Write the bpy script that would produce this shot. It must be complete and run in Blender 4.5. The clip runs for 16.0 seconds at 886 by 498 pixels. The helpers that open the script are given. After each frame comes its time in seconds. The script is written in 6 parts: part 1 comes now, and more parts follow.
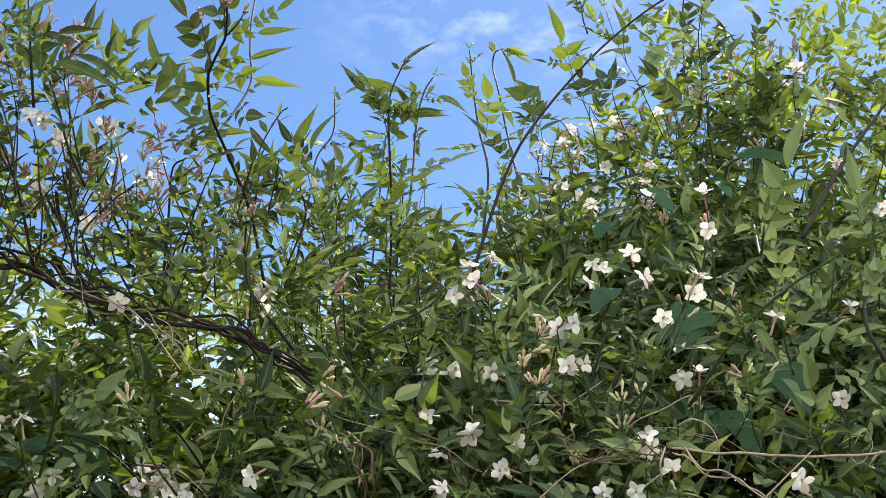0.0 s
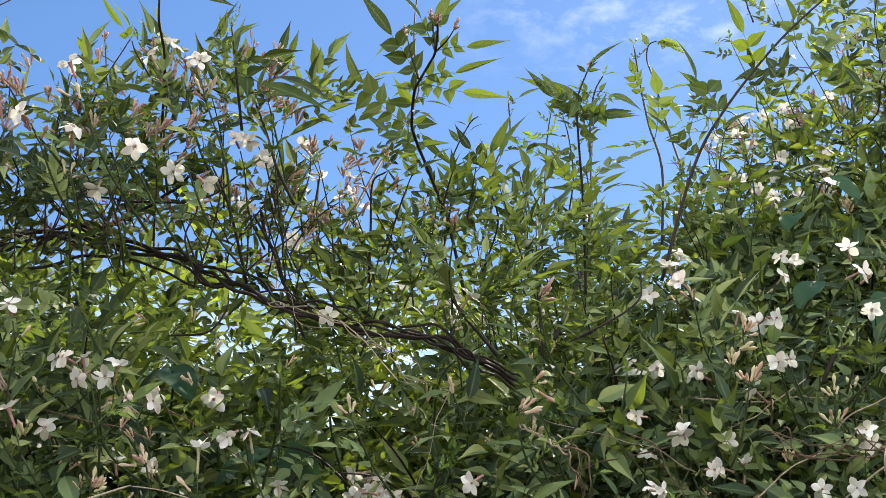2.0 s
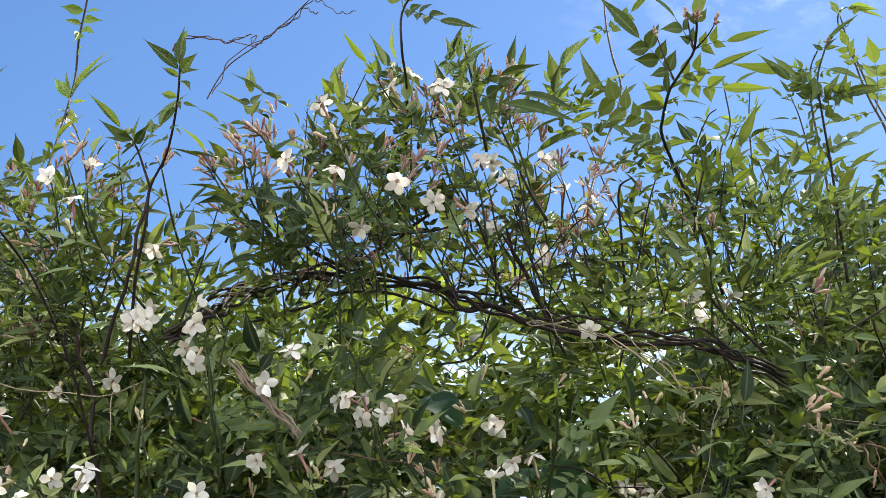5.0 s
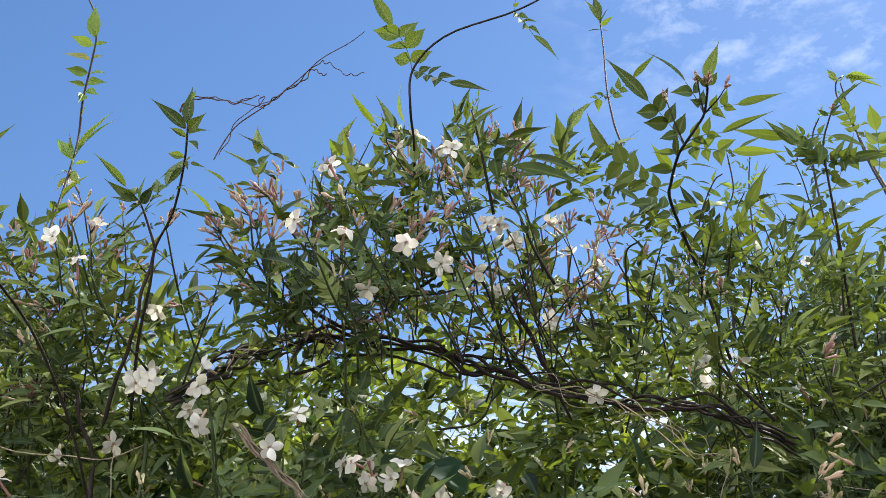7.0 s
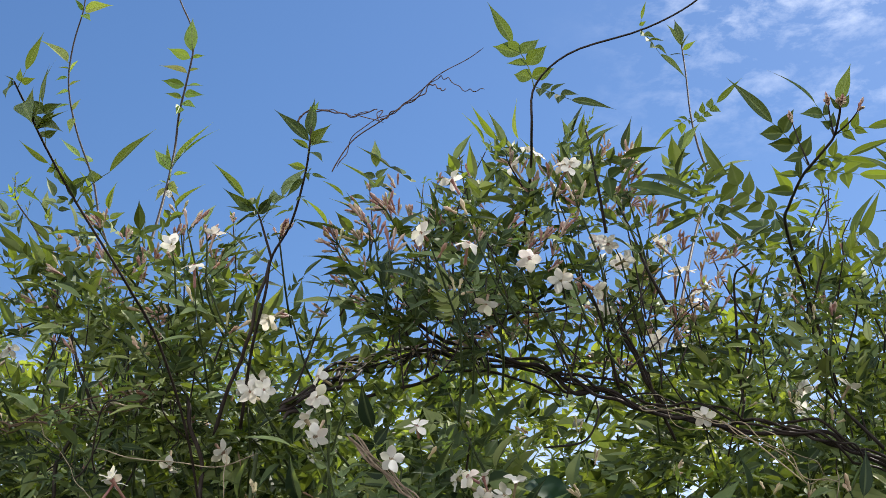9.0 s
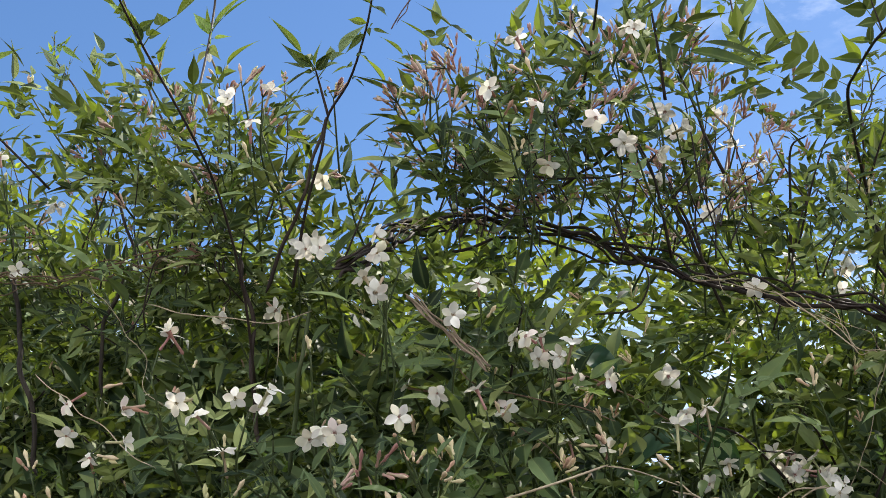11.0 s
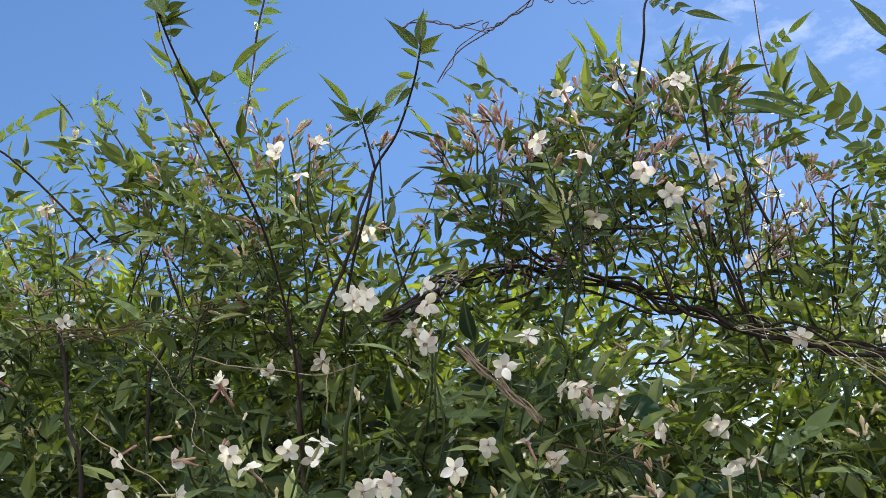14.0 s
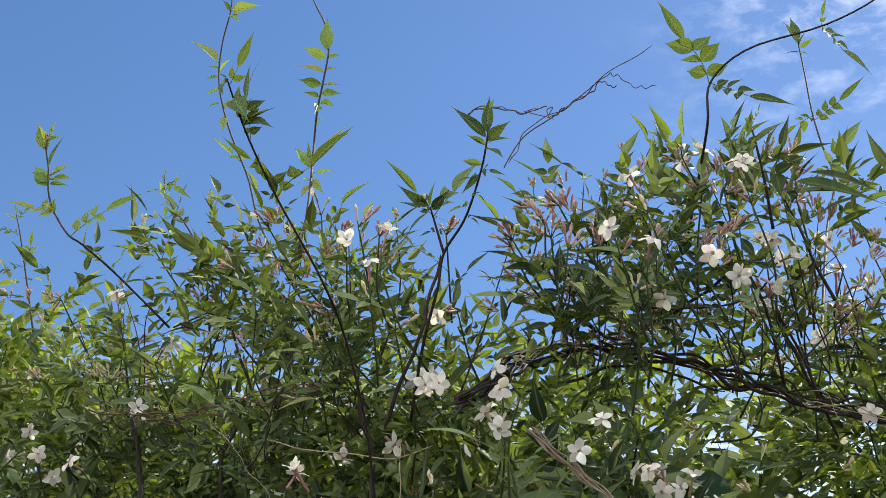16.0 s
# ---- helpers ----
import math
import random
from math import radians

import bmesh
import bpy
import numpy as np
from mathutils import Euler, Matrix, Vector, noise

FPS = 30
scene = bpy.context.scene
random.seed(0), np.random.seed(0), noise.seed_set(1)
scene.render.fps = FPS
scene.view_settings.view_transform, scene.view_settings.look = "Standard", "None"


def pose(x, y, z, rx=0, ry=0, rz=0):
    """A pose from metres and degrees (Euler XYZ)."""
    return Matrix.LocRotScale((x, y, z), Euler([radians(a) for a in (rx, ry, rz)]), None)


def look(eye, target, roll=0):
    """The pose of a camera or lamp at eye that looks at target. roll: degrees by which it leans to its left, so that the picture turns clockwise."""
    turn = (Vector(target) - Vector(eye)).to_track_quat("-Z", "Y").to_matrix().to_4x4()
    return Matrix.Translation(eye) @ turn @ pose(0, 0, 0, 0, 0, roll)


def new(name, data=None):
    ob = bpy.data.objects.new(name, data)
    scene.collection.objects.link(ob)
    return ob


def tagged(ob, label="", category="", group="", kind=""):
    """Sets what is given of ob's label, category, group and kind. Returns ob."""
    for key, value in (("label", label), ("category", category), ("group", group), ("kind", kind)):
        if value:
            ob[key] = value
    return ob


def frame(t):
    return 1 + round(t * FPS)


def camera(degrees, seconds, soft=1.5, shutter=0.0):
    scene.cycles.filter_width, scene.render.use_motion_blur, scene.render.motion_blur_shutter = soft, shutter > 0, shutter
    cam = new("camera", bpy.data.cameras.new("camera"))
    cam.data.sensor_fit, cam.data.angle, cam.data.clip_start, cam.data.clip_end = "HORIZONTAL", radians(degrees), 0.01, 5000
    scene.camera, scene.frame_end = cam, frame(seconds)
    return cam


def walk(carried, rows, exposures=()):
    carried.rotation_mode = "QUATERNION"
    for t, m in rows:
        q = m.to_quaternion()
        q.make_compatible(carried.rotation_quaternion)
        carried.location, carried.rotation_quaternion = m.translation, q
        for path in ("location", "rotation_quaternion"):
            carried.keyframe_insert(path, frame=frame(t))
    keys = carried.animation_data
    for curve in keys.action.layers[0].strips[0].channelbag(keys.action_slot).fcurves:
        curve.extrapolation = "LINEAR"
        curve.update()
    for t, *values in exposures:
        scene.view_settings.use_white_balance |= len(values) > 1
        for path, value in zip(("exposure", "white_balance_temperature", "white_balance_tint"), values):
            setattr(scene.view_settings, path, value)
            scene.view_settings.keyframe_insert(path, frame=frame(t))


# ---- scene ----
cam = camera(38.0, 16.0, soft=0.5)
PATH = [
    (0, (-0.01, 0.008, 1.599), (-0.003, 1.828, 2.43), -0.0),
    (0.5, (-0.019, 0.006, 1.602), (-0.037, 1.822, 2.439), 0.2),
    (1, (-0.038, 0.005, 1.601), (-0.1, 1.819, 2.441), 0.3),
    (1.5, (-0.057, -0.001, 1.602), (-0.177, 1.812, 2.439), 0.2),
    (2, (-0.079, -0.008, 1.604), (-0.266, 1.805, 2.427), -0.0),
    (2.5, (-0.104, -0.012, 1.601), (-0.366, 1.804, 2.397), -0.6),
    (3, (-0.125, -0.013, 1.599), (-0.456, 1.803, 2.369), -1.3),
    (3.5, (-0.147, -0.015, 1.604), (-0.532, 1.797, 2.358), -1.9),
    (4, (-0.157, -0.016, 1.611), (-0.577, 1.784, 2.374), -2.4),
    (4.5, (-0.16, -0.015, 1.625), (-0.591, 1.771, 2.417), -2.6),
    (4.7, (-0.165, -0.013, 1.628), (-0.593, 1.767, 2.434), -2.7),
    (7, (-0.186, -0.004, 1.629), (-0.579, 1.728, 2.548), -2.7),
    (7.5, (-0.195, -0.009, 1.631), (-0.596, 1.715, 2.562), -2.4),
    (8, (-0.212, -0.009, 1.627), (-0.624, 1.706, 2.569), -1.8),
    (8.5, (-0.234, -0.015, 1.625), (-0.656, 1.692, 2.578), -1.2),
    (9, (-0.252, -0.019, 1.624), (-0.692, 1.683, 2.577), -0.5),
    (9.5, (-0.277, -0.023, 1.623), (-0.729, 1.687, 2.556), 0.3),
    (10, (-0.296, -0.024, 1.618), (-0.754, 1.707, 2.51), 0.6),
    (10.2, (-0.299, -0.021, 1.613), (-0.757, 1.721, 2.483), 0.7),
    (12.3, (-0.325, -0.007, 1.59), (-0.774, 1.772, 2.386), 0.9),
    (12.5, (-0.329, -0.007, 1.589), (-0.785, 1.767, 2.392), 0.9),
    (13, (-0.331, -0.013, 1.593), (-0.795, 1.747, 2.421), 1.1),
    (13.5, (-0.33, -0.019, 1.596), (-0.796, 1.726, 2.455), 1.0),
    (14, (-0.328, -0.024, 1.601), (-0.8, 1.711, 2.478), 0.9),
    (14.5, (-0.331, -0.032, 1.605), (-0.813, 1.689, 2.503), 0.8),
    (15, (-0.337, -0.042, 1.608), (-0.834, 1.664, 2.524), 0.7),
    (15.5, (-0.342, -0.051, 1.613), (-0.856, 1.641, 2.547), 0.7),
    (16, (-0.346, -0.054, 1.614), (-0.866, 1.625, 2.568), 0.9),
]
walk(cam, [(t, look(eye, target, roll)) for t, eye, target, roll in PATH], [(0, 0.33), (2.2, 0.35), (3.5, 0.50), (4.7, 0.42), (7, 0.21), (9, 0.01), (10, 0.02), (12.5, 0.45), (14, 0.21), (16, 0.08)])

# ---- light ----
SUN_EL, SUN_AZ = 52.0, 34.0          # height, and turn to the right of straight ahead
world = bpy.data.worlds.new("sky")
world.use_nodes = True
scene.world = world


def wire(tree, a, b):
    tree.links.new(a, b)


def make_sky():
    nt = world.node_tree
    nt.nodes.clear()
    out = nt.nodes.new("ShaderNodeOutputWorld")
    bg = nt.nodes.new("ShaderNodeBackground")
    sky = nt.nodes.new("ShaderNodeTexSky")
    sky.sky_type, sky.sun_disc = "NISHITA", False
    sky.sun_elevation, sky.sun_rotation = radians(SUN_EL), radians(SUN_AZ)
    sky.air_density, sky.dust_density, sky.ozone_density = 1.0, 0.2, 1.0
    co = nt.nodes.new("ShaderNodeTexCoord")
    sep = nt.nodes.new("ShaderNodeSeparateXYZ")
    wire(nt, co.outputs["Generated"], sep.inputs[0])
    high = nt.nodes.new("ShaderNodeMath")
    high.operation, high.inputs[1].default_value = "MAXIMUM", 0.06
    wire(nt, sep.outputs["Z"], high.inputs[0])
    flat = nt.nodes.new("ShaderNodeCombineXYZ")
    for axis in ("X", "Y"):
        div = nt.nodes.new("ShaderNodeMath")
        div.operation = "DIVIDE"
        wire(nt, sep.outputs[axis], div.inputs[0])
        wire(nt, high.outputs[0], div.inputs[1])
        wire(nt, div.outputs[0], flat.inputs[axis])
    place = nt.nodes.new("ShaderNodeMapping")
    place.inputs["Location"].default_value = CLOUD_SHIFT
    place.inputs["Rotation"].default_value = (0, 0, radians(-25))
    wire(nt, flat.outputs[0], place.inputs["Vector"])
    big = nt.nodes.new("ShaderNodeTexNoise")
    big.inputs["Scale"].default_value, big.inputs["Detail"].default_value = 2.2, 3.0
    wire(nt, place.outputs[0], big.inputs["Vector"])
    fine = nt.nodes.new("ShaderNodeTexNoise")
    fine.inputs["Scale"].default_value, fine.inputs["Detail"].default_value = 15.0, 8.0
    fine.inputs["Roughness"].default_value, fine.inputs["Distortion"].default_value = 0.64, 0.2
    wire(nt, place.outputs[0], fine.inputs["Vector"])
    ramp_a = nt.nodes.new("ShaderNodeMapRange")
    ramp_a.inputs["From Min"].default_value, ramp_a.inputs["From Max"].default_value = 0.40, 0.58
    wire(nt, big.outputs["Fac"], ramp_a.inputs["Value"])
    ramp_b = nt.nodes.new("ShaderNodeMapRange")
    ramp_b.inputs["From Min"].default_value, ramp_b.inputs["From Max"].default_value = 0.47, 0.70
    wire(nt, fine.outputs["Fac"], ramp_b.inputs["Value"])
    cover = nt.nodes.new("ShaderNodeMath")
    cover.operation, cover.use_clamp = "MULTIPLY", True
    wire(nt, ramp_a.outputs[0], cover.inputs[0])
    wire(nt, ramp_b.outputs[0], cover.inputs[1])
    east = nt.nodes.new("ShaderNodeSeparateXYZ")
    wire(nt, flat.outputs[0], east.inputs[0])
    bank = nt.nodes.new("ShaderNodeMapRange")
    bank.inputs["From Min"].default_value, bank.inputs["From Max"].default_value = -0.22, 0.24
    wire(nt, east.outputs["X"], bank.inputs["Value"])
    bank.inputs["To Max"].default_value = 0.41
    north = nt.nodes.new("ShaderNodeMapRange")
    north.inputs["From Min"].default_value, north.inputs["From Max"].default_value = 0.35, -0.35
    north.inputs["To Max"].default_value = BACK_FILL
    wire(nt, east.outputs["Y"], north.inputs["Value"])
    ahead = nt.nodes.new("ShaderNodeMath")
    ahead.operation = "MULTIPLY"
    wire(nt, cover.outputs[0], ahead.inputs[0])
    wire(nt, bank.outputs[0], ahead.inputs[1])
    high_up = nt.nodes.new("ShaderNodeMapRange")
    high_up.inputs["From Min"].default_value, high_up.inputs["From Max"].default_value = 0.515, 0.60
    wire(nt, sep.outputs["Z"], high_up.inputs["Value"])
    aloft = nt.nodes.new("ShaderNodeMath")
    aloft.operation = "MULTIPLY"
    wire(nt, ahead.outputs[0], aloft.inputs[0])
    wire(nt, high_up.outputs[0], aloft.inputs[1])
    puffs = nt.nodes.new("ShaderNodeMapRange")
    puffs.inputs["From Min"].default_value, puffs.inputs["From Max"].default_value = 0.30, 0.55
    wire(nt, fine.outputs["Fac"], puffs.inputs["Value"])
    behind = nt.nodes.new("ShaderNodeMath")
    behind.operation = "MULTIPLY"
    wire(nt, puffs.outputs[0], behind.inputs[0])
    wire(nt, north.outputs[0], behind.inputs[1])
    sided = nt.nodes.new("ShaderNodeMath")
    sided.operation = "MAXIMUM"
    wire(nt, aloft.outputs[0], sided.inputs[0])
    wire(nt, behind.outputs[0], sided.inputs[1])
    low = nt.nodes.new("ShaderNodeMapRange")
    low.inputs["From Min"].default_value, low.inputs["From Max"].default_value = 0.40, 0.31
    low.inputs["To Max"].default_value = 0.52
    wire(nt, sep.outputs["Z"], low.inputs["Value"])
    veil = nt.nodes.new("ShaderNodeMath")
    veil.operation = "MULTIPLY_ADD"
    veil.inputs[1].default_value, veil.inputs[2].default_value = 0.8, 0.35
    wire(nt, ramp_b.outputs[0], veil.inputs[0])
    lowcloud = nt.nodes.new("ShaderNodeMath")
    lowcloud.operation = "MULTIPLY"
    wire(nt, low.outputs[0], lowcloud.inputs[0])
    wire(nt, veil.outputs[0], lowcloud.inputs[1])
    total = nt.nodes.new("ShaderNodeMath")
    total.operation, total.use_clamp = "MAXIMUM", True
    wire(nt, sided.outputs[0], total.inputs[0])
    wire(nt, lowcloud.outputs[0], total.inputs[1])
    mix = nt.nodes.new("ShaderNodeMix")
    mix.data_type = "RGBA"
    wire(nt, total.outputs[0], mix.inputs["Factor"])
    deep = nt.nodes.new("ShaderNodeHueSaturation")
    deep.inputs["Hue"].default_value, deep.inputs["Saturation"].default_value, deep.inputs["Value"].default_value = SKY_DEEP
    wire(nt, sky.outputs[0], deep.inputs["Color"])
    wire(nt, deep.outputs[0], mix.inputs["A"])
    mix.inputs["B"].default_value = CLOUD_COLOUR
    wire(nt, mix.outputs["Result"], bg.inputs["Color"])
    bg.inputs["Strength"].default_value = SKY_STRENGTH
    wire(nt, bg.outputs[0], out.inputs["Surface"])


SKY_STRENGTH = 0.115
BACK_FILL = 1.08          # unseen broken cloud added behind the path to fill the hedge's face with light
SKY_DEEP = (0.505, 1.22, 1.29)
CLOUD_SHIFT = (0.0, 0.0, 0.0)
# raised so that the added cloud fills enough; the clouds ahead share it
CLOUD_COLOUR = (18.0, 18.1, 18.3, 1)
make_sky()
sun_data = bpy.data.lights.new("sun", "SUN")
sun_data.energy, sun_data.angle, sun_data.color = 5.0, radians(0.53), (1.0, 0.94, 0.84)
sun = new("sun", sun_data)
az, el = radians(SUN_AZ), radians(SUN_EL)
sun_dir = Vector((math.sin(az) * math.cos(el), math.cos(az) * math.cos(el), math.sin(el)))
sun.matrix_basis = look(sun_dir * 30, (0, 0, 0))

# ---- materials ----


def node_mat(name):
    m = bpy.data.materials.new(name)
    m.use_nodes = True
    m.node_tree.nodes.clear()
    return m, m.node_tree, m.node_tree.nodes


def ramp(nt, fac, stops):
    r = nt.nodes.new("ShaderNodeValToRGB")
    while len(r.color_ramp.elements) < len(stops):
        r.color_ramp.elements.new(0.5)
    for e, (at, col) in zip(r.color_ramp.elements, stops):
        e.position, e.color = at, (*col, 1)
    wire(nt, fac, r.inputs["Fac"])
    return r.outputs["Color"]


def leafy(name, stops, glow, share, rough=0.45, island=False, vary=900.0, rib=False, rare=2.0):
    """A thin leaf: glossy skin over green, with light coming through it."""
    m, nt, nodes = node_mat(name)
    out = nodes.new("ShaderNodeOutputMaterial")
    if island:
        rnd = nodes.new("ShaderNodeNewGeometry").outputs["Random Per Island"]
    else:
        rnd = nodes.new("ShaderNodeObjectInfo").outputs["Random"]
    col = ramp(nt, rnd, stops)
    co = nodes.new("ShaderNodeTexCoord")
    spot = nodes.new("ShaderNodeTexNoise")
    spot.inputs["Scale"].default_value, spot.inputs["Detail"].default_value = vary * 0.08, 1.0
    wire(nt, co.outputs["Object"], spot.inputs["Vector"])
    hsv = nodes.new("ShaderNodeHueSaturation")
    val = nodes.new("ShaderNodeMapRange")
    val.inputs["To Min"].default_value, val.inputs["To Max"].default_value = 0.86, 1.14
    wire(nt, spot.outputs["Fac"], val.inputs["Value"])
    wire(nt, val.outputs[0], hsv.inputs["Value"])
    if rib:
        vein = nodes.new("ShaderNodeAttribute")
        vein.attribute_name = "rib"
        line = nodes.new("ShaderNodeMapRange")
        line.inputs["From Min"].default_value, line.inputs["From Max"].default_value, line.inputs["To Max"].default_value = 0.78, 1.0, 0.6
        wire(nt, vein.outputs["Fac"], line.inputs["Value"])
        veined = nodes.new("ShaderNodeMix")
        veined.data_type = "RGBA"
        veined.inputs["B"].default_value = (0.17, 0.21, 0.09, 1)
        wire(nt, line.outputs[0], veined.inputs["Factor"])
        wire(nt, col, veined.inputs["A"])
        col = veined.outputs["Result"]
    wire(nt, col, hsv.inputs["Color"])
    skin = nodes.new("ShaderNodeBsdfPrincipled")
    skin.inputs["Roughness"].default_value = rough
    skin.inputs["Specular IOR Level"].default_value = 0.17
    wire(nt, hsv.outputs[0], skin.inputs["Base Color"])
    thin = nodes.new("ShaderNodeBsdfTranslucent")
    tint = nodes.new("ShaderNodeMix")
    tint.data_type, tint.blend_type = "RGBA", "MULTIPLY"
    tint.inputs["Factor"].default_value = 0.25
    tint.inputs["A"].default_value = (*glow, 1)
    wire(nt, hsv.outputs[0], tint.inputs["B"])
    wire(nt, tint.outputs["Result"], thin.inputs["Color"])
    mixer = nodes.new("ShaderNodeMixShader")
    age = nodes.new("ShaderNodeTexWhiteNoise")
    age.noise_dimensions = "1D"
    wire(nt, rnd, age.inputs["W"])
    old = nodes.new("ShaderNodeMath")
    old.operation, old.inputs[1].default_value = "POWER", rare
    wire(nt, age.outputs["Value"], old.inputs[0])
    thinness = nodes.new("ShaderNodeMapRange")
    thinness.inputs["To Min"].default_value, thinness.inputs["To Max"].default_value = share * 0.25, min(share * 2.4, 0.8)
    wire(nt, old.outputs[0], thinness.inputs["Value"])
    wire(nt, thinness.outputs[0], mixer.inputs["Fac"])
    wire(nt, skin.outputs[0], mixer.inputs[1])
    wire(nt, thin.outputs[0], mixer.inputs[2])
    wire(nt, mixer.outputs[0], out.inputs["Surface"])
    return m


def bark(name, stops, rough, scale=260.0, relief=0.0012, stretch=0.25):
    m, nt, nodes = node_mat(name)
    out = nodes.new("ShaderNodeOutputMaterial")
    co = nodes.new("ShaderNodeTexCoord")
    mp = nodes.new("ShaderNodeMapping")
    mp.inputs["Scale"].default_value = (1, 1, stretch)
    wire(nt, co.outputs["Object"], mp.inputs["Vector"])
    n = nodes.new("ShaderNodeTexNoise")
    n.inputs["Scale"].default_value, n.inputs["Detail"].default_value = scale, 5.0
    wire(nt, mp.outputs[0], n.inputs["Vector"])
    slow = nodes.new("ShaderNodeTexNoise")
    slow.inputs["Scale"].default_value = scale * 0.08
    wire(nt, co.outputs["Object"], slow.inputs["Vector"])
    both = nodes.new("ShaderNodeMath")
    both.operation = "ADD"
    half = nodes.new("ShaderNodeMath")
    half.operation, half.inputs[1].default_value = "MULTIPLY", 0.5
    wire(nt, n.outputs["Fac"], both.inputs[0])
    wire(nt, slow.outputs["Fac"], both.inputs[1])
    wire(nt, both.outputs[0], half.inputs[0])
    p = nodes.new("ShaderNodeBsdfPrincipled")
    p.inputs["Roughness"].default_value = rough
    p.inputs["Specular IOR Level"].default_value = 0.25
    wire(nt, ramp(nt, half.outputs[0], stops), p.inputs["Base Color"])
    b = nodes.new("ShaderNodeBump")
    b.inputs["Strength"].default_value, b.inputs["Distance"].default_value = 0.5, relief
    wire(nt, n.outputs["Fac"], b.inputs["Height"])
    wire(nt, b.outputs[0], p.inputs["Normal"])
    wire(nt, p.outputs[0], out.inputs["Surface"])
    return m


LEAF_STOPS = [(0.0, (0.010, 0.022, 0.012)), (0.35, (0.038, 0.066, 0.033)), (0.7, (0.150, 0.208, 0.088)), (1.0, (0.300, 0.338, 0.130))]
mat_leaf = leafy("jasmine_leaf", LEAF_STOPS, (0.42, 0.54, 0.05), 0.14, rough=0.55, rib=True, rare=2.8)
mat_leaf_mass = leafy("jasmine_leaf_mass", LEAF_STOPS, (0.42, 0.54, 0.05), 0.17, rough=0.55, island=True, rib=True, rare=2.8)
# Darker copy of the leaf: shade against the sky put into the colour.
LEAF_SHADE_STOPS = [(0.0, (0.020, 0.036, 0.012)), (0.6, (0.050, 0.085, 0.024)), (1.0, (0.105, 0.140, 0.038))]
mat_leaf_shade = leafy("jasmine_leaf_shade", LEAF_SHADE_STOPS, (0.42, 0.54, 0.04), 0.16, rough=0.6, rib=True, rare=2.8)
YOUNG_LIT = [(0.0, (0.10, 0.19, 0.03)), (0.6, (0.15, 0.23, 0.04)), (1.0, (0.22, 0.22, 0.06))]
mat_young = leafy("jasmine_young_leaf", YOUNG_LIT, (0.44, 0.56, 0.07), 0.26, rib=True)
# Far leaf mass: the sun behind it is put into this yellow-green colour.
mat_lit_mass = leafy("jasmine_lit_leaf_mass", YOUNG_LIT, (0.48, 0.56, 0.06), 0.30, island=True, rib=True)
BROAD = [(0.0, (0.022, 0.062, 0.026)), (1.0, (0.035, 0.085, 0.035))]
mat_broad = leafy("broad_leaf", BROAD, (0.14, 0.30, 0.05), 0.18, rough=0.5, vary=300.0)
PETAL = [(0.0, (0.82, 0.80, 0.74)), (0.5, (0.86, 0.83, 0.78)), (0.8, (0.84, 0.80, 0.62)), (1.0, (0.82, 0.70, 0.66))]
mat_petal = leafy("jasmine_petal", PETAL, (0.85, 0.80, 0.72), 0.42, rough=0.55, vary=700.0)
BUD = [(0.0, (0.34, 0.17, 0.16)), (0.35, (0.42, 0.25, 0.22)), (0.65, (0.54, 0.40, 0.34)), (0.85, (0.58, 0.50, 0.36)), (1.0, (0.42, 0.42, 0.22))]
CREAM = [(0.0, (0.46, 0.26, 0.20)), (0.2, (0.60, 0.44, 0.32)), (0.55, (0.68, 0.56, 0.38)), (0.8, (0.62, 0.56, 0.32)), (1.0, (0.45, 0.48, 0.22))]
mat_cream = leafy("jasmine_cream_bud", CREAM, (0.72, 0.55, 0.35), 0.18, rough=0.5)
mat_bud = leafy("jasmine_bud", BUD, (0.70, 0.45, 0.30), 0.18, rough=0.5)
mat_cream_mass = leafy("jasmine_cream_bud_mass", CREAM, (0.72, 0.55, 0.35), 0.18, rough=0.5, island=True)
mat_bud_mass = leafy("jasmine_bud_mass", BUD, (0.70, 0.45, 0.30), 0.18, rough=0.5, island=True)
TUBE = [(0.0, (0.36, 0.17, 0.17)), (0.5, (0.42, 0.27, 0.22)), (1.0, (0.32, 0.32, 0.17))]
mat_tube = leafy("jasmine_tube", TUBE, (0.60, 0.40, 0.25), 0.2, rough=0.5)
mat_stem = bark("purple_stem", [(0.3, (0.014, 0.011, 0.011)), (0.55, (0.030, 0.020, 0.018)), (0.75, (0.055, 0.042, 0.028))], 0.6)
mat_green = bark("green_stem", [(0.3, (0.030, 0.045, 0.018)), (0.6, (0.055, 0.075, 0.028)), (0.8, (0.08, 0.06, 0.035))], 0.5)
# Tones lowered to near black: the hedge's shade put into the wood's colour.
mat_wood = bark("old_vine", [(0.3, (0.012, 0.010, 0.009)), (0.5, (0.026, 0.021, 0.017)), (0.75, (0.055, 0.043, 0.032))], 0.8, relief=0.002)
mat_dry = bark("dry_vine", [(0.3, (0.21, 0.16, 0.11)), (0.55, (0.38, 0.31, 0.22)), (0.8, (0.55, 0.47, 0.36))], 0.85, relief=0.0015)
mat_brown = bark("brown_vine", [(0.3, (0.060, 0.038, 0.025)), (0.55, (0.13, 0.085, 0.055)), (0.8, (0.24, 0.17, 0.11))], 0.85, relief=0.0015)
mat_twig = bark("dry_twig", [(0.3, (0.10, 0.070, 0.050)), (0.55, (0.20, 0.15, 0.11)), (0.8, (0.34, 0.28, 0.21))], 0.85, relief=0.0015)
mat_dead = bark("dead_tendril", [(0.3, (0.050, 0.030, 0.025)), (0.55, (0.11, 0.065, 0.055)), (0.8, (0.18, 0.12, 0.10))], 0.8, relief=0.0015)
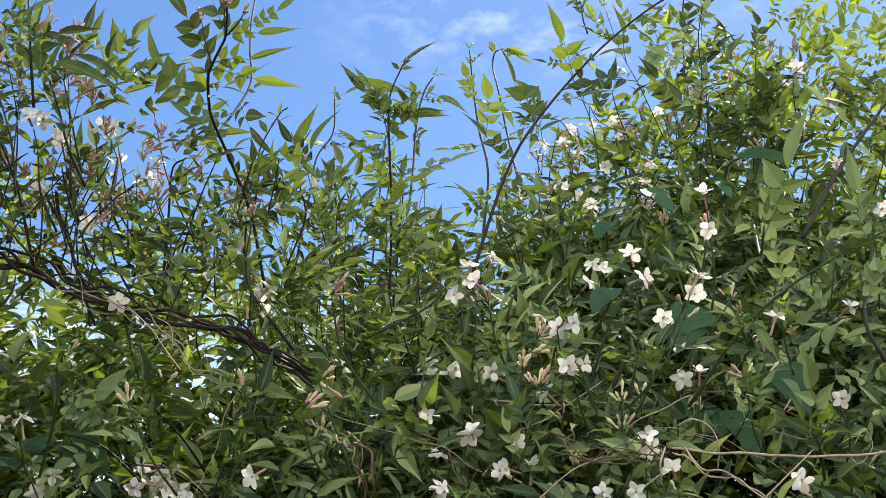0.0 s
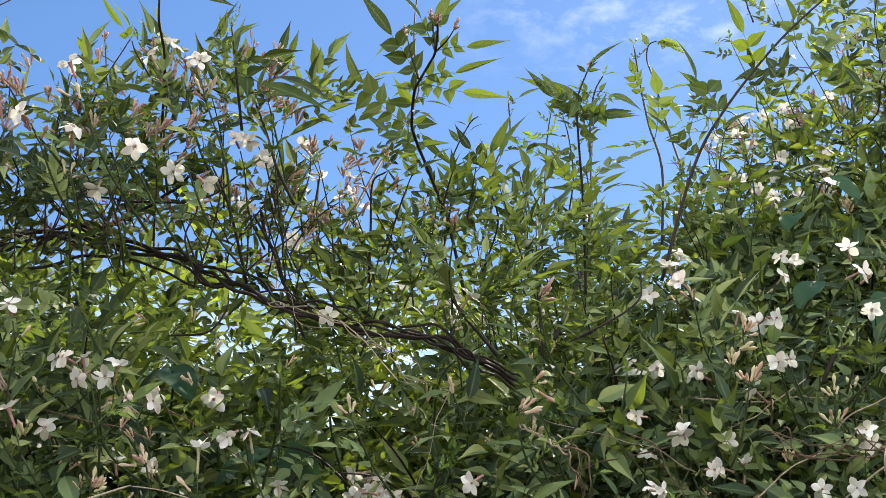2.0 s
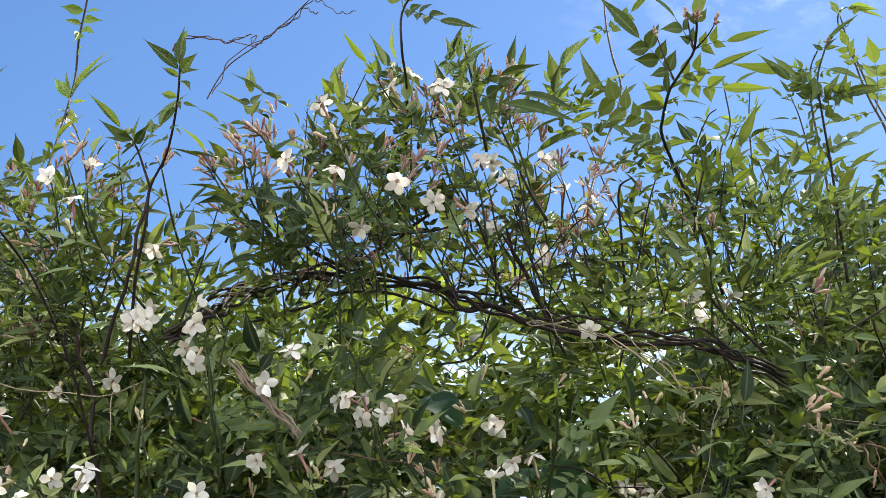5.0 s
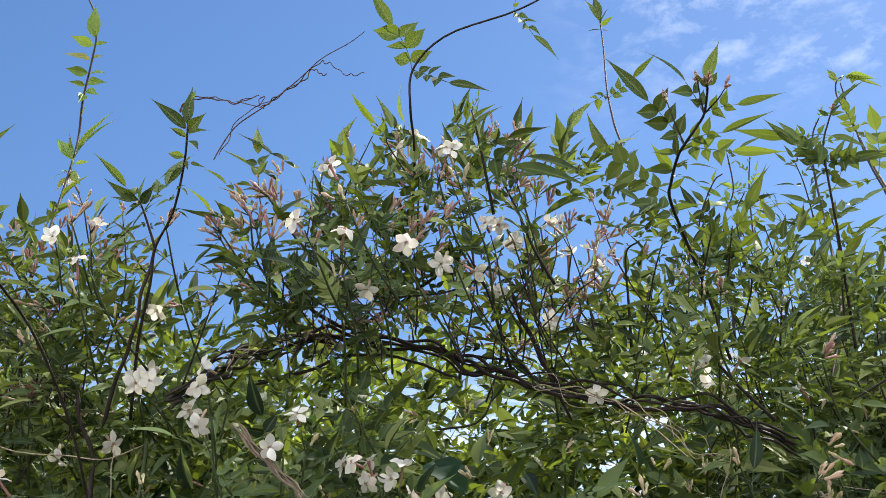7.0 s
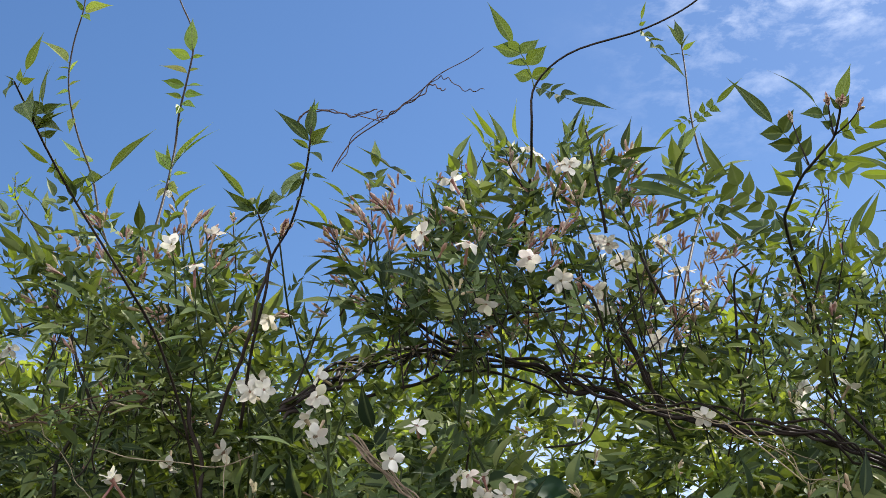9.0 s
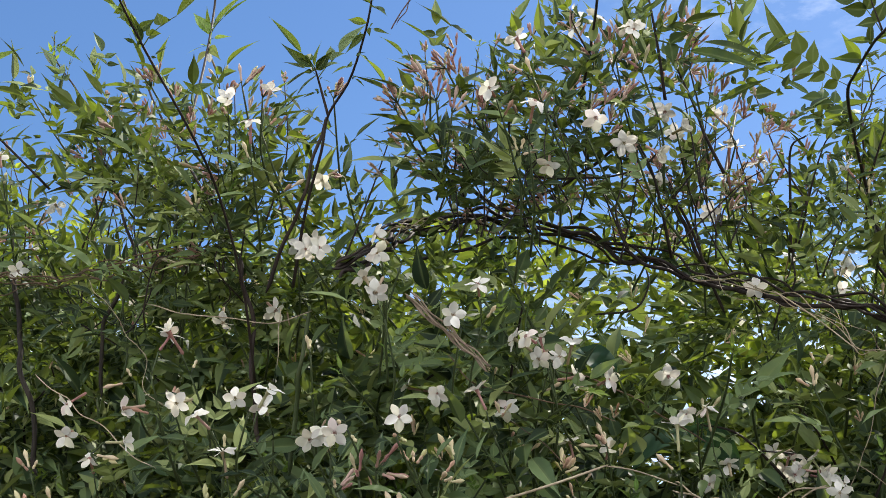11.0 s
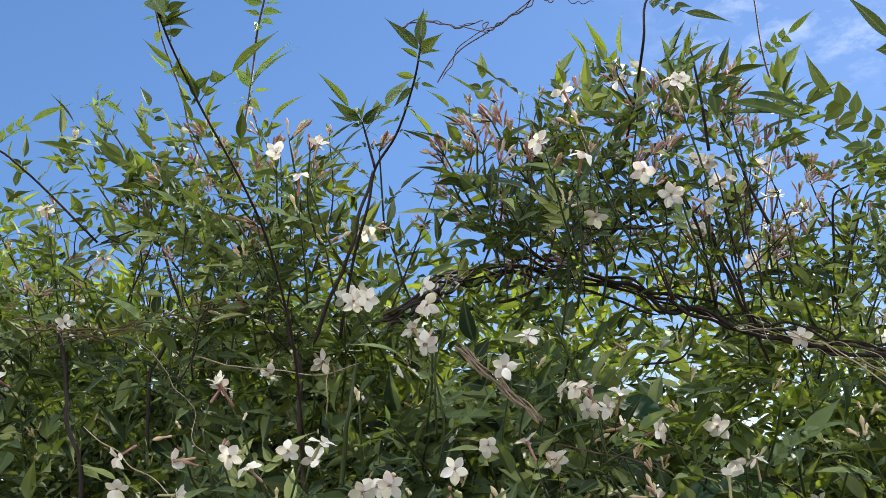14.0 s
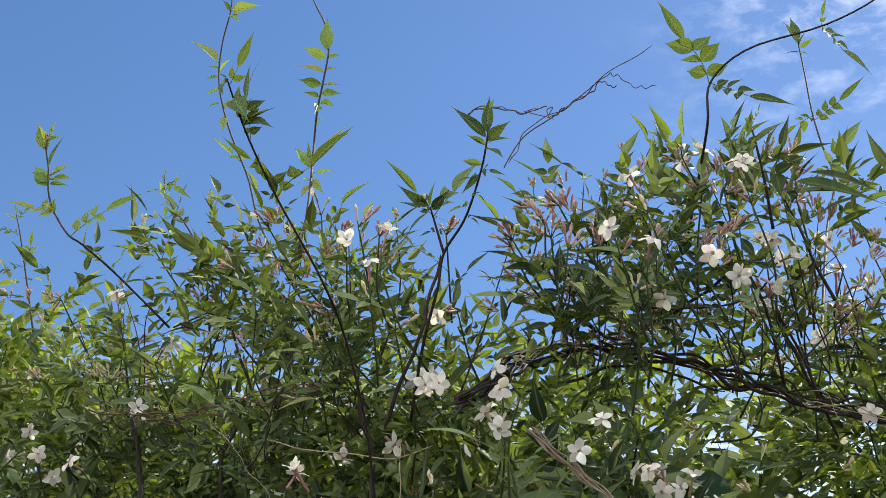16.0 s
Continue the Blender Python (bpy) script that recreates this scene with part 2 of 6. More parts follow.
mat_render = bark("lime_render", [(0.3, (0.46, 0.46, 0.45)), (0.55, (0.57, 0.57, 0.56)), (0.8, (0.66, 0.66, 0.65))], 0.9, scale=14.0, relief=0.004, stretch=1.0)
mat_soil = bark("garden_soil", [(0.3, (0.045, 0.040, 0.028)), (0.55, (0.08, 0.072, 0.05)), (0.8, (0.13, 0.115, 0.085))], 0.95, scale=9.0, relief=0.02, stretch=1.0)

# ---- building helpers ----


def mesh_of(name, verts, faces, mat, smooth=True):
    me = bpy.data.meshes.new(name)
    me.from_pydata([tuple(v) for v in verts], [], faces)
    me.materials.append(mat)
    if smooth:
        me.polygons.foreach_set("use_smooth", [True] * len(me.polygons))
    me.update()
    return me


def part(name, me, parent, m, label=""):
    ob = new(name, me)
    ob.parent = parent
    ob.matrix_basis = m
    if label:
        ob["label"] = label
    return ob


def thing(name, at, label, category, group):
    ob = new(name)
    ob.empty_display_size = 0.02
    ob.location = at
    return tagged(ob, label, category, group)


def frame_of(p, along, normal):
    """A pose whose y runs along a way and whose z leans to the normal."""
    y = Vector(along).normalized()
    x = y.cross(Vector(normal))
    if x.length < 1e-4:
        x = y.cross(Vector((0.3, 0.9, 0.2)))
    x.normalize()
    z = x.cross(y)
    m = Matrix((x, y, z)).transposed().to_4x4()
    m.translation = p
    return m


def bend(points, n):
    """n + 1 places along a smooth line through a few points."""
    pts = [Vector(p) for p in points]
    if len(pts) == 2:
        pts.insert(1, (pts[0] + pts[1]) / 2)
    ext = [2 * pts[0] - pts[1], *pts, 2 * pts[-1] - pts[-2]]
    out = []
    for i in range(n + 1):
        u = i / n * (len(pts) - 1)
        k = min(int(u), len(pts) - 2)
        f = u - k
        a, b, c, d = ext[k:k + 4]
        out.append(0.5 * (2 * b + (c - a) * f + (2 * a - 5 * b + 4 * c - d) * f * f + (3 * b - a - 3 * c + d) * f ** 3))
    return out


def tube(line, r0, r1, sides=6, ends=False):
    """Vertices and faces of a tapering round stem along a line."""
    verts, faces = [], []
    n = len(line)
    side = None
    for i, p in enumerate(line):
        t = (line[min(i + 1, n - 1)] - line[max(i - 1, 0)]).normalized()
        if side is None:
            side = t.orthogonal().normalized()
        side = (side - t * side.dot(t)).normalized()
        up = t.cross(side)
        r = r0 + (r1 - r0) * i / (n - 1)
        if ends:
            r *= min(1.0, (i + 0.8) / 3, (n - i - 0.2) / 3)
        for k in range(sides):
            a = 2 * math.pi * k / sides
            verts.append(p + (side * math.cos(a) + up * math.sin(a)) * r)
        if i:
            for k in range(sides):
                faces.append(((i - 1) * sides + k, (i - 1) * sides + (k + 1) % sides, i * sides + (k + 1) % sides, i * sides + k))
    faces.append(tuple(range(sides))[::-1])
    faces.append(tuple((n - 1) * sides + k for k in range(sides)))
    return verts, faces


def blade(verts, faces, m, length, width, fold, droop, segs, a=0.75, b=1.2, twist=0.0):
    """One leaflet, folded along its midrib, along y of the pose m."""
    peak = (a / (a + b)) ** a * (b / (a + b)) ** b
    start = len(verts)
    rows = []
    for i in range(segs + 1):
        s = (i / segs) ** 1.25
        w = width * 0.5 * (s ** a) * ((1 - s) ** b) / peak
        zc = -droop * length * s * s
        tw = twist * s
        if i in (0, segs):
            rows.append([len(verts)])
            verts.append(m @ Vector((0, length * s, zc)))
        else:
            row = []
            for q in (-1, 0, 1):
                row.append(len(verts))
                lift = fold * w * abs(q)
                verts.append(m @ Vector((q * w * math.cos(tw) - lift * math.sin(tw) * q, length * s, zc + lift + q * w * math.sin(tw))))
            rows.append(row)
    for lo, hi in zip(rows, rows[1:]):
        if len(lo) == 1:
            faces += [(lo[0], hi[1], hi[0]), (lo[0], hi[2], hi[1])]
        elif len(hi) == 1:
            faces += [(lo[0], lo[1], hi[0]), (lo[1], lo[2], hi[0])]
        else:
            faces += [(lo[0], lo[1], hi[1], hi[0]), (lo[1], lo[2], hi[2], hi[1])]
    return start


def ribs_of(segs):
    """1 along a leaflet's midrib, 0 at its edges, in the order of blade()."""
    return [1.0] + [0.0, 1.0, 0.0] * (segs - 1) + [1.0]


def set_ribs(me, ribs):
    """Note the midribs, and crease the leaflets along them."""
    me.attributes.new("rib", "FLOAT", "POINT").data.foreach_set("value", ribs)
    ends = np.empty(len(me.edges) * 2, dtype=np.int32)
    me.edges.foreach_get("vertices", ends)
    me.attributes.new("sharp_edge", "BOOLEAN", "EDGE").data.foreach_set("value", np.array(ribs)[ends.reshape(-1, 2)].min(axis=1) > 0.5)
    return me


def pinnate(rng, pairs, size, segs=8, rachis=True, long_tip=1.0, slim=1.0, gap=1.0, foot=1.0, tip_slim=1.0):
    """A jasmine leaf: a thin stalk with pairs of leaflets and a long pointed one at its end. It runs along y, and its face is up z."""
    verts, faces, ribs = [], [], []
    stalk = 0.014 * size * foot
    step = 0.0120 * size * gap
    total = stalk + step * pairs
    sag = rng.uniform(0.05, 0.35)
    swing = rng.uniform(-0.25, 0.25)

    def at(d):
        u = d / total
        return Vector((swing * d * u, d, -sag * d * u))

    if rachis:
        line = [at(total * i / 5) for i in range(6)]
        v, f = tube(line, 0.0007 * size, 0.0004 * size, 4)
        faces += [tuple(i + len(verts) for i in q) for q in f]
        verts += v
        ribs += [1.0] * len(v)
    for k in range(pairs):
        p = at(stalk + step * k)
        for q in (-1, 1):
            turn = q * rng.uniform(42, 68)
            m = Matrix.Translation(p) @ pose(0, 0, 0, rng.uniform(-18, 22), q * rng.uniform(-25, 25), -turn)
            ln = size * rng.uniform(0.017, 0.024) * (0.85 + 0.12 * k) * (0.5 + 0.5 * gap)
            blade(verts, faces, m, ln, ln * rng.uniform(0.40, 0.50) * slim, rng.uniform(0.2, 0.6), rng.uniform(-0.05, 0.3), segs, 0.8, 1.65, rng.uniform(-0.3, 0.3))
            ribs += ribs_of(segs)
    m = Matrix.Translation(at(total)) @ pose(0, 0, 0, rng.uniform(-25, 8), rng.uniform(-25, 25), -math.degrees(swing) * 1.5)
    ln = size * rng.uniform(0.036, 0.052) * long_tip
    blade(verts, faces, m, ln, size * rng.uniform(0.0105, 0.0135) * slim * tip_slim, rng.uniform(0.2, 0.6), rng.uniform(0.0, 0.35), segs + 2, 0.95, 2.0, rng.uniform(-0.4, 0.4))
    ribs += ribs_of(segs + 2)
    return verts, faces, ribs


def leaf_set(name, mat, count, pairs, size, seed, long_tip=1.0, slim=1.0, gap=1.0, foot=1.0, tip_slim=1.0):
    rng = random.Random(seed)
    made = []
    for _ in range(count):
        v, f, ribs = pinnate(rng, rng.choice(pairs), size * rng.uniform(0.88, 1.12), long_tip=long_tip, slim=slim, gap=gap, foot=foot, tip_slim=tip_slim)
        made.append(set_ribs(mesh_of(name, v, f, mat), ribs))
    return made


LEAVES = leaf_set("leaf", mat_leaf, 24, (2, 2, 3, 3), 1.0, 11, 1.0, 1.2)
SPRAY = leaf_set("leaf", mat_leaf, 12, (1, 2, 2, 3), 0.85, 12, slim=0.96)
FRESH = leaf_set("leaf", mat_young, 10, (2, 3), 0.8, 13, 0.9, 0.85)
ARMS = [leaf_set("leaf", mat_leaf_shade, 5, (k,), 1.0, 15 + k, 1.45, 1.32 if k else 1.5, 1.35, 0.9 if k else 0.25, 0.78 if k else 1.0) for k in range(5)]
LIGHT_ARMS = [leaf_set("leaf", mat_young, 4, (k,), 0.9, 25 + k, 1.4, 1.25 if k else 1.6, 1.35, 0.9 if k else 0.25, 0.78 if k else 1.0) for k in range(5)]
TIPS = leaf_set("leaf", mat_young, 8, (0, 1), 0.55, 14)
POINT = {me.name: max((v.co.copy() for v in me.vertices), key=lambda c: c.y) for k in range(5) for me in ARMS[k] + LIGHT_ARMS[k]}          # where a leaf ends
TO_PATH, UP, DOWN = (0.05, -1.0, -0.15), (0.0, -0.35, 1.0), (-0.1, -0.7, -0.7)
LEFT, RIGHT = (-0.8, -0.6, 0.15), (0.8, -0.6, 0.15)
PINK = "cluster of rose-pink jasmine buds and white flowers"


def petal_mesh(seed):
    rng = random.Random(seed)
    ln, wd = rng.uniform(0.0096, 0.0114), rng.uniform(0.0088, 0.0104)
    verts, faces = [], []
    segs, cols = 8, 4
    cup, curl, tw = rng.uniform(-0.35, 0.45), rng.uniform(-0.1, 0.8), rng.uniform(-0.35, 0.35)
    for i in range(segs + 1):
        s = i / segs
        w = wd * 0.5 * max(0.16 * (1 - s), 2.35 * (s ** 0.80) * (max(1 - s, 0.0) ** 0.85))
        for k in range(cols + 1):
            q = k / cols * 2 - 1
            z = cup * w * q * q - curl * ln * s * s * 0.5 + tw * q * w + 0.0003 * math.sin(9 * s + 3 * q)
            verts.append((q * w, 0.0011 + ln * s, z + 0.002 * (1 - (1 - s) ** 3) * 0.3))
    for i in range(segs):
        for k in range(cols):
            a = i * (cols + 1) + k
            faces.append((a, a + 1, a + cols + 2, a + cols + 1))
    return mesh_of("petal", verts, faces, mat_petal)


def lathe(profile, sides):
    verts, faces = [], []
    for i, (z, r) in enumerate(profile):
        for k in range(sides):
            a = 2 * math.pi * k / sides
            verts.append((r * math.cos(a), r * math.sin(a), z))
        if i:
            for k in range(sides):
                faces.append(((i - 1) * sides + k, (i - 1) * sides + (k + 1) % sides, i * sides + (k + 1) % sides, i * sides + k))
    faces.append(tuple(range(sides))[::-1])
    faces.append(tuple((len(profile) - 1) * sides + k for k in range(sides)))
    return verts, faces


PETALS = [petal_mesh(s) for s in range(9)]
TUBES = [mesh_of("flower", *lathe([(-ln, 0.0008), (-ln * 0.93, 0.0014), (-ln * 0.8, 0.0012), (-ln * 0.3, 0.0011), (-0.002, 0.0016), (0.0002, 0.0021), (-0.001, 0.0010)], 8), mat_tube)
         for ln in (0.015, 0.018, 0.021)]


def bud_mesh(ln, fat, mat):
    prof = [(0, 0.0006), (0.001, 0.0012), (0.003, 0.0010), (ln * 0.35, 0.0008), (ln * 0.5, 0.0010 * fat), (ln * 0.64, 0.0014 * fat), (ln * 0.76, 0.0015 * fat), (ln * 0.89, 0.0009 * fat), (ln, 0.0002)]
    return mesh_of("bud", *lathe(prof, 7), mat)


PINK_BUDS = [bud_mesh(ln, fat, mat_bud) for ln, fat in ((0.008, 0.9), (0.010, 0.95), (0.013, 1.0), (0.016, 1.05), (0.019, 1.15))]
BUDS = [bud_mesh(ln, fat, mat_cream) for ln, fat in ((0.008, 0.95), (0.010, 1.05), (0.012, 1.15), (0.015, 1.25), (0.017, 1.35))]


def spread(axis, angle, spin):
    """A way that leans by an angle from an axis."""
    axis = Vector(axis).normalized()
    a = axis.orthogonal().normalized()
    b = axis.cross(a)
    return (axis * math.cos(angle) + (a * math.cos(spin) + b * math.sin(spin)) * math.sin(angle)).normalized()


SPOTS = []          # open flowers, and points from them towards the camera: leaves keep clear of these


def add_flower(owner, base, throat, face, rng, size=1.0):
    """One flower: its tube is the part, its petals are parts of that."""
    m = frame_of(throat - base, spread(face, 1.5708, rng.uniform(0, 6.28)), face)
    SPOTS.append(Vector(throat) + Vector(face) * 0.02)
    # Two more points towards the camera keep its view of the flower open.
    SPOTS.append(Vector(throat) + Vector((0.0, -0.055, -0.02)))
    SPOTS.append(Vector(throat) + Vector((0.0, -0.11, -0.04)))
    fl = part("flower", rng.choice(TUBES), owner, m @ Matrix.Diagonal((size, size, size, 1)))
    n = 5
    turn = rng.uniform(0, 72)
    closing = rng.choice((0, 0, 0, 12, 28, 45))
    for k in range(n):
        tilt = rng.uniform(-34, 20) + closing
        part("petal", rng.choice(PETALS), fl, pose(0, 0, 0, 0, 0, turn + 360 / n * k + rng.uniform(-5, 5)) @ pose(0, 0, 0, tilt, rng.uniform(-10, 10), 0))
    return fl


def truss(x, y, z, face=(0, -1, 0.2), flowers=2, buds=4, root=(0.03, 0.10, -0.07), span=1.0, label=""):
    """A flower cluster: open flowers and buds on a thin stalk that comes out of the hedge. The place is that of its first flower."""
    rng = random.Random(round(x * 7919 + y * 104729 + z * 1299709))
    face = spread(face, rng.uniform(0.1, 0.8), rng.uniform(0, 6.28))
    throat = Vector((x, y, z))
    fork = throat - face * 0.030 + Vector((0, 0.004, -0.008))
    base = fork + Vector((root[0] * rng.uniform(-1.2, 1.2), root[1] * rng.uniform(0.5, 1.0), root[2] * rng.uniform(0.5, 1.1)))
    word = label or ("tight jasmine buds on a thin green stalk" if not flowers else "white jasmine flowers with pinkish buds on a thin stalk" if buds else "open white jasmine flowers on a thin stalk")
    ob = thing("jasmine_flower_cluster", base, word, "flower", "jasmine flower clusters")
    line = bend([base, (base * 0.45 + fork * 0.55) + Vector((rng.uniform(-.008, .008), 0.0, -0.008)), fork], 8)
    stalks = [tube([p - base for p in line], 0.0012, 0.0008, 5)]
    for k in range(flowers):
        if k == 0:
            tip, way = throat, face
        else:
            way = spread(face, rng.uniform(0.35, 0.85), rng.uniform(0, 6.28))
            tip = fork + way * rng.uniform(0.026, 0.036) * span
        low = tip - way * 0.018
        stalks.append(tube([p - base for p in bend([fork, fork * 0.5 + low * 0.5 + Vector((0, 0, -0.001)), low], 3)], 0.0006, 0.0007, 4))
        add_flower(ob, base, tip, way, rng, rng.uniform(0.86, 1.06))
    for _ in range(buds):
        way = spread(face + Vector((0, 0, 0.35)), rng.uniform(0.15, 1.0), rng.uniform(0, 6.28))
        root_at = fork + way * rng.uniform(0.003, 0.010)
        stalks.append(tube([fork - base, root_at + way * 0.001 - base], 0.0005, 0.0006, 4))
        part("bud", rng.choice(PINK_BUDS if label == PINK else BUDS), ob, frame_of(root_at - base, way.orthogonal(), way), "slender pink or cream bud")
    verts, faces = [], []
    for v, f in stalks:
        faces += [tuple(i + len(verts) for i in q) for q in f]
        verts += v
    part("stalk", mesh_of("stalk", verts, faces, mat_green), ob, Matrix())
    for k in range(2):
        p = line[3 + 2 * (k % 3)]
        way = spread(fork - base, 0.9, k * 3.14 + rng.uniform(0, 6.28)) + Vector((0, 0, 0.25))
        part("leaf", rng.choice(SPRAY), ob, frame_of(p - base, way, Vector((rng.uniform(-.4, .4), -0.6, 0.8))) @ Matrix.Scale(rng.uniform(0.7, 1.0), 4))
    return ob


SHOOT_LABELS = {"green": "green jasmine shoot with pinnate leaves in opposite pairs", "dark": "purple-brown jasmine shoot with green pinnate leaves", "fresh": "young jasmine shoot with bright yellow-green leaves against the sky"}


def shoot(points, leaves=5, name="jasmine_shoot", size=1.0, kind="green", thick=0.0016, bare=0.25, tip=True, label="", spike=0, arms=(), bank=None):
    """A jasmine shoot along a smooth line, with leaves in crossed pairs, smaller towards its tip. bare: the leafless share at its foot."""
    pts = [Vector(p) for p in points]
    rng = random.Random(round(sum(p.x * 7919 + p.y * 104729 + p.z * 1299709 for p in pts)))
    base = pts[0]
    n = max(10, 4 * len(pts))
    line = bend(pts, n)
    name_mat = mat_stem if kind in ("dark", "fresh") else mat_green
    ob = thing(name, base, label or SHOOT_LABELS[kind], "plant shoot" if name == "jasmine_shoot" else "twig", name.replace("_", " ") + "s")
    v, f = tube([p - base for p in line], thick, thick * 0.5, 6)
    part("stem", mesh_of("stem", v, f, name_mat), ob, Matrix())
    fine = bend(pts, 60)
    spin = rng.uniform(0, 3.14)
    for k in range(leaves):
        u = bare + (1 - bare) * (k + 0.5) / leaves
        i = min(int(u * 60), 59)
        p = fine[i]
        t = (fine[i + 1] - fine[max(i - 1, 0)]).normalized()
        small = 1.0 if u < 0.6 else 1.0 - 0.75 * (u - 0.6) / 0.4
        for q in (0, 1):
            if rng.random() < 0.08:
                continue
            way = spread(t, rng.uniform(0.75, 1.15) - 0.3 * (u > 0.85), spin + q * math.pi + rng.uniform(-.3, .3))
            way = way + Vector((0, -0.12, 0))
            pool = bank or (LEAVES if u < 0.75 and kind != "fresh" else FRESH)
            if u > 0.9:
                pool = TIPS
            nrm = Vector((rng.uniform(-.6, .6), rng.uniform(-1.3, .2), rng.uniform(0.1, 1.0))) + t * 0.3
            s = size * max(small, 0.35) * rng.uniform(0.85, 1.12)
            heart = p + way.normalized() * 0.05 * s
            if any((heart - q).length < 0.042 for q in SPOTS):
                continue
            part("leaf", rng.choice(pool), ob, frame_of(p - base, way, nrm) @ Matrix.Scale(s, 4))
        spin += math.pi / 2 + rng.uniform(-.3, .3)
    for arm in arms:
        p = Vector(arm[0]) if len(arm) == 3 else fine[min(int(arm[0] * 60), 60)]
        way = Vector(arm[1]) - p
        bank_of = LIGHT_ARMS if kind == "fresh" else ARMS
        fits = bank_of[arm[2]] if len(arm) == 3 else sorted(bank_of[1] + bank_of[2] + bank_of[3], key=lambda q: abs(POINT[q.name].length - way.length))[:4]
        me = rng.choice(fits)
        nrm = Vector((rng.uniform(-.7, .7), -1.0, rng.uniform(-0.4, 0.9)))
        m = frame_of((0, 0, 0), way, nrm)
        m = (m.to_3x3() @ POINT[me.name]).rotation_difference(way).to_matrix().to_4x4() @ m
        part("leaf", me, ob, Matrix.Translation(p - base) @ m @ Matrix.Scale(way.length / POINT[me.name].length, 4))
    if tip:
        t = (fine[-1] - fine[-4]).normalized()
        for k in range(2):
            way = spread(t, 0.22 + 0.12 * k, spin + 3.1 * k)
            part("leaf", rng.choice(TIPS), ob, frame_of(fine[-1] - base, way, (0, -1, 0.5)) @ Matrix.Scale(size * 0.55, 4))
    for k in range(spike):
        t = (fine[-1] - fine[-4]).normalized()
        way = spread(t, rng.uniform(0.1, 0.6), rng.uniform(0, 6.28))
        part("bud", rng.choice(PINK_BUDS[:3]), ob, frame_of(fine[-1] - base, way.orthogonal(), way) @ Matrix.Scale(0.8, 4), "tight pink bud")
    return ob


def vine(name, points, r0, r1, mat, label, strands=1, wind=0.0, turns=6.0, wobble=0.0, seed=1):
    """A leafless vine; with several strands they wind round each other."""
    rng = random.Random(seed)
    base = Vector(points[0])
    ob = thing(name, base, label, "vine", name.replace("_", " ") + "s")
    n = 14 * (len(points) - 1) * (2 if strands > 1 else 1)
    line = bend(points, n)
    for s in range(strands):
        ph = 6.283 * s / strands + rng.uniform(-.5, .5)
        tn = turns * rng.uniform(0.7, 1.3)
        out = []
        for i, p in enumerate(line):
            t = (line[min(i + 1, n)] - line[max(i - 1, 0)]).normalized()
            a = t.cross(Vector((0.1, 1, 0.05))).normalized()
            b = t.cross(a)
            g = 6.283 * tn * i / n + ph
            jig = Vector((noise.noise(p * 30 + Vector((s * 9, seed, 0))), noise.noise(p * 30 + Vector((seed, 7 + s * 9, 0))), noise.noise(p * 30 + Vector((3, seed, s * 9))))) * wobble
            out.append(p + (a * math.cos(g) + b * math.sin(g)) * wind * (0.8 + 0.4 * math.sin(i * 0.21 + s)) + jig - base)
        k = rng.uniform(0.55, 1.3)
        v, f = tube(out, r0 * k, r1 * k, 6, True)
        part("strand" if strands > 1 else "stem", mesh_of("strand", v, f, mat), ob, Matrix())
    return ob


def broad_leaf(p, way, size):
    """A heart-shaped leaf on its stalk."""
    rng = random.Random(round(p[0] * 7919 + p[2] * 104729))
    verts, faces, segs, cols = [], [], 10, 6
    for i in range(segs + 1):
        s = i / segs * 1.2 - 0.2
        g = (s + 0.2) / 1.2
        w = 0.78 * size * (g ** 0.42) * (max(1 - g, 0.0) ** 0.85) * 1.25
        for k in range(cols + 1):
            q = k / cols * 2 - 1
            notch = 0.2 * size * (1 - abs(q)) ** 1.5 * max(0.0, 1 - g * 3)
            verts.append((q * w * 0.75, s * size + notch, 0.16 * abs(q) * w - 0.18 * size * max(s, 0) ** 2 + 0.02 * size * math.sin(8 * s + 4 * q)))
    for i in range(segs):
        for k in range(cols):
            a = i * (cols + 1) + k
            faces.append((a, a + 1, a + cols + 2, a + cols + 1))
    p = Vector(p)
    way = Vector(way).normalized()
    base = p - way * size * 0.5
    ob = thing("broad_leaf", base, "broad heart-shaped dark green leaf in the hedge's shade", "leaf", "broad leaves")
    nrm = Vector((rng.uniform(-.3, .3), -0.8, 0.7))
    part("leaf_blade", mesh_of("leaf_blade", verts, faces, mat_broad), ob, frame_of((0, 0, 0), way, nrm))
    line = bend([Vector((0, 0, 0)), -way * size * 0.35 + Vector((0, 0.03, 0.0)), -way * size * 0.5 + Vector((rng.uniform(-.03, .03), 0.09, -0.02))], 6)
    v, f = tube(line, 0.0012, 0.0016, 5)
    part("leaf_stalk", mesh_of("leaf_stalk", v, f, mat_green), ob, Matrix())
    return ob


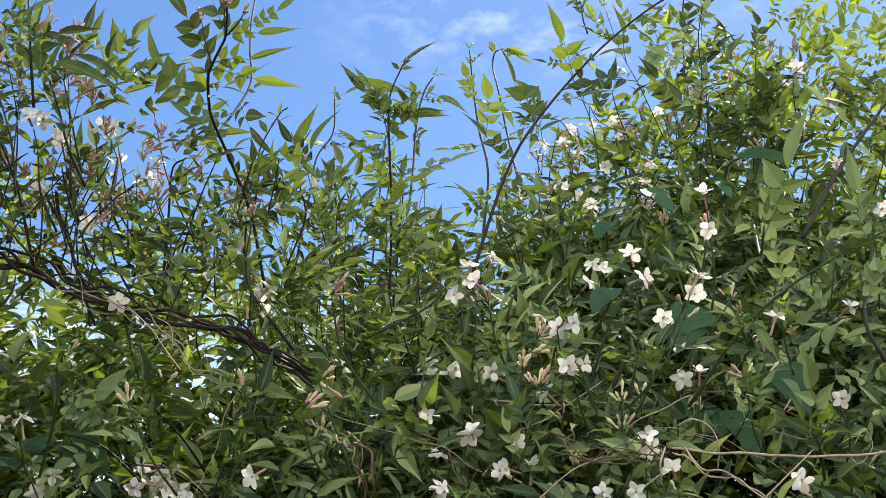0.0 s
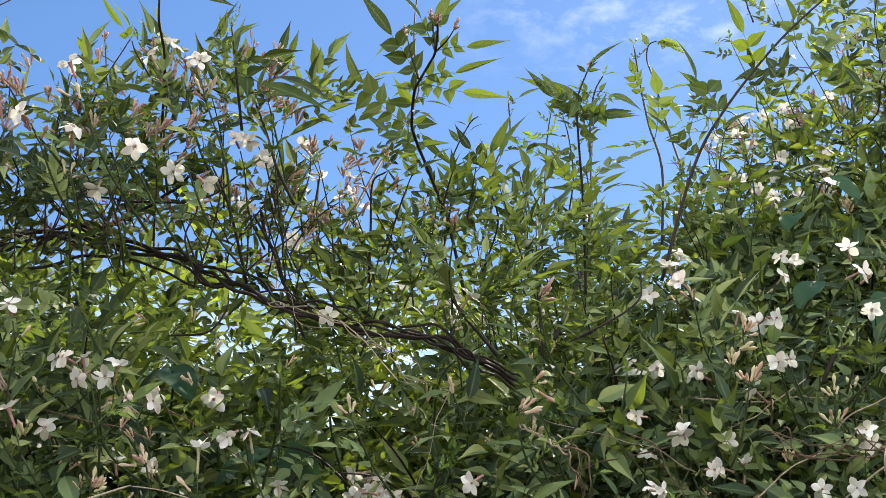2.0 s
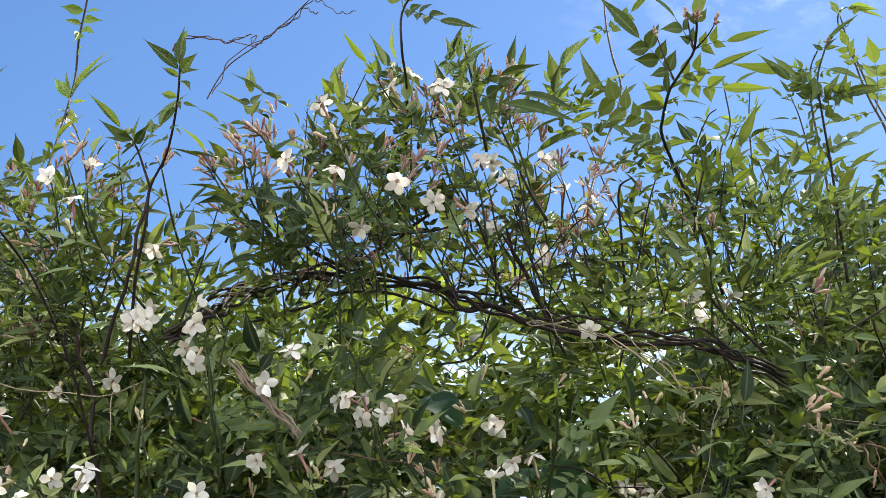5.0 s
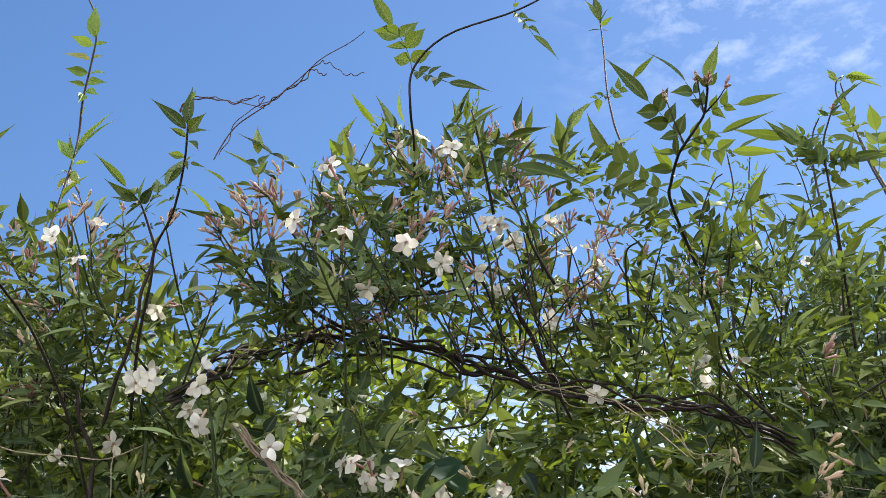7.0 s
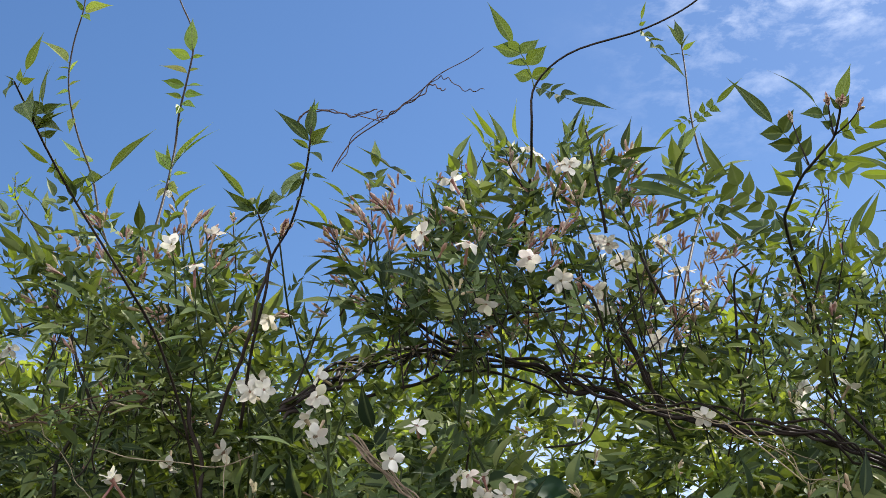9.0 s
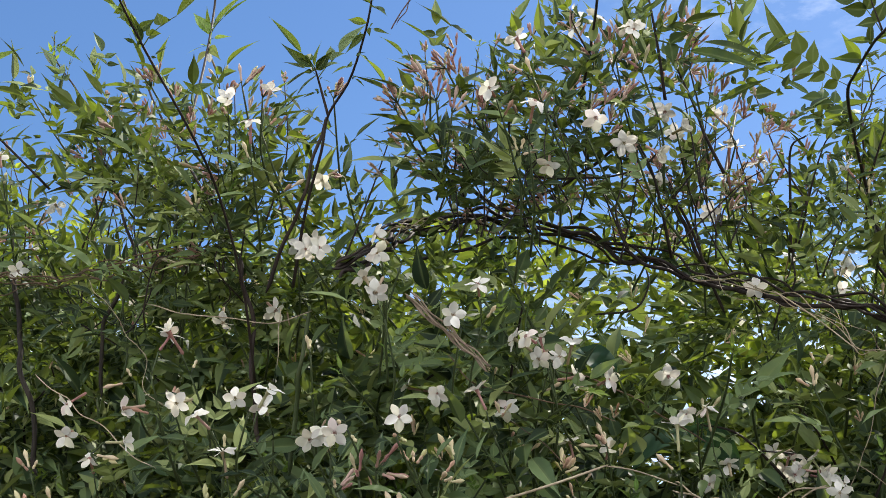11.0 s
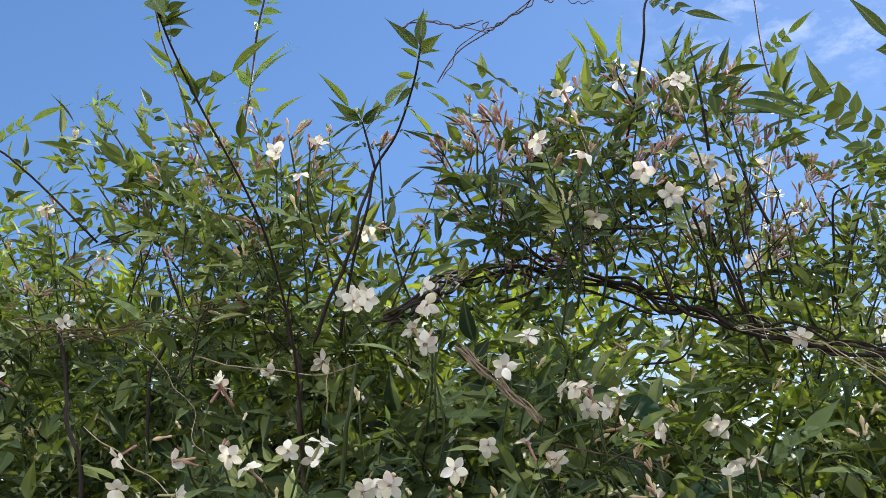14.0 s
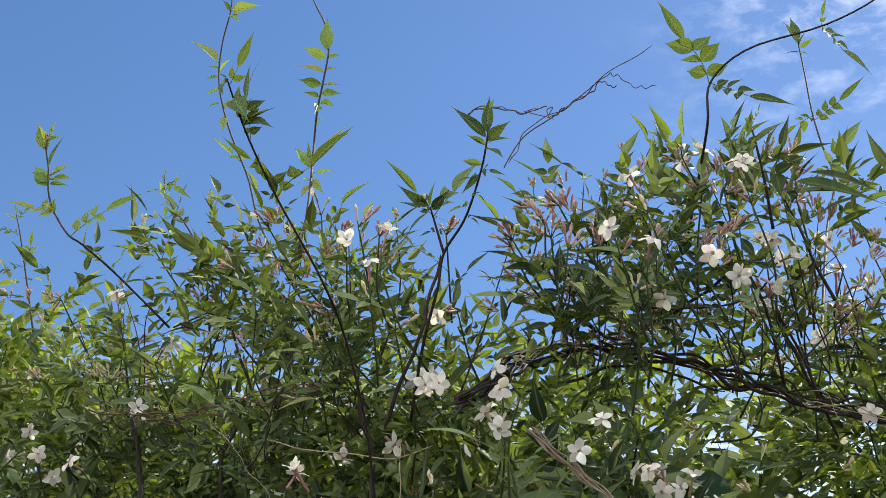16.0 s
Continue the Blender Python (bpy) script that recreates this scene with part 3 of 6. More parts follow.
def foliage(name, places, seed, label, size=1.0, pairs=(2, 3), mat=None, slim=1.0):
    """Many small leaves in one mesh. places: a function that gives a place, a way and a normal, or None at the end."""
    rng = random.Random(seed)
    kinds = []
    for _ in range(8):
        v, f, ribs = pinnate(rng, rng.choice(pairs), 1.0, segs=5, rachis=False, slim=slim)
        kinds.append((np.array([tuple(p) for p in v]), f, ribs))
    allv, allf, allr, at = [], [], [], 0
    for p, way, nrm, s in places:
        v, f, ribs = rng.choice(kinds)
        allr += ribs
        m = np.array(frame_of(p, way, nrm) @ Matrix.Scale(s * size, 4))
        allv.append(v @ m[:3, :3].T + m[:3, 3])
        allf += [tuple(i + at for i in q) for q in f]
        at += len(v)
    me = bpy.data.meshes.new(name)
    me.from_pydata(np.concatenate(allv).tolist(), [], allf)
    me.materials.append(mat or mat_leaf_mass)
    me.polygons.foreach_set("use_smooth", [True] * len(me.polygons))
    me.update()
    set_ribs(me, allr)
    return tagged(new(name, me), label, "foliage", "", "stuff")


# ---- ground ----
def make_ground():
    verts, faces, n = [], [], 48
    rings = (0.0, 0.6, 1.2, 2.0, 3.2, 5, 8, 14, 30, 80, 300, 1500, 4500)
    for r in rings:
        for k in range(n):
            a = 2 * math.pi * k / n
            p = Vector((r * math.cos(a), r * math.sin(a), 0))
            h = 0.02 * noise.noise(p * 1.3) + 0.008 * noise.noise(p * 6) if r < 14 else 0.0
            verts.append((p.x, p.y, h))
    for i in range(len(rings) - 1):
        for k in range(n):
            faces.append((i * n + k, (i + 1) * n + k, (i + 1) * n + (k + 1) % n, i * n + (k + 1) % n))
    tagged(new("ground", mesh_of("ground", verts, faces, mat_soil)), "brown garden soil between the wall and the hedge", "ground", "", "structure")


make_ground()


def make_bounce_wall():
    """An unseen pale wall, added behind the path to bounce sunlight onto the hedge."""
    verts, faces, nx, nz = [], [], 40, 16
    for y in (-2.6, -2.8):
        for i in range(nx + 1):
            for k in range(nz + 1):
                verts.append((-9 + 18 * i / nx, y + 0.006 * noise.noise(Vector((i * 1.3, k * 1.7, y))), -0.05 + 2.15 * k / nz))
    n = (nx + 1) * (nz + 1)
    for s in (0, n):
        for i in range(nx):
            for k in range(nz):
                a = s + i * (nz + 1) + k
                q = (a, a + nz + 1, a + nz + 2, a + 1)
                faces.append(q if s else q[::-1])
    rim = [i * (nz + 1) for i in range(nx + 1)] + [nx * (nz + 1) + k for k in range(1, nz + 1)] + [i * (nz + 1) + nz for i in range(nx - 1, -1, -1)] + [k for k in range(nz - 1, 0, -1)]
    for a, c in zip(rim, rim[1:] + rim[:1]):
        faces.append((a, c, c + n, a + n))
    tagged(new("wall_bounce", mesh_of("wall_bounce", verts, faces, mat_render, False)), "low pale rendered wall, unseen, added to bounce light onto the hedge", "wall", "", "structure")


make_bounce_wall()

# ---- the hedge's mass ----
def front(x, z):
    """How far ahead the hedge's face stands."""
    left = 0.98 + 0.10 * math.sin(x * 5.0)
    right = 1.08 + max(0.0, z - 1.84) * 0.85
    u = min(max((x + 0.48) / 0.25, 0.0), 1.0)
    return left * (1 - u) + right * u + 0.04 * noise.noise(Vector((x * 6, z * 6, 1.5)))


HOLLOWS = [(0.318, 1.945, 0.055, 0.080), (0.262, 2.075, 0.050, 0.040), (0.333, 1.989, 0.045, 0.060), (-0.305, 1.862, 0.070, 0.035), (0.223, 2.151, 0.050, 0.030), (0.248, 1.909, 0.040, 0.030), (-0.420, 1.939, 0.050, 0.030), (-0.360, 1.842, 0.090, 0.028), (-0.470, 1.828, 0.070, 0.026), (-0.590, 1.830, 0.050, 0.030), (0.405, 2.052, 0.035, 0.050), (0.05, 1.855, 0.05, 0.03)]          # shaded gaps in the face: x, z and half widths


def in_hollow(x, z):
    return any(((x - hx) / rx) ** 2 + ((z - hz) / rz) ** 2 < 1 for hx, hz, rx, rz in HOLLOWS)


def crest(x):
    """The height of the hedge's thick part."""
    top = np.interp(x, (-1.5, -1.1, -0.85, -0.7, -0.5, -0.3, -0.15, 0.0, 0.15, 0.4, 0.8), (2.00, 2.02, 2.03, 2.02, 1.97, 1.95, 1.98, 2.07, 2.17, 2.24, 2.27))
    return float(top) + 0.04 * noise.noise(Vector((x * 7, 0.3, 8.1)))


def in_gap(x, y, z):
    """Chinks in the upper part of the hedge, through which the sky shows."""
    if z < crest(x) + (y - 1.0) * 0.31 - 0.17:
        return False
    return noise.noise(Vector((x * 8.0, 0.7 * y, (z - 0.40 * (y - 1.0)) * 11.0))) > (0.14 if x > -0.6 else 0.20)


def inner_places(rng, count, low, high, x0, x1, y0, y1):
    made = 0
    while made < count:
        x, z = rng.uniform(x0, x1), rng.uniform(low, high)
        top = crest(x)
        y = front(x, min(z, 2.5)) + rng.uniform(y0, y1)
        if in_gap(x, y, z) or y < front(x, min(z, 2.5)) + 0.55 and in_hollow(x, z):
            continue
        if z > top + (y - 1.0) * 0.31 + 0.03 * rng.gauss(0, 1):
            continue
        made += 1
        way = Vector((rng.gauss(0, 1), rng.gauss(-0.5, 0.7), rng.gauss(0.3, 0.6)))
        nrm = Vector((rng.gauss(0, .5), rng.gauss(-.4, .5), 1))
        yield (x, y, z), way, nrm, rng.uniform(0.8, 1.25)


def back_places(rng, count):
    """The sunlit far side of the hedge top, loose against the sky."""
    made = 0
    while made < count:
        x, y = rng.uniform(-1.7, 0.9), rng.uniform(1.45, 2.1)
        top = 2.26 + 0.12 * noise.noise(Vector((x * 4, y * 4, 3.3))) + 0.30 * min(max((x + 0.15) / 0.6, 0), 1) + 0.1 * min(max((-0.7 - x) / 0.3, 0), 1)
        z = top - abs(rng.gauss(0, 0.16))
        made += 1
        yield (x, y, z), Vector((rng.gauss(0, 1), rng.gauss(0, 1), rng.gauss(0.3, 0.6))), Vector((rng.gauss(0, .6), rng.gauss(0, .6), 1)), rng.uniform(0.8, 1.2)


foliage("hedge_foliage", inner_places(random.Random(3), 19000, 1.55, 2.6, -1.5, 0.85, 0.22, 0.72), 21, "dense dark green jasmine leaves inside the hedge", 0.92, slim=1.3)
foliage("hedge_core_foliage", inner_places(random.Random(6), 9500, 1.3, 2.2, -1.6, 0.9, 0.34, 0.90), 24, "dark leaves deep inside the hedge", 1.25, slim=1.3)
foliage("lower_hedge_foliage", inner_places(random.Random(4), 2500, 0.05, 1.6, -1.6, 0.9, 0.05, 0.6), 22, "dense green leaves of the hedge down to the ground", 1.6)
foliage("far_hedge_foliage", back_places(random.Random(5), 1000), 23, "sunlit yellow-green leaves on the far side of the hedge", 1.0, mat=mat_lit_mass)
def lit_places(rng):
    """Clumps of leaves with sunlight put into their colour, beyond the hedge: its high end, and low beyond its low end.
    """
    for cx, cy, cz, rx, ry, rz, count in ((0.70, 1.95, 2.88, 0.26, 0.20, 0.20, 170), (0.40, 2.0, 2.74, 0.22, 0.18, 0.10, 60), (-1.50, 1.50, 2.39, 0.16, 0.10, 0.05, 150), (-1.41, 1.50, 2.29, 0.16, 0.10, 0.05, 260), (-1.26, 1.55, 2.27, 0.16, 0.10, 0.05, 140), (-1.69, 1.50, 2.36, 0.20, 0.10, 0.08, 150), (-0.63, 1.60, 2.29, 0.20, 0.10, 0.05, 50), (-0.62, 1.75, 2.25, 0.40, 0.15, 0.07, 200), (-0.20, 1.80, 2.32, 0.22, 0.15, 0.07, 110)):
        for _ in range(count):
            p = Vector((cx + rx * rng.gauss(0, .6), cy + ry * rng.gauss(0, .6), cz + rz * rng.gauss(0, .6)))
            yield p, Vector((rng.gauss(0, 1), rng.gauss(0, 1), rng.gauss(0.3, 0.6))), Vector((rng.gauss(0, .6), rng.gauss(0, .6), 1)), rng.uniform(0.8, 1.3)


foliage("sunlit_foliage", lit_places(random.Random(19)), 29, "bright yellow-green leaves beyond the hedge, sunlight put into their colour", 1.0, mat=mat_lit_mass)
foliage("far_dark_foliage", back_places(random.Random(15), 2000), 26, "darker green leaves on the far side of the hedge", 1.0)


def stock(x, y, top, r, seed):
    rng = random.Random(seed)
    pts = [(x, y, -0.02), (x + rng.uniform(-.05, .05), y + rng.uniform(-.05, .05), top * 0.35), (x + rng.uniform(-.09, .09), y + rng.uniform(-.08, .04), top * 0.7), (x + rng.uniform(-.12, .12), y + rng.uniform(-.1, .05), top)]
    vine("climber_stem", pts, r, r * 0.5, mat_wood, "old brown woody stem of the jasmine rising from the ground", seed=seed, wobble=0.01)


for i, sx in enumerate((-1.15, -0.8, -0.45, -0.1, 0.25, 0.55)):
    stock(sx, 1.60 + 0.05 * (i % 2), 1.75 if sx < 0 else 2.0, 0.011, 40 + i)


# ---- flower clusters, from the high end of the hedge to its low end ----
truss(0.183, 1.661, 2.548, flowers=2, buds=4, span=0.9)
truss(0.259, 1.691, 2.582, flowers=3, buds=3, span=0.9)
truss(0.159, 1.517, 2.377, flowers=2, buds=2, span=0.9)
truss(0.184, 1.480, 2.334, flowers=2, buds=3, span=0.9)
truss(0.215, 1.562, 2.430, flowers=2, buds=2, span=0.9)
truss(0.265, 1.526, 2.388, flowers=2, buds=3, span=0.9)
truss(0.284, 1.576, 2.447, flowers=1, buds=3, span=0.9)
truss(0.105, 1.535, 2.398, flowers=0, buds=6, span=0.9)
truss(0.325, 1.706, 2.605, flowers=1, buds=3, span=0.9)
truss(0.344, 1.706, 2.621, flowers=1, buds=2, span=0.9)
truss(0.394, 1.580, 2.452, flowers=1, buds=2, span=0.9)
truss(0.523, 1.706, 2.654, flowers=2, buds=4, span=0.9)
truss(0.542, 1.706, 2.687, flowers=1, buds=2, span=0.9)
truss(0.537, 1.576, 2.447, flowers=1, buds=4, span=0.9)
truss(0.438, 1.476, 2.329, flowers=1, buds=2, span=0.9)
truss(0.293, 1.495, 2.351, flowers=0, buds=6, span=0.9)
truss(0.138, 1.618, 2.497, flowers=1, buds=4, span=0.9)
truss(0.460, 1.687, 2.577, flowers=0, buds=5, span=0.9)
truss(0.375, 1.706, 2.654, flowers=0, buds=7, span=0.9)
truss(0.565, 1.706, 2.624, flowers=0, buds=5, span=0.9)
truss(0.536, 1.400, 2.439, UP, 0, 4)
truss(0.480, 1.507, 2.557, UP, 2, 1)
truss(0.476, 1.500, 2.469, LEFT, 1, 4)
truss(0.454, 1.328, 2.313, UP, 1, 2)
truss(0.427, 1.144, 2.162, TO_PATH, 1, 0)
truss(0.424, 1.266, 2.108, TO_PATH, 1, 1)
truss(0.408, 1.200, 2.151, TO_PATH, 0, 3)
truss(0.406, 1.500, 2.447, LEFT, 0, 5)
truss(0.396, 1.552, 2.439, RIGHT, 1, 1)
truss(0.373, 1.259, 2.245, UP, 1, 1)
truss(0.357, 1.127, 1.961, TO_PATH, 1, 2)
truss(0.333, 1.500, 2.473, LEFT, 0, 6)
truss(0.329, 1.500, 2.523, LEFT, 0, 8, label=PINK)
truss(0.311, 1.148, 2.049, UP, 1, 0)
truss(0.289, 1.121, 2.020, UP, 1, 1)
truss(0.284, 1.611, 2.461, TO_PATH, 1, 0)
truss(0.284, 1.200, 2.126, UP, 0, 4)
truss(0.281, 1.020, 1.858, TO_PATH, 2, 1)
truss(0.279, 1.431, 2.313, UP, 0, 5)
truss(0.269, 1.587, 2.422, TO_PATH, 2, 0)
truss(0.259, 1.680, 2.572, UP, 1, 1)
truss(0.252, 1.586, 2.607, UP, 1, 1)
truss(0.249, 1.100, 2.006, UP, 0, 3)
truss(0.240, 1.090, 2.151, UP, 1, 2)
truss(0.237, 1.573, 2.377, TO_PATH, 1, 0)
truss(0.236, 1.158, 1.996, UP, 1, 1)
truss(0.230, 1.040, 2.090, TO_PATH, 1, 2)
truss(0.219, 1.154, 1.989, TO_PATH, 1, 0)
truss(0.216, 1.557, 2.429, TO_PATH, 1, 0)
truss(0.206, 1.600, 2.519, LEFT, 1, 0)
truss(0.201, 1.131, 2.041, DOWN, 1, 0)
truss(0.199, 0.979, 2.002, TO_PATH, 1, 1)
truss(0.196, 0.944, 2.004, UP, 1, 1)
truss(0.192, 1.123, 1.995, UP, 0, 3)
truss(0.186, 1.600, 2.519, UP, 1, 1)
truss(0.185, 1.060, 1.878, TO_PATH, 1, 1)
truss(0.184, 1.462, 2.325, TO_PATH, 2, 0)
truss(0.177, 1.346, 2.186, TO_PATH, 1, 1)
truss(0.174, 1.088, 1.903, LEFT, 1, 0)
truss(0.171, 1.087, 1.915, TO_PATH, 1, 1)
truss(0.171, 1.390, 2.211, LEFT, 1, 1)
truss(0.167, 1.550, 2.463, UP, 1, 3, label=PINK)
truss(0.164, 1.570, 2.474, UP, 2, 4, label=PINK)
truss(0.163, 1.115, 1.872, TO_PATH, 1, 1)
truss(0.162, 1.126, 1.969, UP, 0, 4)
truss(0.159, 1.596, 2.420, LEFT, 1, 1)
truss(0.159, 1.550, 2.463, LEFT, 1, 3, label=PINK)
truss(0.158, 1.120, 1.994, UP, 0, 4)
truss(0.154, 0.948, 2.004, TO_PATH, 1, 0)
truss(0.151, 1.271, 2.137, TO_PATH, 1, 0)
truss(0.143, 0.941, 2.021, TO_PATH, 1, 1)
truss(0.134, 1.117, 1.872, TO_PATH, 1, 0)
truss(0.131, 1.181, 2.013, RIGHT, 1, 1)
truss(0.121, 1.172, 2.052, RIGHT, 1, 1)
truss(0.116, 1.550, 2.450, UP, 2, 2)
truss(0.114, 1.500, 2.377, LEFT, 0, 8, label=PINK)
truss(0.110, 1.136, 1.935, UP, 0, 4)
truss(0.109, 1.205, 2.060, TO_PATH, 1, 0)
truss(0.108, 1.110, 1.986, TO_PATH, 1, 1)
truss(0.097, 1.120, 2.047, UP, 0, 7)
truss(0.096, 1.100, 2.006, RIGHT, 0, 6)
truss(0.092, 1.216, 2.076, UP, 1, 1)
truss(0.090, 1.158, 1.978, LEFT, 1, 3)
truss(0.088, 1.485, 2.255, UP, 1, 0)
truss(0.078, 1.080, 1.988, UP, 0, 9)
truss(0.076, 1.154, 1.906, UP, 1, 1)
truss(0.076, 1.600, 2.371, TO_PATH, 1, 2)
truss(0.071, 1.100, 2.017, UP, 0, 8)
truss(0.061, 1.151, 1.926, UP, 1, 0)
truss(0.052, 1.352, 2.201, UP, 2, 1)
truss(0.051, 1.128, 1.896, LEFT, 1, 1)
truss(0.044, 1.120, 1.892, TO_PATH, 1, 1)
truss(0.040, 1.153, 1.995, TO_PATH, 1, 0)
truss(0.037, 1.165, 1.998, LEFT, 1, 0)
truss(0.021, 1.057, 2.046, TO_PATH, 1, 4, label=PINK)
truss(0.020, 1.124, 1.929, LEFT, 1, 0)
truss(0.019, 1.124, 2.091, UP, 1, 1)
truss(0.018, 1.132, 1.928, TO_PATH, 1, 0)
truss(0.013, 1.080, 1.816, TO_PATH, 1, 1)
truss(0.007, 1.202, 2.015, TO_PATH, 1, 0)
truss(0.006, 1.230, 2.105, TO_PATH, 1, 0)
truss(-0.005, 1.065, 1.860, RIGHT, 1, 0)
truss(-0.009, 1.131, 1.881, TO_PATH, 1, 1)
truss(-0.010, 1.172, 1.923, TO_PATH, 1, 0)
truss(-0.019, 1.147, 1.951, TO_PATH, 1, 0)
truss(-0.025, 1.262, 2.041, LEFT, 2, 0)
truss(-0.025, 1.241, 2.007, TO_PATH, 1, 0)
truss(-0.046, 1.733, 2.443, TO_PATH, 1, 1)
truss(-0.074, 1.050, 2.042, RIGHT, 0, 7, label=PINK)
truss(-0.079, 1.089, 1.851, UP, 1, 1)
truss(-0.090, 1.050, 1.952, RIGHT, 0, 6)
truss(-0.101, 1.100, 1.954, RIGHT, 0, 5)
truss(-0.106, 1.050, 1.958, RIGHT, 0, 7)
truss(-0.113, 1.084, 1.842, UP, 0, 2)
truss(-0.115, 1.240, 2.076, UP, 1, 1)
truss(-0.163, 1.020, 2.110, RIGHT, 0, 6, label=PINK)
truss(-0.165, 1.064, 1.872, TO_PATH, 1, 1)
truss(-0.169, 1.115, 2.064, UP, 1, 2)
truss(-0.183, 1.413, 2.182, UP, 1, 1)
truss(-0.188, 1.090, 1.997, UP, 0, 4)
truss(-0.192, 1.056, 1.875, UP, 0, 2)
truss(-0.202, 1.300, 2.138, TO_PATH, 1, 1)
truss(-0.203, 1.242, 2.131, UP, 1, 2)
truss(-0.204, 1.354, 2.135, TO_PATH, 1, 0)
truss(-0.209, 1.074, 2.142, UP, 1, 2)
truss(-0.229, 1.096, 1.832, TO_PATH, 1, 1)
truss(-0.233, 1.082, 1.991, UP, 0, 3)
truss(-0.237, 1.160, 1.876, RIGHT, 1, 0)
truss(-0.246, 1.082, 1.850, RIGHT, 1, 0)
truss(-0.249, 1.180, 1.888, TO_PATH, 1, 0)
truss(-0.257, 1.147, 1.884, RIGHT, 1, 0)
truss(-0.259, 1.274, 2.146, UP, 1, 2)
truss(-0.261, 1.200, 1.910, UP, 1, 0)
truss(-0.270, 1.197, 1.901, TO_PATH, 2, 0)
truss(-0.270, 1.000, 1.952, UP, 0, 3)
truss(-0.277, 1.220, 1.920, UP, 2, 0)
truss(-0.279, 1.132, 1.879, TO_PATH, 1, 0)
truss(-0.280, 1.091, 2.166, RIGHT, 1, 4)
truss(-0.286, 1.220, 1.903, DOWN, 1, 0)
truss(-0.287, 1.085, 2.162, UP, 1, 2)
truss(-0.288, 1.070, 2.163, UP, 0, 5, label=PINK)
truss(-0.294, 1.220, 1.923, LEFT, 1, 0)
truss(-0.296, 1.262, 2.238, RIGHT, 1, 2)
truss(-0.298, 1.081, 2.036, TO_PATH, 1, 0)
truss(-0.303, 1.194, 2.239, UP, 1, 3)
truss(-0.309, 1.050, 2.152, UP, 0, 5, label=PINK)
truss(-0.310, 1.070, 2.172, UP, 1, 1)
truss(-0.312, 1.048, 2.196, RIGHT, 1, 1)
truss(-0.322, 1.042, 2.195, UP, 1, 1)
truss(-0.324, 1.050, 2.193, RIGHT, 0, 5)
truss(-0.332, 1.077, 2.112, TO_PATH, 1, 0)
truss(-0.333, 1.072, 1.876, UP, 1, 1)
truss(-0.334, 0.962, 2.237, UP, 1, 2)
truss(-0.346, 1.008, 1.907, UP, 1, 0)
truss(-0.351, 1.089, 1.864, TO_PATH, 1, 0)
truss(-0.356, 1.050, 2.181, TO_PATH, 1, 0)
truss(-0.356, 1.154, 1.980, UP, 0, 2)
truss(-0.361, 0.997, 1.899, TO_PATH, 1, 0)
truss(-0.363, 1.006, 2.181, TO_PATH, 1, 0)
truss(-0.365, 0.933, 1.872, UP, 1, 1)
truss(-0.369, 1.071, 1.840, DOWN, 1, 0)
truss(-0.372, 0.990, 2.176, TO_PATH, 2, 0)
truss(-0.373, 0.991, 1.929, TO_PATH, 1, 0)
truss(-0.376, 1.061, 2.140, TO_PATH, 1, 0)
truss(-0.377, 0.888, 2.194, RIGHT, 1, 6, label=PINK)
truss(-0.382, 0.888, 2.197, UP, 1, 5, label=PINK)
truss(-0.389, 0.882, 2.086, TO_PATH, 2, 0)
truss(-0.405, 0.835, 2.084, RIGHT, 1, 1)
truss(-0.409, 0.912, 2.228, UP, 2, 8, label=PINK)
truss(-0.416, 0.980, 1.963, UP, 0, 2)
truss(-0.419, 0.973, 1.924, TO_PATH, 1, 0)
truss(-0.425, 1.004, 1.876, TO_PATH, 1, 0)
truss(-0.440, 0.950, 1.877, UP, 0, 9)
truss(-0.445, 0.955, 1.950, RIGHT, 1, 0)
truss(-0.448, 0.815, 2.094, RIGHT, 1, 0)
truss(-0.448, 0.875, 2.070, DOWN, 1, 0)
truss(-0.448, 0.990, 1.933, RIGHT, 1, 1)
truss(-0.448, 0.970, 1.893, LEFT, 0, 6)
truss(-0.449, 0.850, 2.103, RIGHT, 0, 3)
truss(-0.456, 0.958, 1.941, RIGHT, 1, 0)
truss(-0.456, 1.001, 1.883, UP, 1, 1)
truss(-0.464, 0.829, 2.161, UP, 1, 2)
truss(-0.468, 0.937, 1.950, UP, 1, 0)
truss(-0.468, 0.930, 1.930, TO_PATH, 1, 0)
truss(-0.474, 0.960, 1.894, UP, 0, 3)
truss(-0.475, 0.781, 2.088, TO_PATH, 1, 1)
truss(-0.475, 0.915, 1.944, TO_PATH, 2, 1)
truss(-0.498, 0.951, 1.898, TO_PATH, 1, 1)
truss(-0.500, 0.850, 1.831, RIGHT, 0, 4)
truss(-0.502, 0.864, 1.970, TO_PATH, 1, 1)
truss(-0.508, 0.956, 1.965, UP, 0, 2)
truss(-0.514, 0.915, 1.903, UP, 1, 0)
truss(-0.514, 0.850, 2.148, UP, 0, 6, label=PINK)
truss(-0.517, 0.849, 1.940, TO_PATH, 1, 0)
truss(-0.531, 0.850, 1.866, UP, 0, 4)
truss(-0.535, 0.775, 1.842, TO_PATH, 1, 2)
truss(-0.537, 0.820, 2.163, UP, 0, 5, label=PINK)
truss(-0.538, 0.886, 1.893, DOWN, 1, 0)
truss(-0.541, 0.850, 2.165, UP, 0, 7, label=PINK)
truss(-0.542, 0.800, 1.829, RIGHT, 0, 6, label=PINK)
truss(-0.547, 0.850, 1.867, UP, 0, 4)
truss(-0.551, 0.840, 2.170, LEFT, 0, 5, label=PINK)
truss(-0.553, 0.830, 1.821, UP, 0, 5)
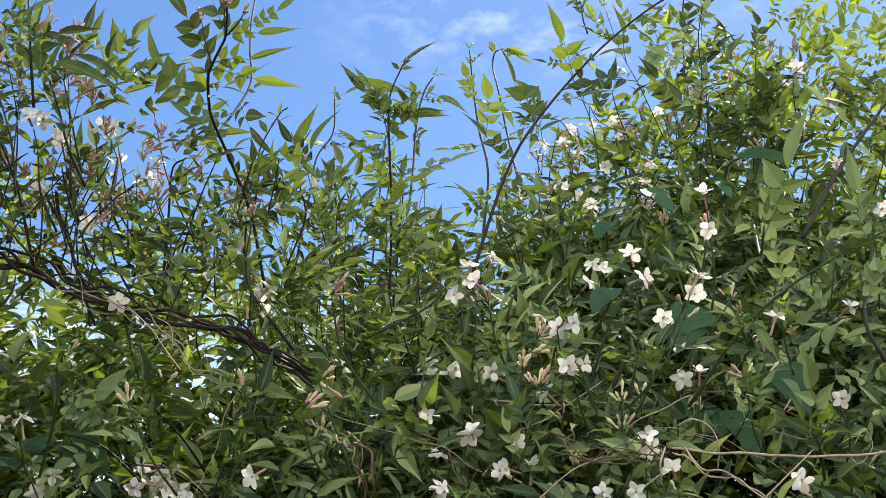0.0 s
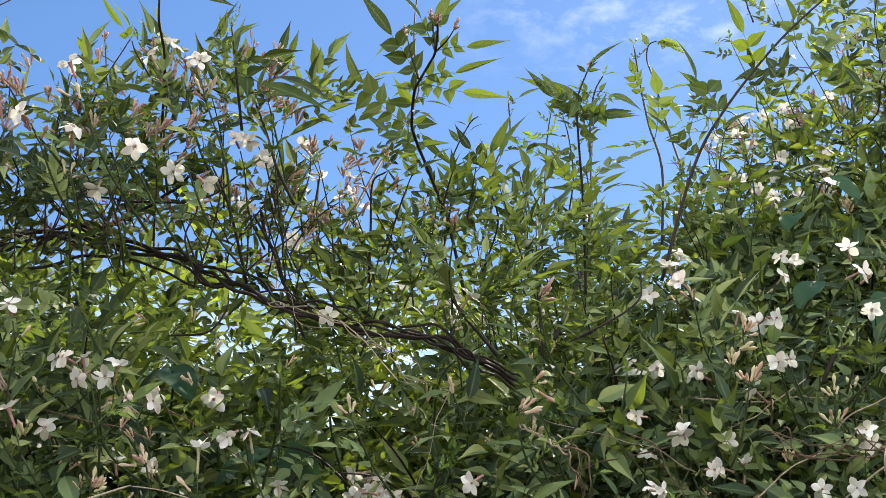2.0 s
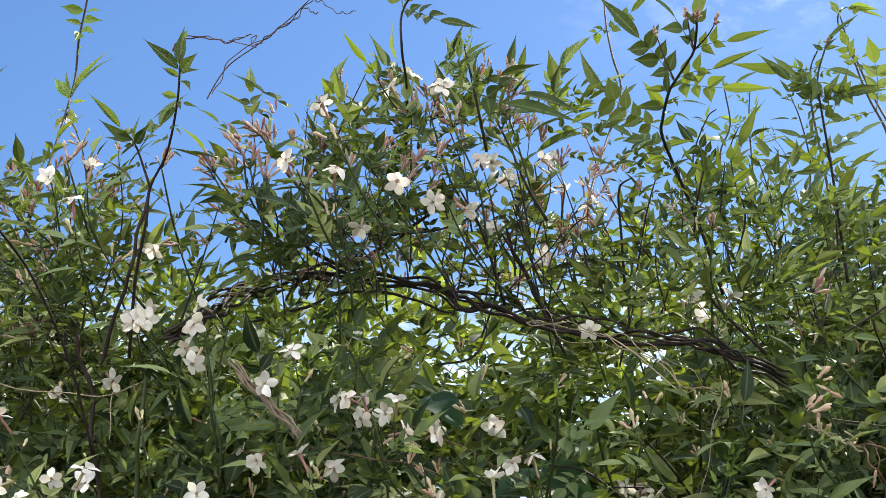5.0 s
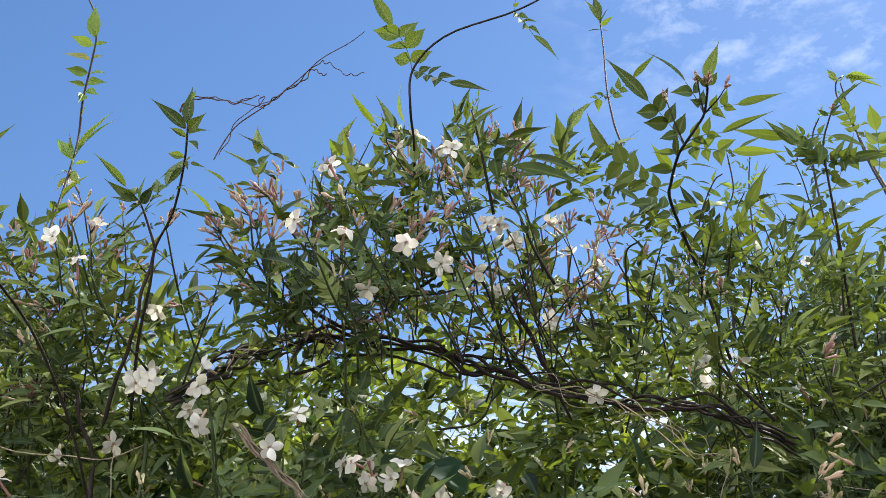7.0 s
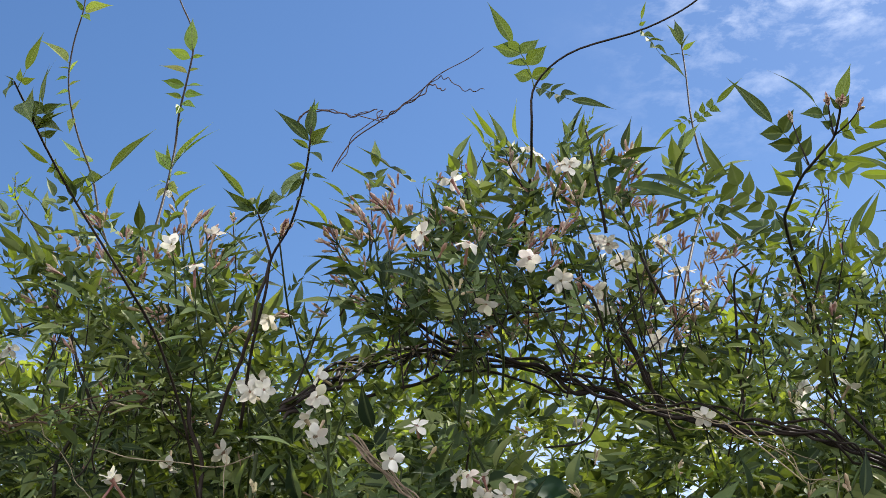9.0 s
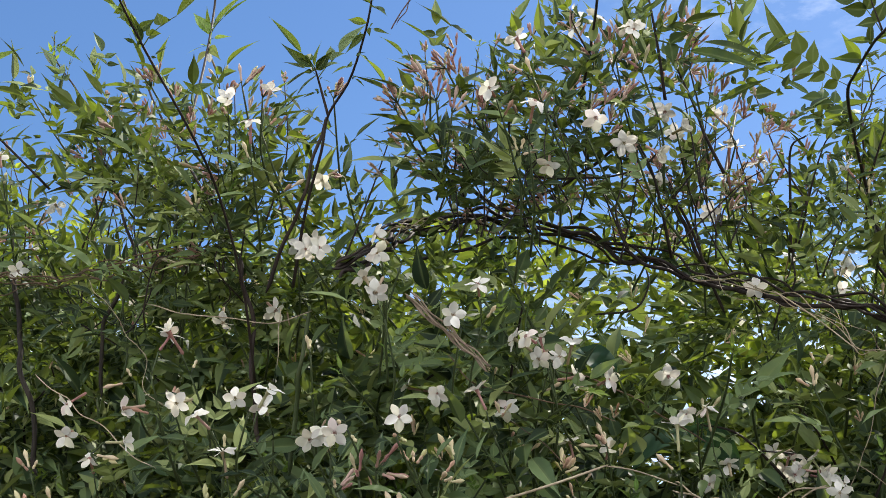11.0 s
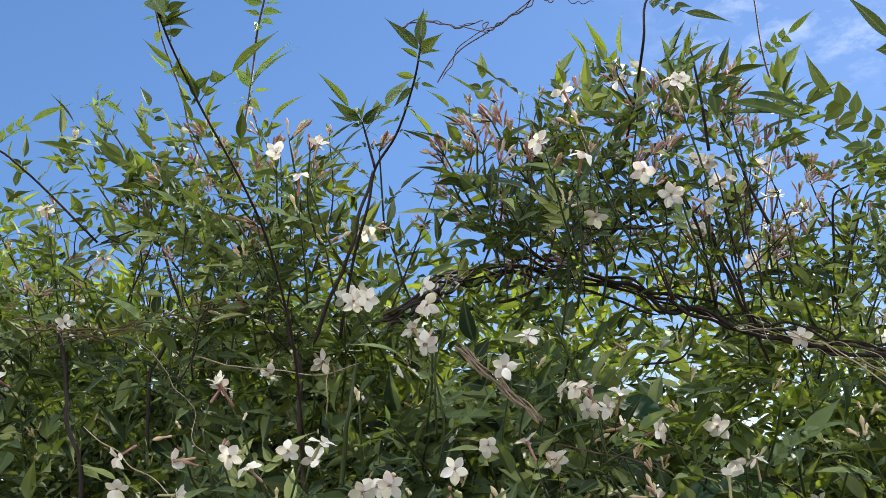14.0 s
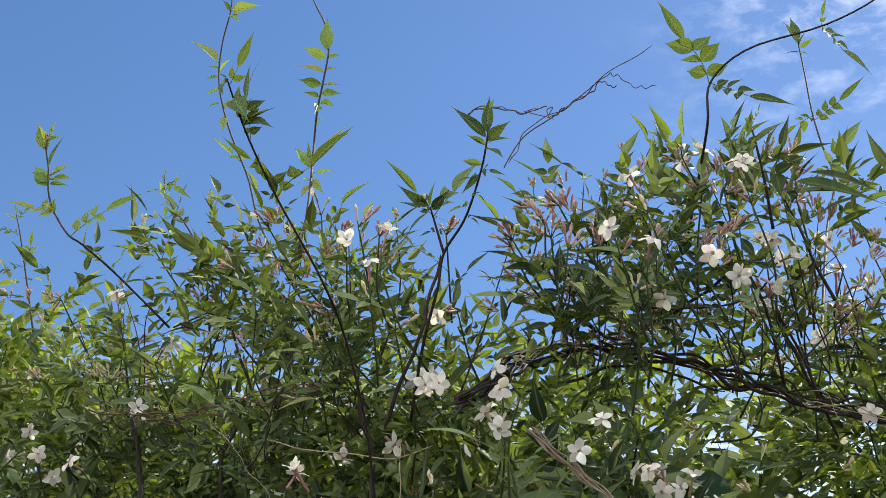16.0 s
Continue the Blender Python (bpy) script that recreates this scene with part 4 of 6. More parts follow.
truss(-0.562, 0.780, 1.825, RIGHT, 0, 3, label=PINK)
truss(-0.580, 0.856, 1.999, DOWN, 1, 1)
truss(-0.580, 0.800, 1.834, RIGHT, 0, 5, label=PINK)
truss(-0.581, 0.859, 1.967, DOWN, 1, 0)
truss(-0.581, 0.780, 1.835, TO_PATH, 1, 3)
truss(-0.583, 0.850, 2.167, UP, 0, 6, label=PINK)
truss(-0.588, 0.980, 1.930, LEFT, 1, 0)
truss(-0.591, 0.885, 2.029, TO_PATH, 1, 0)
truss(-0.594, 0.850, 2.153, LEFT, 0, 5, label=PINK)
truss(-0.597, 0.880, 1.990, UP, 1, 0)
truss(-0.602, 0.800, 1.789, UP, 1, 2)
truss(-0.616, 0.859, 1.858, TO_PATH, 1, 1)
truss(-0.622, 0.844, 1.850, TO_PATH, 1, 1)
truss(-0.622, 0.800, 1.796, UP, 0, 5)
truss(-0.637, 0.900, 2.212, UP, 0, 6, label=PINK)
truss(-0.649, 0.828, 1.885, UP, 1, 0)
truss(-0.654, 0.928, 2.107, DOWN, 1, 3, label=PINK)
truss(-0.655, 0.899, 2.028, TO_PATH, 2, 1)
truss(-0.666, 0.860, 1.883, TO_PATH, 1, 0)
truss(-0.667, 0.947, 2.057, RIGHT, 1, 1)
truss(-0.669, 0.920, 1.977, UP, 0, 2)
truss(-0.673, 0.823, 1.878, TO_PATH, 1, 0)
truss(-0.675, 0.900, 2.118, UP, 0, 4)
truss(-0.678, 0.855, 2.156, UP, 1, 1)
truss(-0.679, 0.944, 2.053, TO_PATH, 1, 0)
truss(-0.690, 0.850, 2.197, RIGHT, 0, 5, label=PINK)
truss(-0.692, 0.851, 2.128, UP, 1, 1)
truss(-0.693, 0.853, 1.848, UP, 1, 1)
truss(-0.693, 0.850, 2.191, UP, 0, 6, label=PINK)
truss(-0.699, 0.951, 1.997, DOWN, 1, 0)
truss(-0.707, 0.830, 1.870, UP, 1, 1)
truss(-0.708, 0.838, 2.142, TO_PATH, 1, 1)
truss(-0.712, 0.850, 1.838, UP, 0, 3)
truss(-0.716, 0.817, 1.875, TO_PATH, 1, 1)
truss(-0.737, 0.930, 1.981, DOWN, 1, 0)
truss(-0.753, 0.865, 1.951, UP, 1, 1)
truss(-0.753, 0.870, 1.950, UP, 1, 0)
truss(-0.762, 0.900, 2.106, UP, 0, 5)
truss(-0.762, 0.900, 1.938, UP, 0, 3)
truss(-0.765, 0.830, 1.812, UP, 0, 5)
truss(-0.769, 0.844, 1.856, RIGHT, 1, 2)
truss(-0.770, 0.900, 2.115, LEFT, 0, 5, label=PINK)
truss(-0.779, 0.920, 2.058, DOWN, 0, 4, label=PINK)
truss(-0.779, 0.900, 2.113, LEFT, 0, 5, label=PINK)
truss(-0.792, 0.860, 2.221, UP, 0, 5, label=PINK)
truss(-0.799, 0.890, 1.898, LEFT, 1, 1)
truss(-0.818, 0.950, 2.063, LEFT, 0, 5, label=PINK)
truss(-0.832, 0.900, 1.943, LEFT, 0, 2)
truss(-0.833, 0.909, 1.864, TO_PATH, 1, 1)
truss(-0.835, 0.850, 1.827, UP, 0, 6)
truss(-0.842, 0.850, 1.842, UP, 0, 7)
truss(-0.844, 0.882, 1.902, DOWN, 1, 0)
truss(-0.844, 0.887, 1.877, DOWN, 1, 0)
truss(-0.850, 0.850, 1.834, LEFT, 0, 6)
truss(-0.861, 1.009, 2.105, LEFT, 1, 2, label=PINK)
truss(-0.877, 0.950, 2.236, UP, 0, 6, label=PINK)
truss(-0.878, 1.135, 2.398, UP, 1, 3)
truss(-0.878, 1.078, 1.967, TO_PATH, 1, 0)
truss(-0.891, 0.950, 2.251, UP, 0, 5, label=PINK)
truss(-0.894, 0.880, 1.879, LEFT, 0, 4)
truss(-0.917, 0.950, 2.179, LEFT, 0, 6, label=PINK)
truss(-0.921, 1.109, 2.089, DOWN, 1, 1)
truss(-0.931, 0.950, 2.215, LEFT, 0, 5, label=PINK)
truss(-0.934, 0.964, 2.128, RIGHT, 1, 2, label=PINK)
truss(-0.969, 0.972, 2.067, TO_PATH, 1, 0)
truss(-0.975, 0.980, 2.106, DOWN, 0, 5, label=PINK)
truss(-0.979, 1.220, 2.097, TO_PATH, 1, 0)
truss(-0.991, 1.022, 2.114, UP, 1, 2)
truss(-1.021, 1.000, 2.152, UP, 0, 6, label=PINK)
truss(-1.027, 0.996, 2.210, UP, 1, 1)
truss(-1.029, 1.000, 2.321, UP, 0, 4)
truss(-1.055, 1.000, 2.029, TO_PATH, 1, 0)
truss(-1.058, 1.000, 2.155, UP, 0, 5, label=PINK)
truss(-1.092, 1.000, 2.041, TO_PATH, 2, 0)
truss(-1.106, 1.000, 2.065, TO_PATH, 1, 0)
truss(-1.119, 1.000, 2.162, UP, 0, 6, label=PINK)
truss(-1.123, 1.050, 2.126, LEFT, 0, 3)
truss(-1.127, 1.000, 2.039, LEFT, 1, 0)
truss(-1.167, 1.050, 2.246, LEFT, 0, 6, label=PINK)

# ---- shoots that stand against the sky ----
shoot([(-0.437, 0.980, 2.173), (-0.412, 0.900, 2.204), (-0.399, 0.840, 2.207), (-0.393, 0.830, 2.239), (-0.360, 0.815, 2.255), (-0.299, 0.800, 2.255), (-0.257, 0.790, 2.266), (-0.229, 0.780, 2.286)], leaves=0, kind="dark", tip=False, thick=0.0013, arms=[((-0.394, 0.831, 2.237), (-0.432, 0.835, 2.339), 3), ((-0.393, 0.830, 2.238), (-0.328, 0.825, 2.200), 3), ((-0.302, 0.801, 2.255), (-0.271, 0.801, 2.201), 3), ((-0.302, 0.801, 2.255), (-0.295, 0.794, 2.278), 1)])
shoot([(-0.416, 0.880, 2.176), (-0.423, 0.860, 2.188), (-0.423, 0.850, 2.192)], leaves=0, kind="dark", tip=False, thick=0.0008, arms=[((-0.423, 0.850, 2.191), (-0.445, 0.820, 2.224), 1)])
shoot([(-0.330, 1.250, 2.177), (-0.310, 1.400, 2.351), (-0.297, 1.500, 2.459), (-0.277, 1.570, 2.567), (-0.286, 1.600, 2.644), (-0.292, 1.630, 2.724), (-0.293, 1.680, 2.833), (-0.296, 1.720, 2.942)], leaves=0, kind="dark", thick=0.0022, size=1.3, spike=6, arms=[((-0.295, 1.706, 2.904), (-0.316, 1.698, 2.951), 0), ((-0.295, 1.709, 2.911), (-0.302, 1.719, 2.973), 0), ((-0.295, 1.705, 2.900), (-0.278, 1.717, 2.940), 0), ((-0.295, 1.704, 2.896), (-0.269, 1.689, 2.901), 0), ((-0.294, 1.700, 2.885), (-0.321, 1.703, 2.889), 0), ((-0.294, 1.700, 2.885), (-0.281, 1.704, 2.881), 0), ((-0.291, 1.620, 2.700), (-0.210, 1.600, 2.753), 3), ((-0.291, 1.625, 2.712), (-0.355, 1.622, 2.660), 2), ((-0.277, 1.580, 2.589), (-0.242, 1.566, 2.605), 1), ((-0.278, 1.582, 2.592), (-0.318, 1.578, 2.566), 2), ((-0.280, 1.557, 2.544), (-0.253, 1.569, 2.575), 1), ((-0.284, 1.543, 2.521), (-0.214, 1.527, 2.415), 2), ((-0.290, 1.525, 2.494), (-0.373, 1.531, 2.478), 3), ((-0.300, 1.484, 2.440), (-0.266, 1.490, 2.447), 1)])
shoot([(-0.177, 1.150, 2.079), (-0.189, 1.120, 2.138), (-0.200, 1.060, 2.162), (-0.208, 0.990, 2.170), (-0.204, 0.945, 2.163), (-0.195, 0.890, 2.154), (-0.188, 0.868, 2.151), (-0.177, 0.840, 2.148), (-0.171, 0.825, 2.148), (-0.167, 0.805, 2.152), (-0.166, 0.795, 2.154)], leaves=0, kind="dark", tip=False, thick=0.0017, spike=9, arms=[((-0.189, 0.870, 2.151), (-0.242, 0.862, 2.241), 3), ((-0.171, 0.826, 2.148), (-0.212, 0.814, 2.208), 2), ((-0.171, 0.824, 2.148), (-0.111, 0.811, 2.146), 2), ((-0.188, 0.867, 2.151), (-0.118, 0.849, 2.156), 2), ((-0.189, 0.870, 2.151), (-0.113, 0.859, 2.124), 3), ((-0.194, 0.885, 2.153), (-0.167, 0.867, 2.147), 0), ((-0.198, 0.907, 2.157), (-0.164, 0.918, 2.151), 1), ((-0.208, 0.975, 2.169), (-0.270, 0.972, 2.265), 4), ((-0.201, 0.925, 2.160), (-0.216, 0.907, 2.181), 0), ((-0.196, 0.894, 2.155), (-0.193, 0.885, 2.178), 0), ((-0.200, 0.919, 2.159), (-0.228, 0.902, 2.153), 0), ((-0.195, 0.886, 2.154), (-0.215, 0.895, 2.164), 0), ((-0.205, 0.952, 2.165), (-0.218, 0.949, 2.161), 0), ((-0.207, 0.965, 2.167), (-0.191, 0.969, 2.180), 0), ((-0.199, 0.913, 2.158), (-0.187, 0.908, 2.158), 0), ((-0.202, 0.931, 2.161), (-0.180, 0.925, 2.143), 1), ((-0.208, 0.990, 2.170), (-0.191, 1.002, 2.170), 1), ((-0.205, 1.024, 2.168), (-0.266, 1.029, 2.222), 3), ((-0.204, 1.035, 2.167), (-0.226, 1.038, 2.155), 1), ((-0.203, 1.043, 2.166), (-0.176, 1.025, 2.175), 1), ((-0.200, 1.060, 2.162), (-0.209, 1.047, 2.180), 0), ((-0.197, 1.083, 2.156), (-0.223, 1.090, 2.163), 2), ((-0.194, 1.096, 2.152), (-0.167, 1.082, 2.163), 2), ((-0.166, 0.796, 2.153), (-0.152, 0.804, 2.196), 0), ((-0.166, 0.799, 2.153), (-0.173, 0.792, 2.164), 0), ((-0.166, 0.797, 2.153), (-0.157, 0.805, 2.170), 0)])
shoot([(-0.189, 0.868, 2.152), (-0.194, 0.860, 2.169), (-0.197, 0.855, 2.184)], leaves=0, kind="dark", tip=False, thick=0.0008, spike=6)
shoot([(-0.171, 0.825, 2.148), (-0.172, 0.820, 2.163), (-0.172, 0.815, 2.169)], leaves=0, kind="dark", tip=False, thick=0.0008, spike=6)
shoot([(-0.170, 0.825, 2.149), (-0.160, 0.810, 2.149), (-0.154, 0.800, 2.151)], leaves=0, kind="dark", tip=False, thick=0.0008, spike=6)
shoot([(-0.191, 1.060, 2.125), (-0.182, 1.040, 2.144), (-0.176, 1.030, 2.156)], leaves=0, kind="dark", tip=False, thick=0.0011, arms=[((-0.177, 1.030, 2.150), (-0.177, 1.010, 2.168), 0), ((-0.177, 1.030, 2.150), (-0.194, 1.020, 2.159), 0), ((-0.182, 1.040, 2.144), (-0.154, 1.020, 2.150), 0), ((-0.185, 1.050, 2.137), (-0.138, 1.020, 2.122), 1), ((-0.187, 1.050, 2.131), (-0.206, 1.030, 2.144), 1), ((-0.187, 1.050, 2.126), (-0.219, 1.030, 2.121), 2), ((-0.191, 1.060, 2.122), (-0.159, 1.040, 2.095), 1)])
shoot([(-0.173, 1.100, 2.121), (-0.164, 1.080, 2.153), (-0.158, 1.060, 2.172)], leaves=0, kind="dark", tip=False, thick=0.0010, arms=[((-0.159, 1.060, 2.166), (-0.120, 1.030, 2.215), 1), ((-0.160, 1.060, 2.160), (-0.161, 1.040, 2.185), 0), ((-0.164, 1.080, 2.153), (-0.130, 1.050, 2.161), 1), ((-0.166, 1.080, 2.141), (-0.185, 1.060, 2.142), 0)])
shoot([(-0.059, 1.200, 2.094), (-0.058, 1.190, 2.139), (-0.058, 1.160, 2.194), (-0.060, 1.130, 2.242), (-0.059, 1.120, 2.276), (-0.047, 1.110, 2.304)], leaves=0, kind="dark", thick=0.0016, spike=5, arms=[((-0.060, 1.130, 2.259), (-0.112, 1.110, 2.311), 2), ((-0.059, 1.130, 2.262), (-0.002, 1.100, 2.244), 2), ((-0.045, 1.110, 2.308), (-0.008, 1.100, 2.330), 0), ((-0.059, 1.130, 2.229), (-0.028, 1.120, 2.286), 1), ((-0.059, 1.160, 2.194), (-0.104, 1.140, 2.232), 3), ((-0.058, 1.160, 2.188), (-0.011, 1.140, 2.203), 2), ((-0.059, 1.180, 2.147), (-0.110, 1.160, 2.181), 3), ((-0.059, 1.180, 2.141), (-0.002, 1.150, 2.152), 3), ((-0.060, 1.126, 2.253), (-0.110, 1.106, 2.305), 3), ((-0.060, 1.123, 2.262), (0.004, 1.107, 2.245), 3), ((-0.049, 1.111, 2.301), (-0.059, 1.114, 2.313), 0), ((-0.049, 1.111, 2.301), (-0.035, 1.092, 2.302), 0), ((-0.048, 1.111, 2.302), (-0.033, 1.105, 2.299), 0), ((-0.059, 1.150, 2.211), (-0.037, 1.140, 2.215), 1), ((-0.059, 1.150, 2.211), (-0.108, 1.155, 2.249), 3), ((-0.060, 1.137, 2.230), (-0.083, 1.119, 2.211), 1), ((-0.058, 1.165, 2.186), (-0.036, 1.155, 2.193), 2), ((-0.058, 1.173, 2.172), (-0.085, 1.154, 2.170), 2), ((-0.060, 1.126, 2.252), (-0.098, 1.128, 2.317), 3), ((-0.060, 1.125, 2.257), (-0.001, 1.121, 2.259), 2), ((-0.060, 1.128, 2.247), (-0.083, 1.117, 2.251), 1), ((-0.060, 1.121, 2.273), (-0.042, 1.131, 2.270), 0), ((-0.059, 1.120, 2.275), (-0.071, 1.101, 2.239), 0), ((-0.060, 1.131, 2.241), (-0.032, 1.142, 2.294), 1)])
shoot([(-0.197, 1.160, 2.143), (-0.187, 1.130, 2.183), (-0.186, 1.120, 2.214), (-0.168, 1.110, 2.247), (-0.158, 1.100, 2.250)], leaves=0, kind="dark", tip=False, thick=0.0011, arms=[((-0.187, 1.130, 2.183), (-0.203, 1.122, 2.211), 0), ((-0.187, 1.128, 2.187), (-0.164, 1.116, 2.216), 0), ((-0.188, 1.134, 2.177), (-0.160, 1.120, 2.193), 0), ((-0.187, 1.124, 2.198), (-0.175, 1.106, 2.216), 0), ((-0.187, 1.121, 2.209), (-0.196, 1.110, 2.224), 0), ((-0.176, 1.114, 2.234), (-0.150, 1.097, 2.240), 1), ((-0.169, 1.111, 2.245), (-0.184, 1.122, 2.258), 0), ((-0.189, 1.136, 2.174), (-0.160, 1.133, 2.167), 1), ((-0.191, 1.142, 2.165), (-0.212, 1.124, 2.172), 1), ((-0.187, 1.124, 2.197), (-0.156, 1.115, 2.201), 1), ((-0.168, 1.110, 2.247), (-0.162, 1.093, 2.254), 0), ((-0.179, 1.116, 2.230), (-0.191, 1.124, 2.252), 0)])
shoot([(-0.163, 1.200, 2.125), (-0.145, 1.180, 2.169), (-0.150, 1.160, 2.197), (-0.150, 1.150, 2.230), (-0.139, 1.140, 2.248)], leaves=0, kind="dark", tip=False, thick=0.0011, arms=[((-0.151, 1.156, 2.207), (-0.107, 1.153, 2.283), 1), ((-0.149, 1.163, 2.193), (-0.163, 1.167, 2.216), 0), ((-0.145, 1.174, 2.178), (-0.113, 1.168, 2.172), 2), ((-0.146, 1.170, 2.183), (-0.175, 1.163, 2.181), 1), ((-0.151, 1.153, 2.219), (-0.130, 1.165, 2.201), 0), ((-0.145, 1.180, 2.169), (-0.168, 1.185, 2.162), 2), ((-0.146, 1.181, 2.167), (-0.118, 1.184, 2.154), 2), ((-0.148, 1.166, 2.188), (-0.125, 1.149, 2.188), 1), ((-0.150, 1.151, 2.227), (-0.160, 1.138, 2.248), 1)])
shoot([(-0.059, 1.300, 2.120), (-0.052, 1.270, 2.196), (-0.049, 1.260, 2.237), (-0.051, 1.250, 2.262)], leaves=0, kind="dark", tip=False, thick=0.0011, arms=[((-0.049, 1.260, 2.237), (-0.092, 1.267, 2.303), 2), ((-0.049, 1.258, 2.243), (-0.098, 1.245, 2.241), 1), ((-0.050, 1.261, 2.233), (-0.009, 1.269, 2.256), 2), ((-0.051, 1.252, 2.258), (-0.044, 1.244, 2.281), 0), ((-0.050, 1.263, 2.225), (-0.005, 1.271, 2.220), 2), ((-0.051, 1.267, 2.207), (-0.088, 1.278, 2.225), 2), ((-0.052, 1.270, 2.196), (-0.022, 1.254, 2.171), 2), ((-0.053, 1.274, 2.184), (-0.095, 1.279, 2.180), 2), ((-0.050, 1.254, 2.254), (-0.064, 1.259, 2.279), 0), ((-0.050, 1.256, 2.248), (-0.029, 1.237, 2.248), 0), ((-0.051, 1.266, 2.209), (-0.029, 1.250, 2.202), 1)])
shoot([(-0.072, 1.320, 2.243), (-0.065, 1.300, 2.280), (-0.068, 1.290, 2.325), (-0.074, 1.280, 2.350)], leaves=0, kind="dark", tip=False, thick=0.0011, arms=[((-0.072, 1.283, 2.343), (-0.096, 1.285, 2.373), 2), ((-0.073, 1.281, 2.348), (-0.085, 1.262, 2.367), 1), ((-0.068, 1.290, 2.325), (-0.103, 1.285, 2.329), 1), ((-0.066, 1.292, 2.315), (-0.040, 1.283, 2.323), 1), ((-0.065, 1.298, 2.286), (-0.094, 1.304, 2.294), 1), ((-0.065, 1.302, 2.274), (-0.042, 1.284, 2.282), 1), ((-0.070, 1.286, 2.336), (-0.052, 1.276, 2.347), 1)])
shoot([(-0.256, 1.120, 2.089), (-0.239, 1.100, 2.141), (-0.226, 1.090, 2.173), (-0.220, 1.080, 2.179)], leaves=0, kind="dark", tip=False, thick=0.0011, arms=[((-0.232, 1.094, 2.161), (-0.258, 1.075, 2.174), 1), ((-0.228, 1.091, 2.169), (-0.207, 1.075, 2.147), 1), ((-0.240, 1.101, 2.139), (-0.210, 1.103, 2.151), 2), ((-0.223, 1.085, 2.177), (-0.216, 1.085, 2.197), 0), ((-0.242, 1.103, 2.132), (-0.256, 1.110, 2.160), 1), ((-0.247, 1.109, 2.117), (-0.221, 1.116, 2.128), 1), ((-0.250, 1.113, 2.107), (-0.273, 1.123, 2.133), 2), ((-0.251, 1.114, 2.105), (-0.226, 1.116, 2.100), 2)])
shoot([(-0.127, 1.240, 2.118), (-0.117, 1.220, 2.170), (-0.118, 1.210, 2.210), (-0.123, 1.200, 2.239)], leaves=0, kind="dark", tip=False, thick=0.0011, arms=[((-0.117, 1.213, 2.199), (-0.139, 1.206, 2.218), 1), ((-0.117, 1.214, 2.193), (-0.086, 1.226, 2.213), 2), ((-0.117, 1.220, 2.171), (-0.148, 1.210, 2.155), 2), ((-0.118, 1.222, 2.165), (-0.087, 1.223, 2.161), 2), ((-0.121, 1.204, 2.227), (-0.101, 1.206, 2.238), 0), ((-0.122, 1.202, 2.233), (-0.134, 1.188, 2.244), 0), ((-0.121, 1.228, 2.149), (-0.140, 1.224, 2.138), 1)])
shoot([(0.023, 1.270, 2.136), (0.063, 1.250, 2.255), (0.098, 1.240, 2.317), (0.161, 1.240, 2.398), (0.219, 1.240, 2.455), (0.267, 1.240, 2.490), (0.336, 1.240, 2.527)], leaves=0, kind="dark", tip=False, thick=0.0020, arms=[((0.097, 1.240, 2.312), (0.047, 1.220, 2.416), 2), ((0.085, 1.240, 2.295), (0.135, 1.220, 2.310), 1), ((0.141, 1.240, 2.371), (0.111, 1.220, 2.464), 2), ((0.158, 1.240, 2.394), (0.201, 1.220, 2.399), 1), ((0.121, 1.240, 2.343), (0.191, 1.220, 2.344), 1), ((0.070, 1.250, 2.269), (0.012, 1.230, 2.325), 3), ((0.212, 1.240, 2.447), (0.187, 1.230, 2.487), 2), ((0.219, 1.240, 2.451), (0.271, 1.220, 2.418), 2), ((0.060, 1.250, 2.241), (0.112, 1.220, 2.226), 2), ((0.047, 1.260, 2.212), (0.004, 1.240, 2.243), 2)])
shoot([(-0.747, 0.950, 2.060), (-0.766, 0.950, 2.101), (-0.850, 0.970, 2.237), (-0.883, 0.985, 2.320), (-0.912, 0.985, 2.388), (-0.930, 0.985, 2.450), (-0.932, 0.985, 2.504), (-0.926, 0.985, 2.554), (-0.928, 0.985, 2.599)], leaves=0, kind="fresh", thick=0.0014, tip=False, arms=[((-0.926, 0.985, 2.550), (-0.883, 0.977, 2.543), 0), ((-0.926, 0.985, 2.552), (-0.912, 0.992, 2.568), 0), ((-0.927, 0.985, 2.546), (-0.909, 0.977, 2.526), 0), ((-0.926, 0.985, 2.550), (-0.930, 0.969, 2.557), 0), ((-0.933, 0.985, 2.479), (-0.977, 0.980, 2.518), 0), ((-0.932, 0.985, 2.472), (-0.940, 0.973, 2.467), 0), ((-0.932, 0.985, 2.461), (-0.942, 0.976, 2.451), 0), ((-0.928, 0.985, 2.441), (-0.952, 0.995, 2.447), 0), ((-0.924, 0.985, 2.424), (-0.935, 0.973, 2.411), 0), ((-0.918, 0.985, 2.406), (-0.915, 0.978, 2.379), 0), ((-0.921, 0.985, 2.414), (-0.913, 0.987, 2.430), 0), ((-0.892, 0.986, 2.340), (-0.939, 0.997, 2.391), 1), ((-0.932, 0.985, 2.466), (-0.911, 0.969, 2.469), 0), ((-0.930, 0.985, 2.448), (-0.913, 0.982, 2.451), 0)])
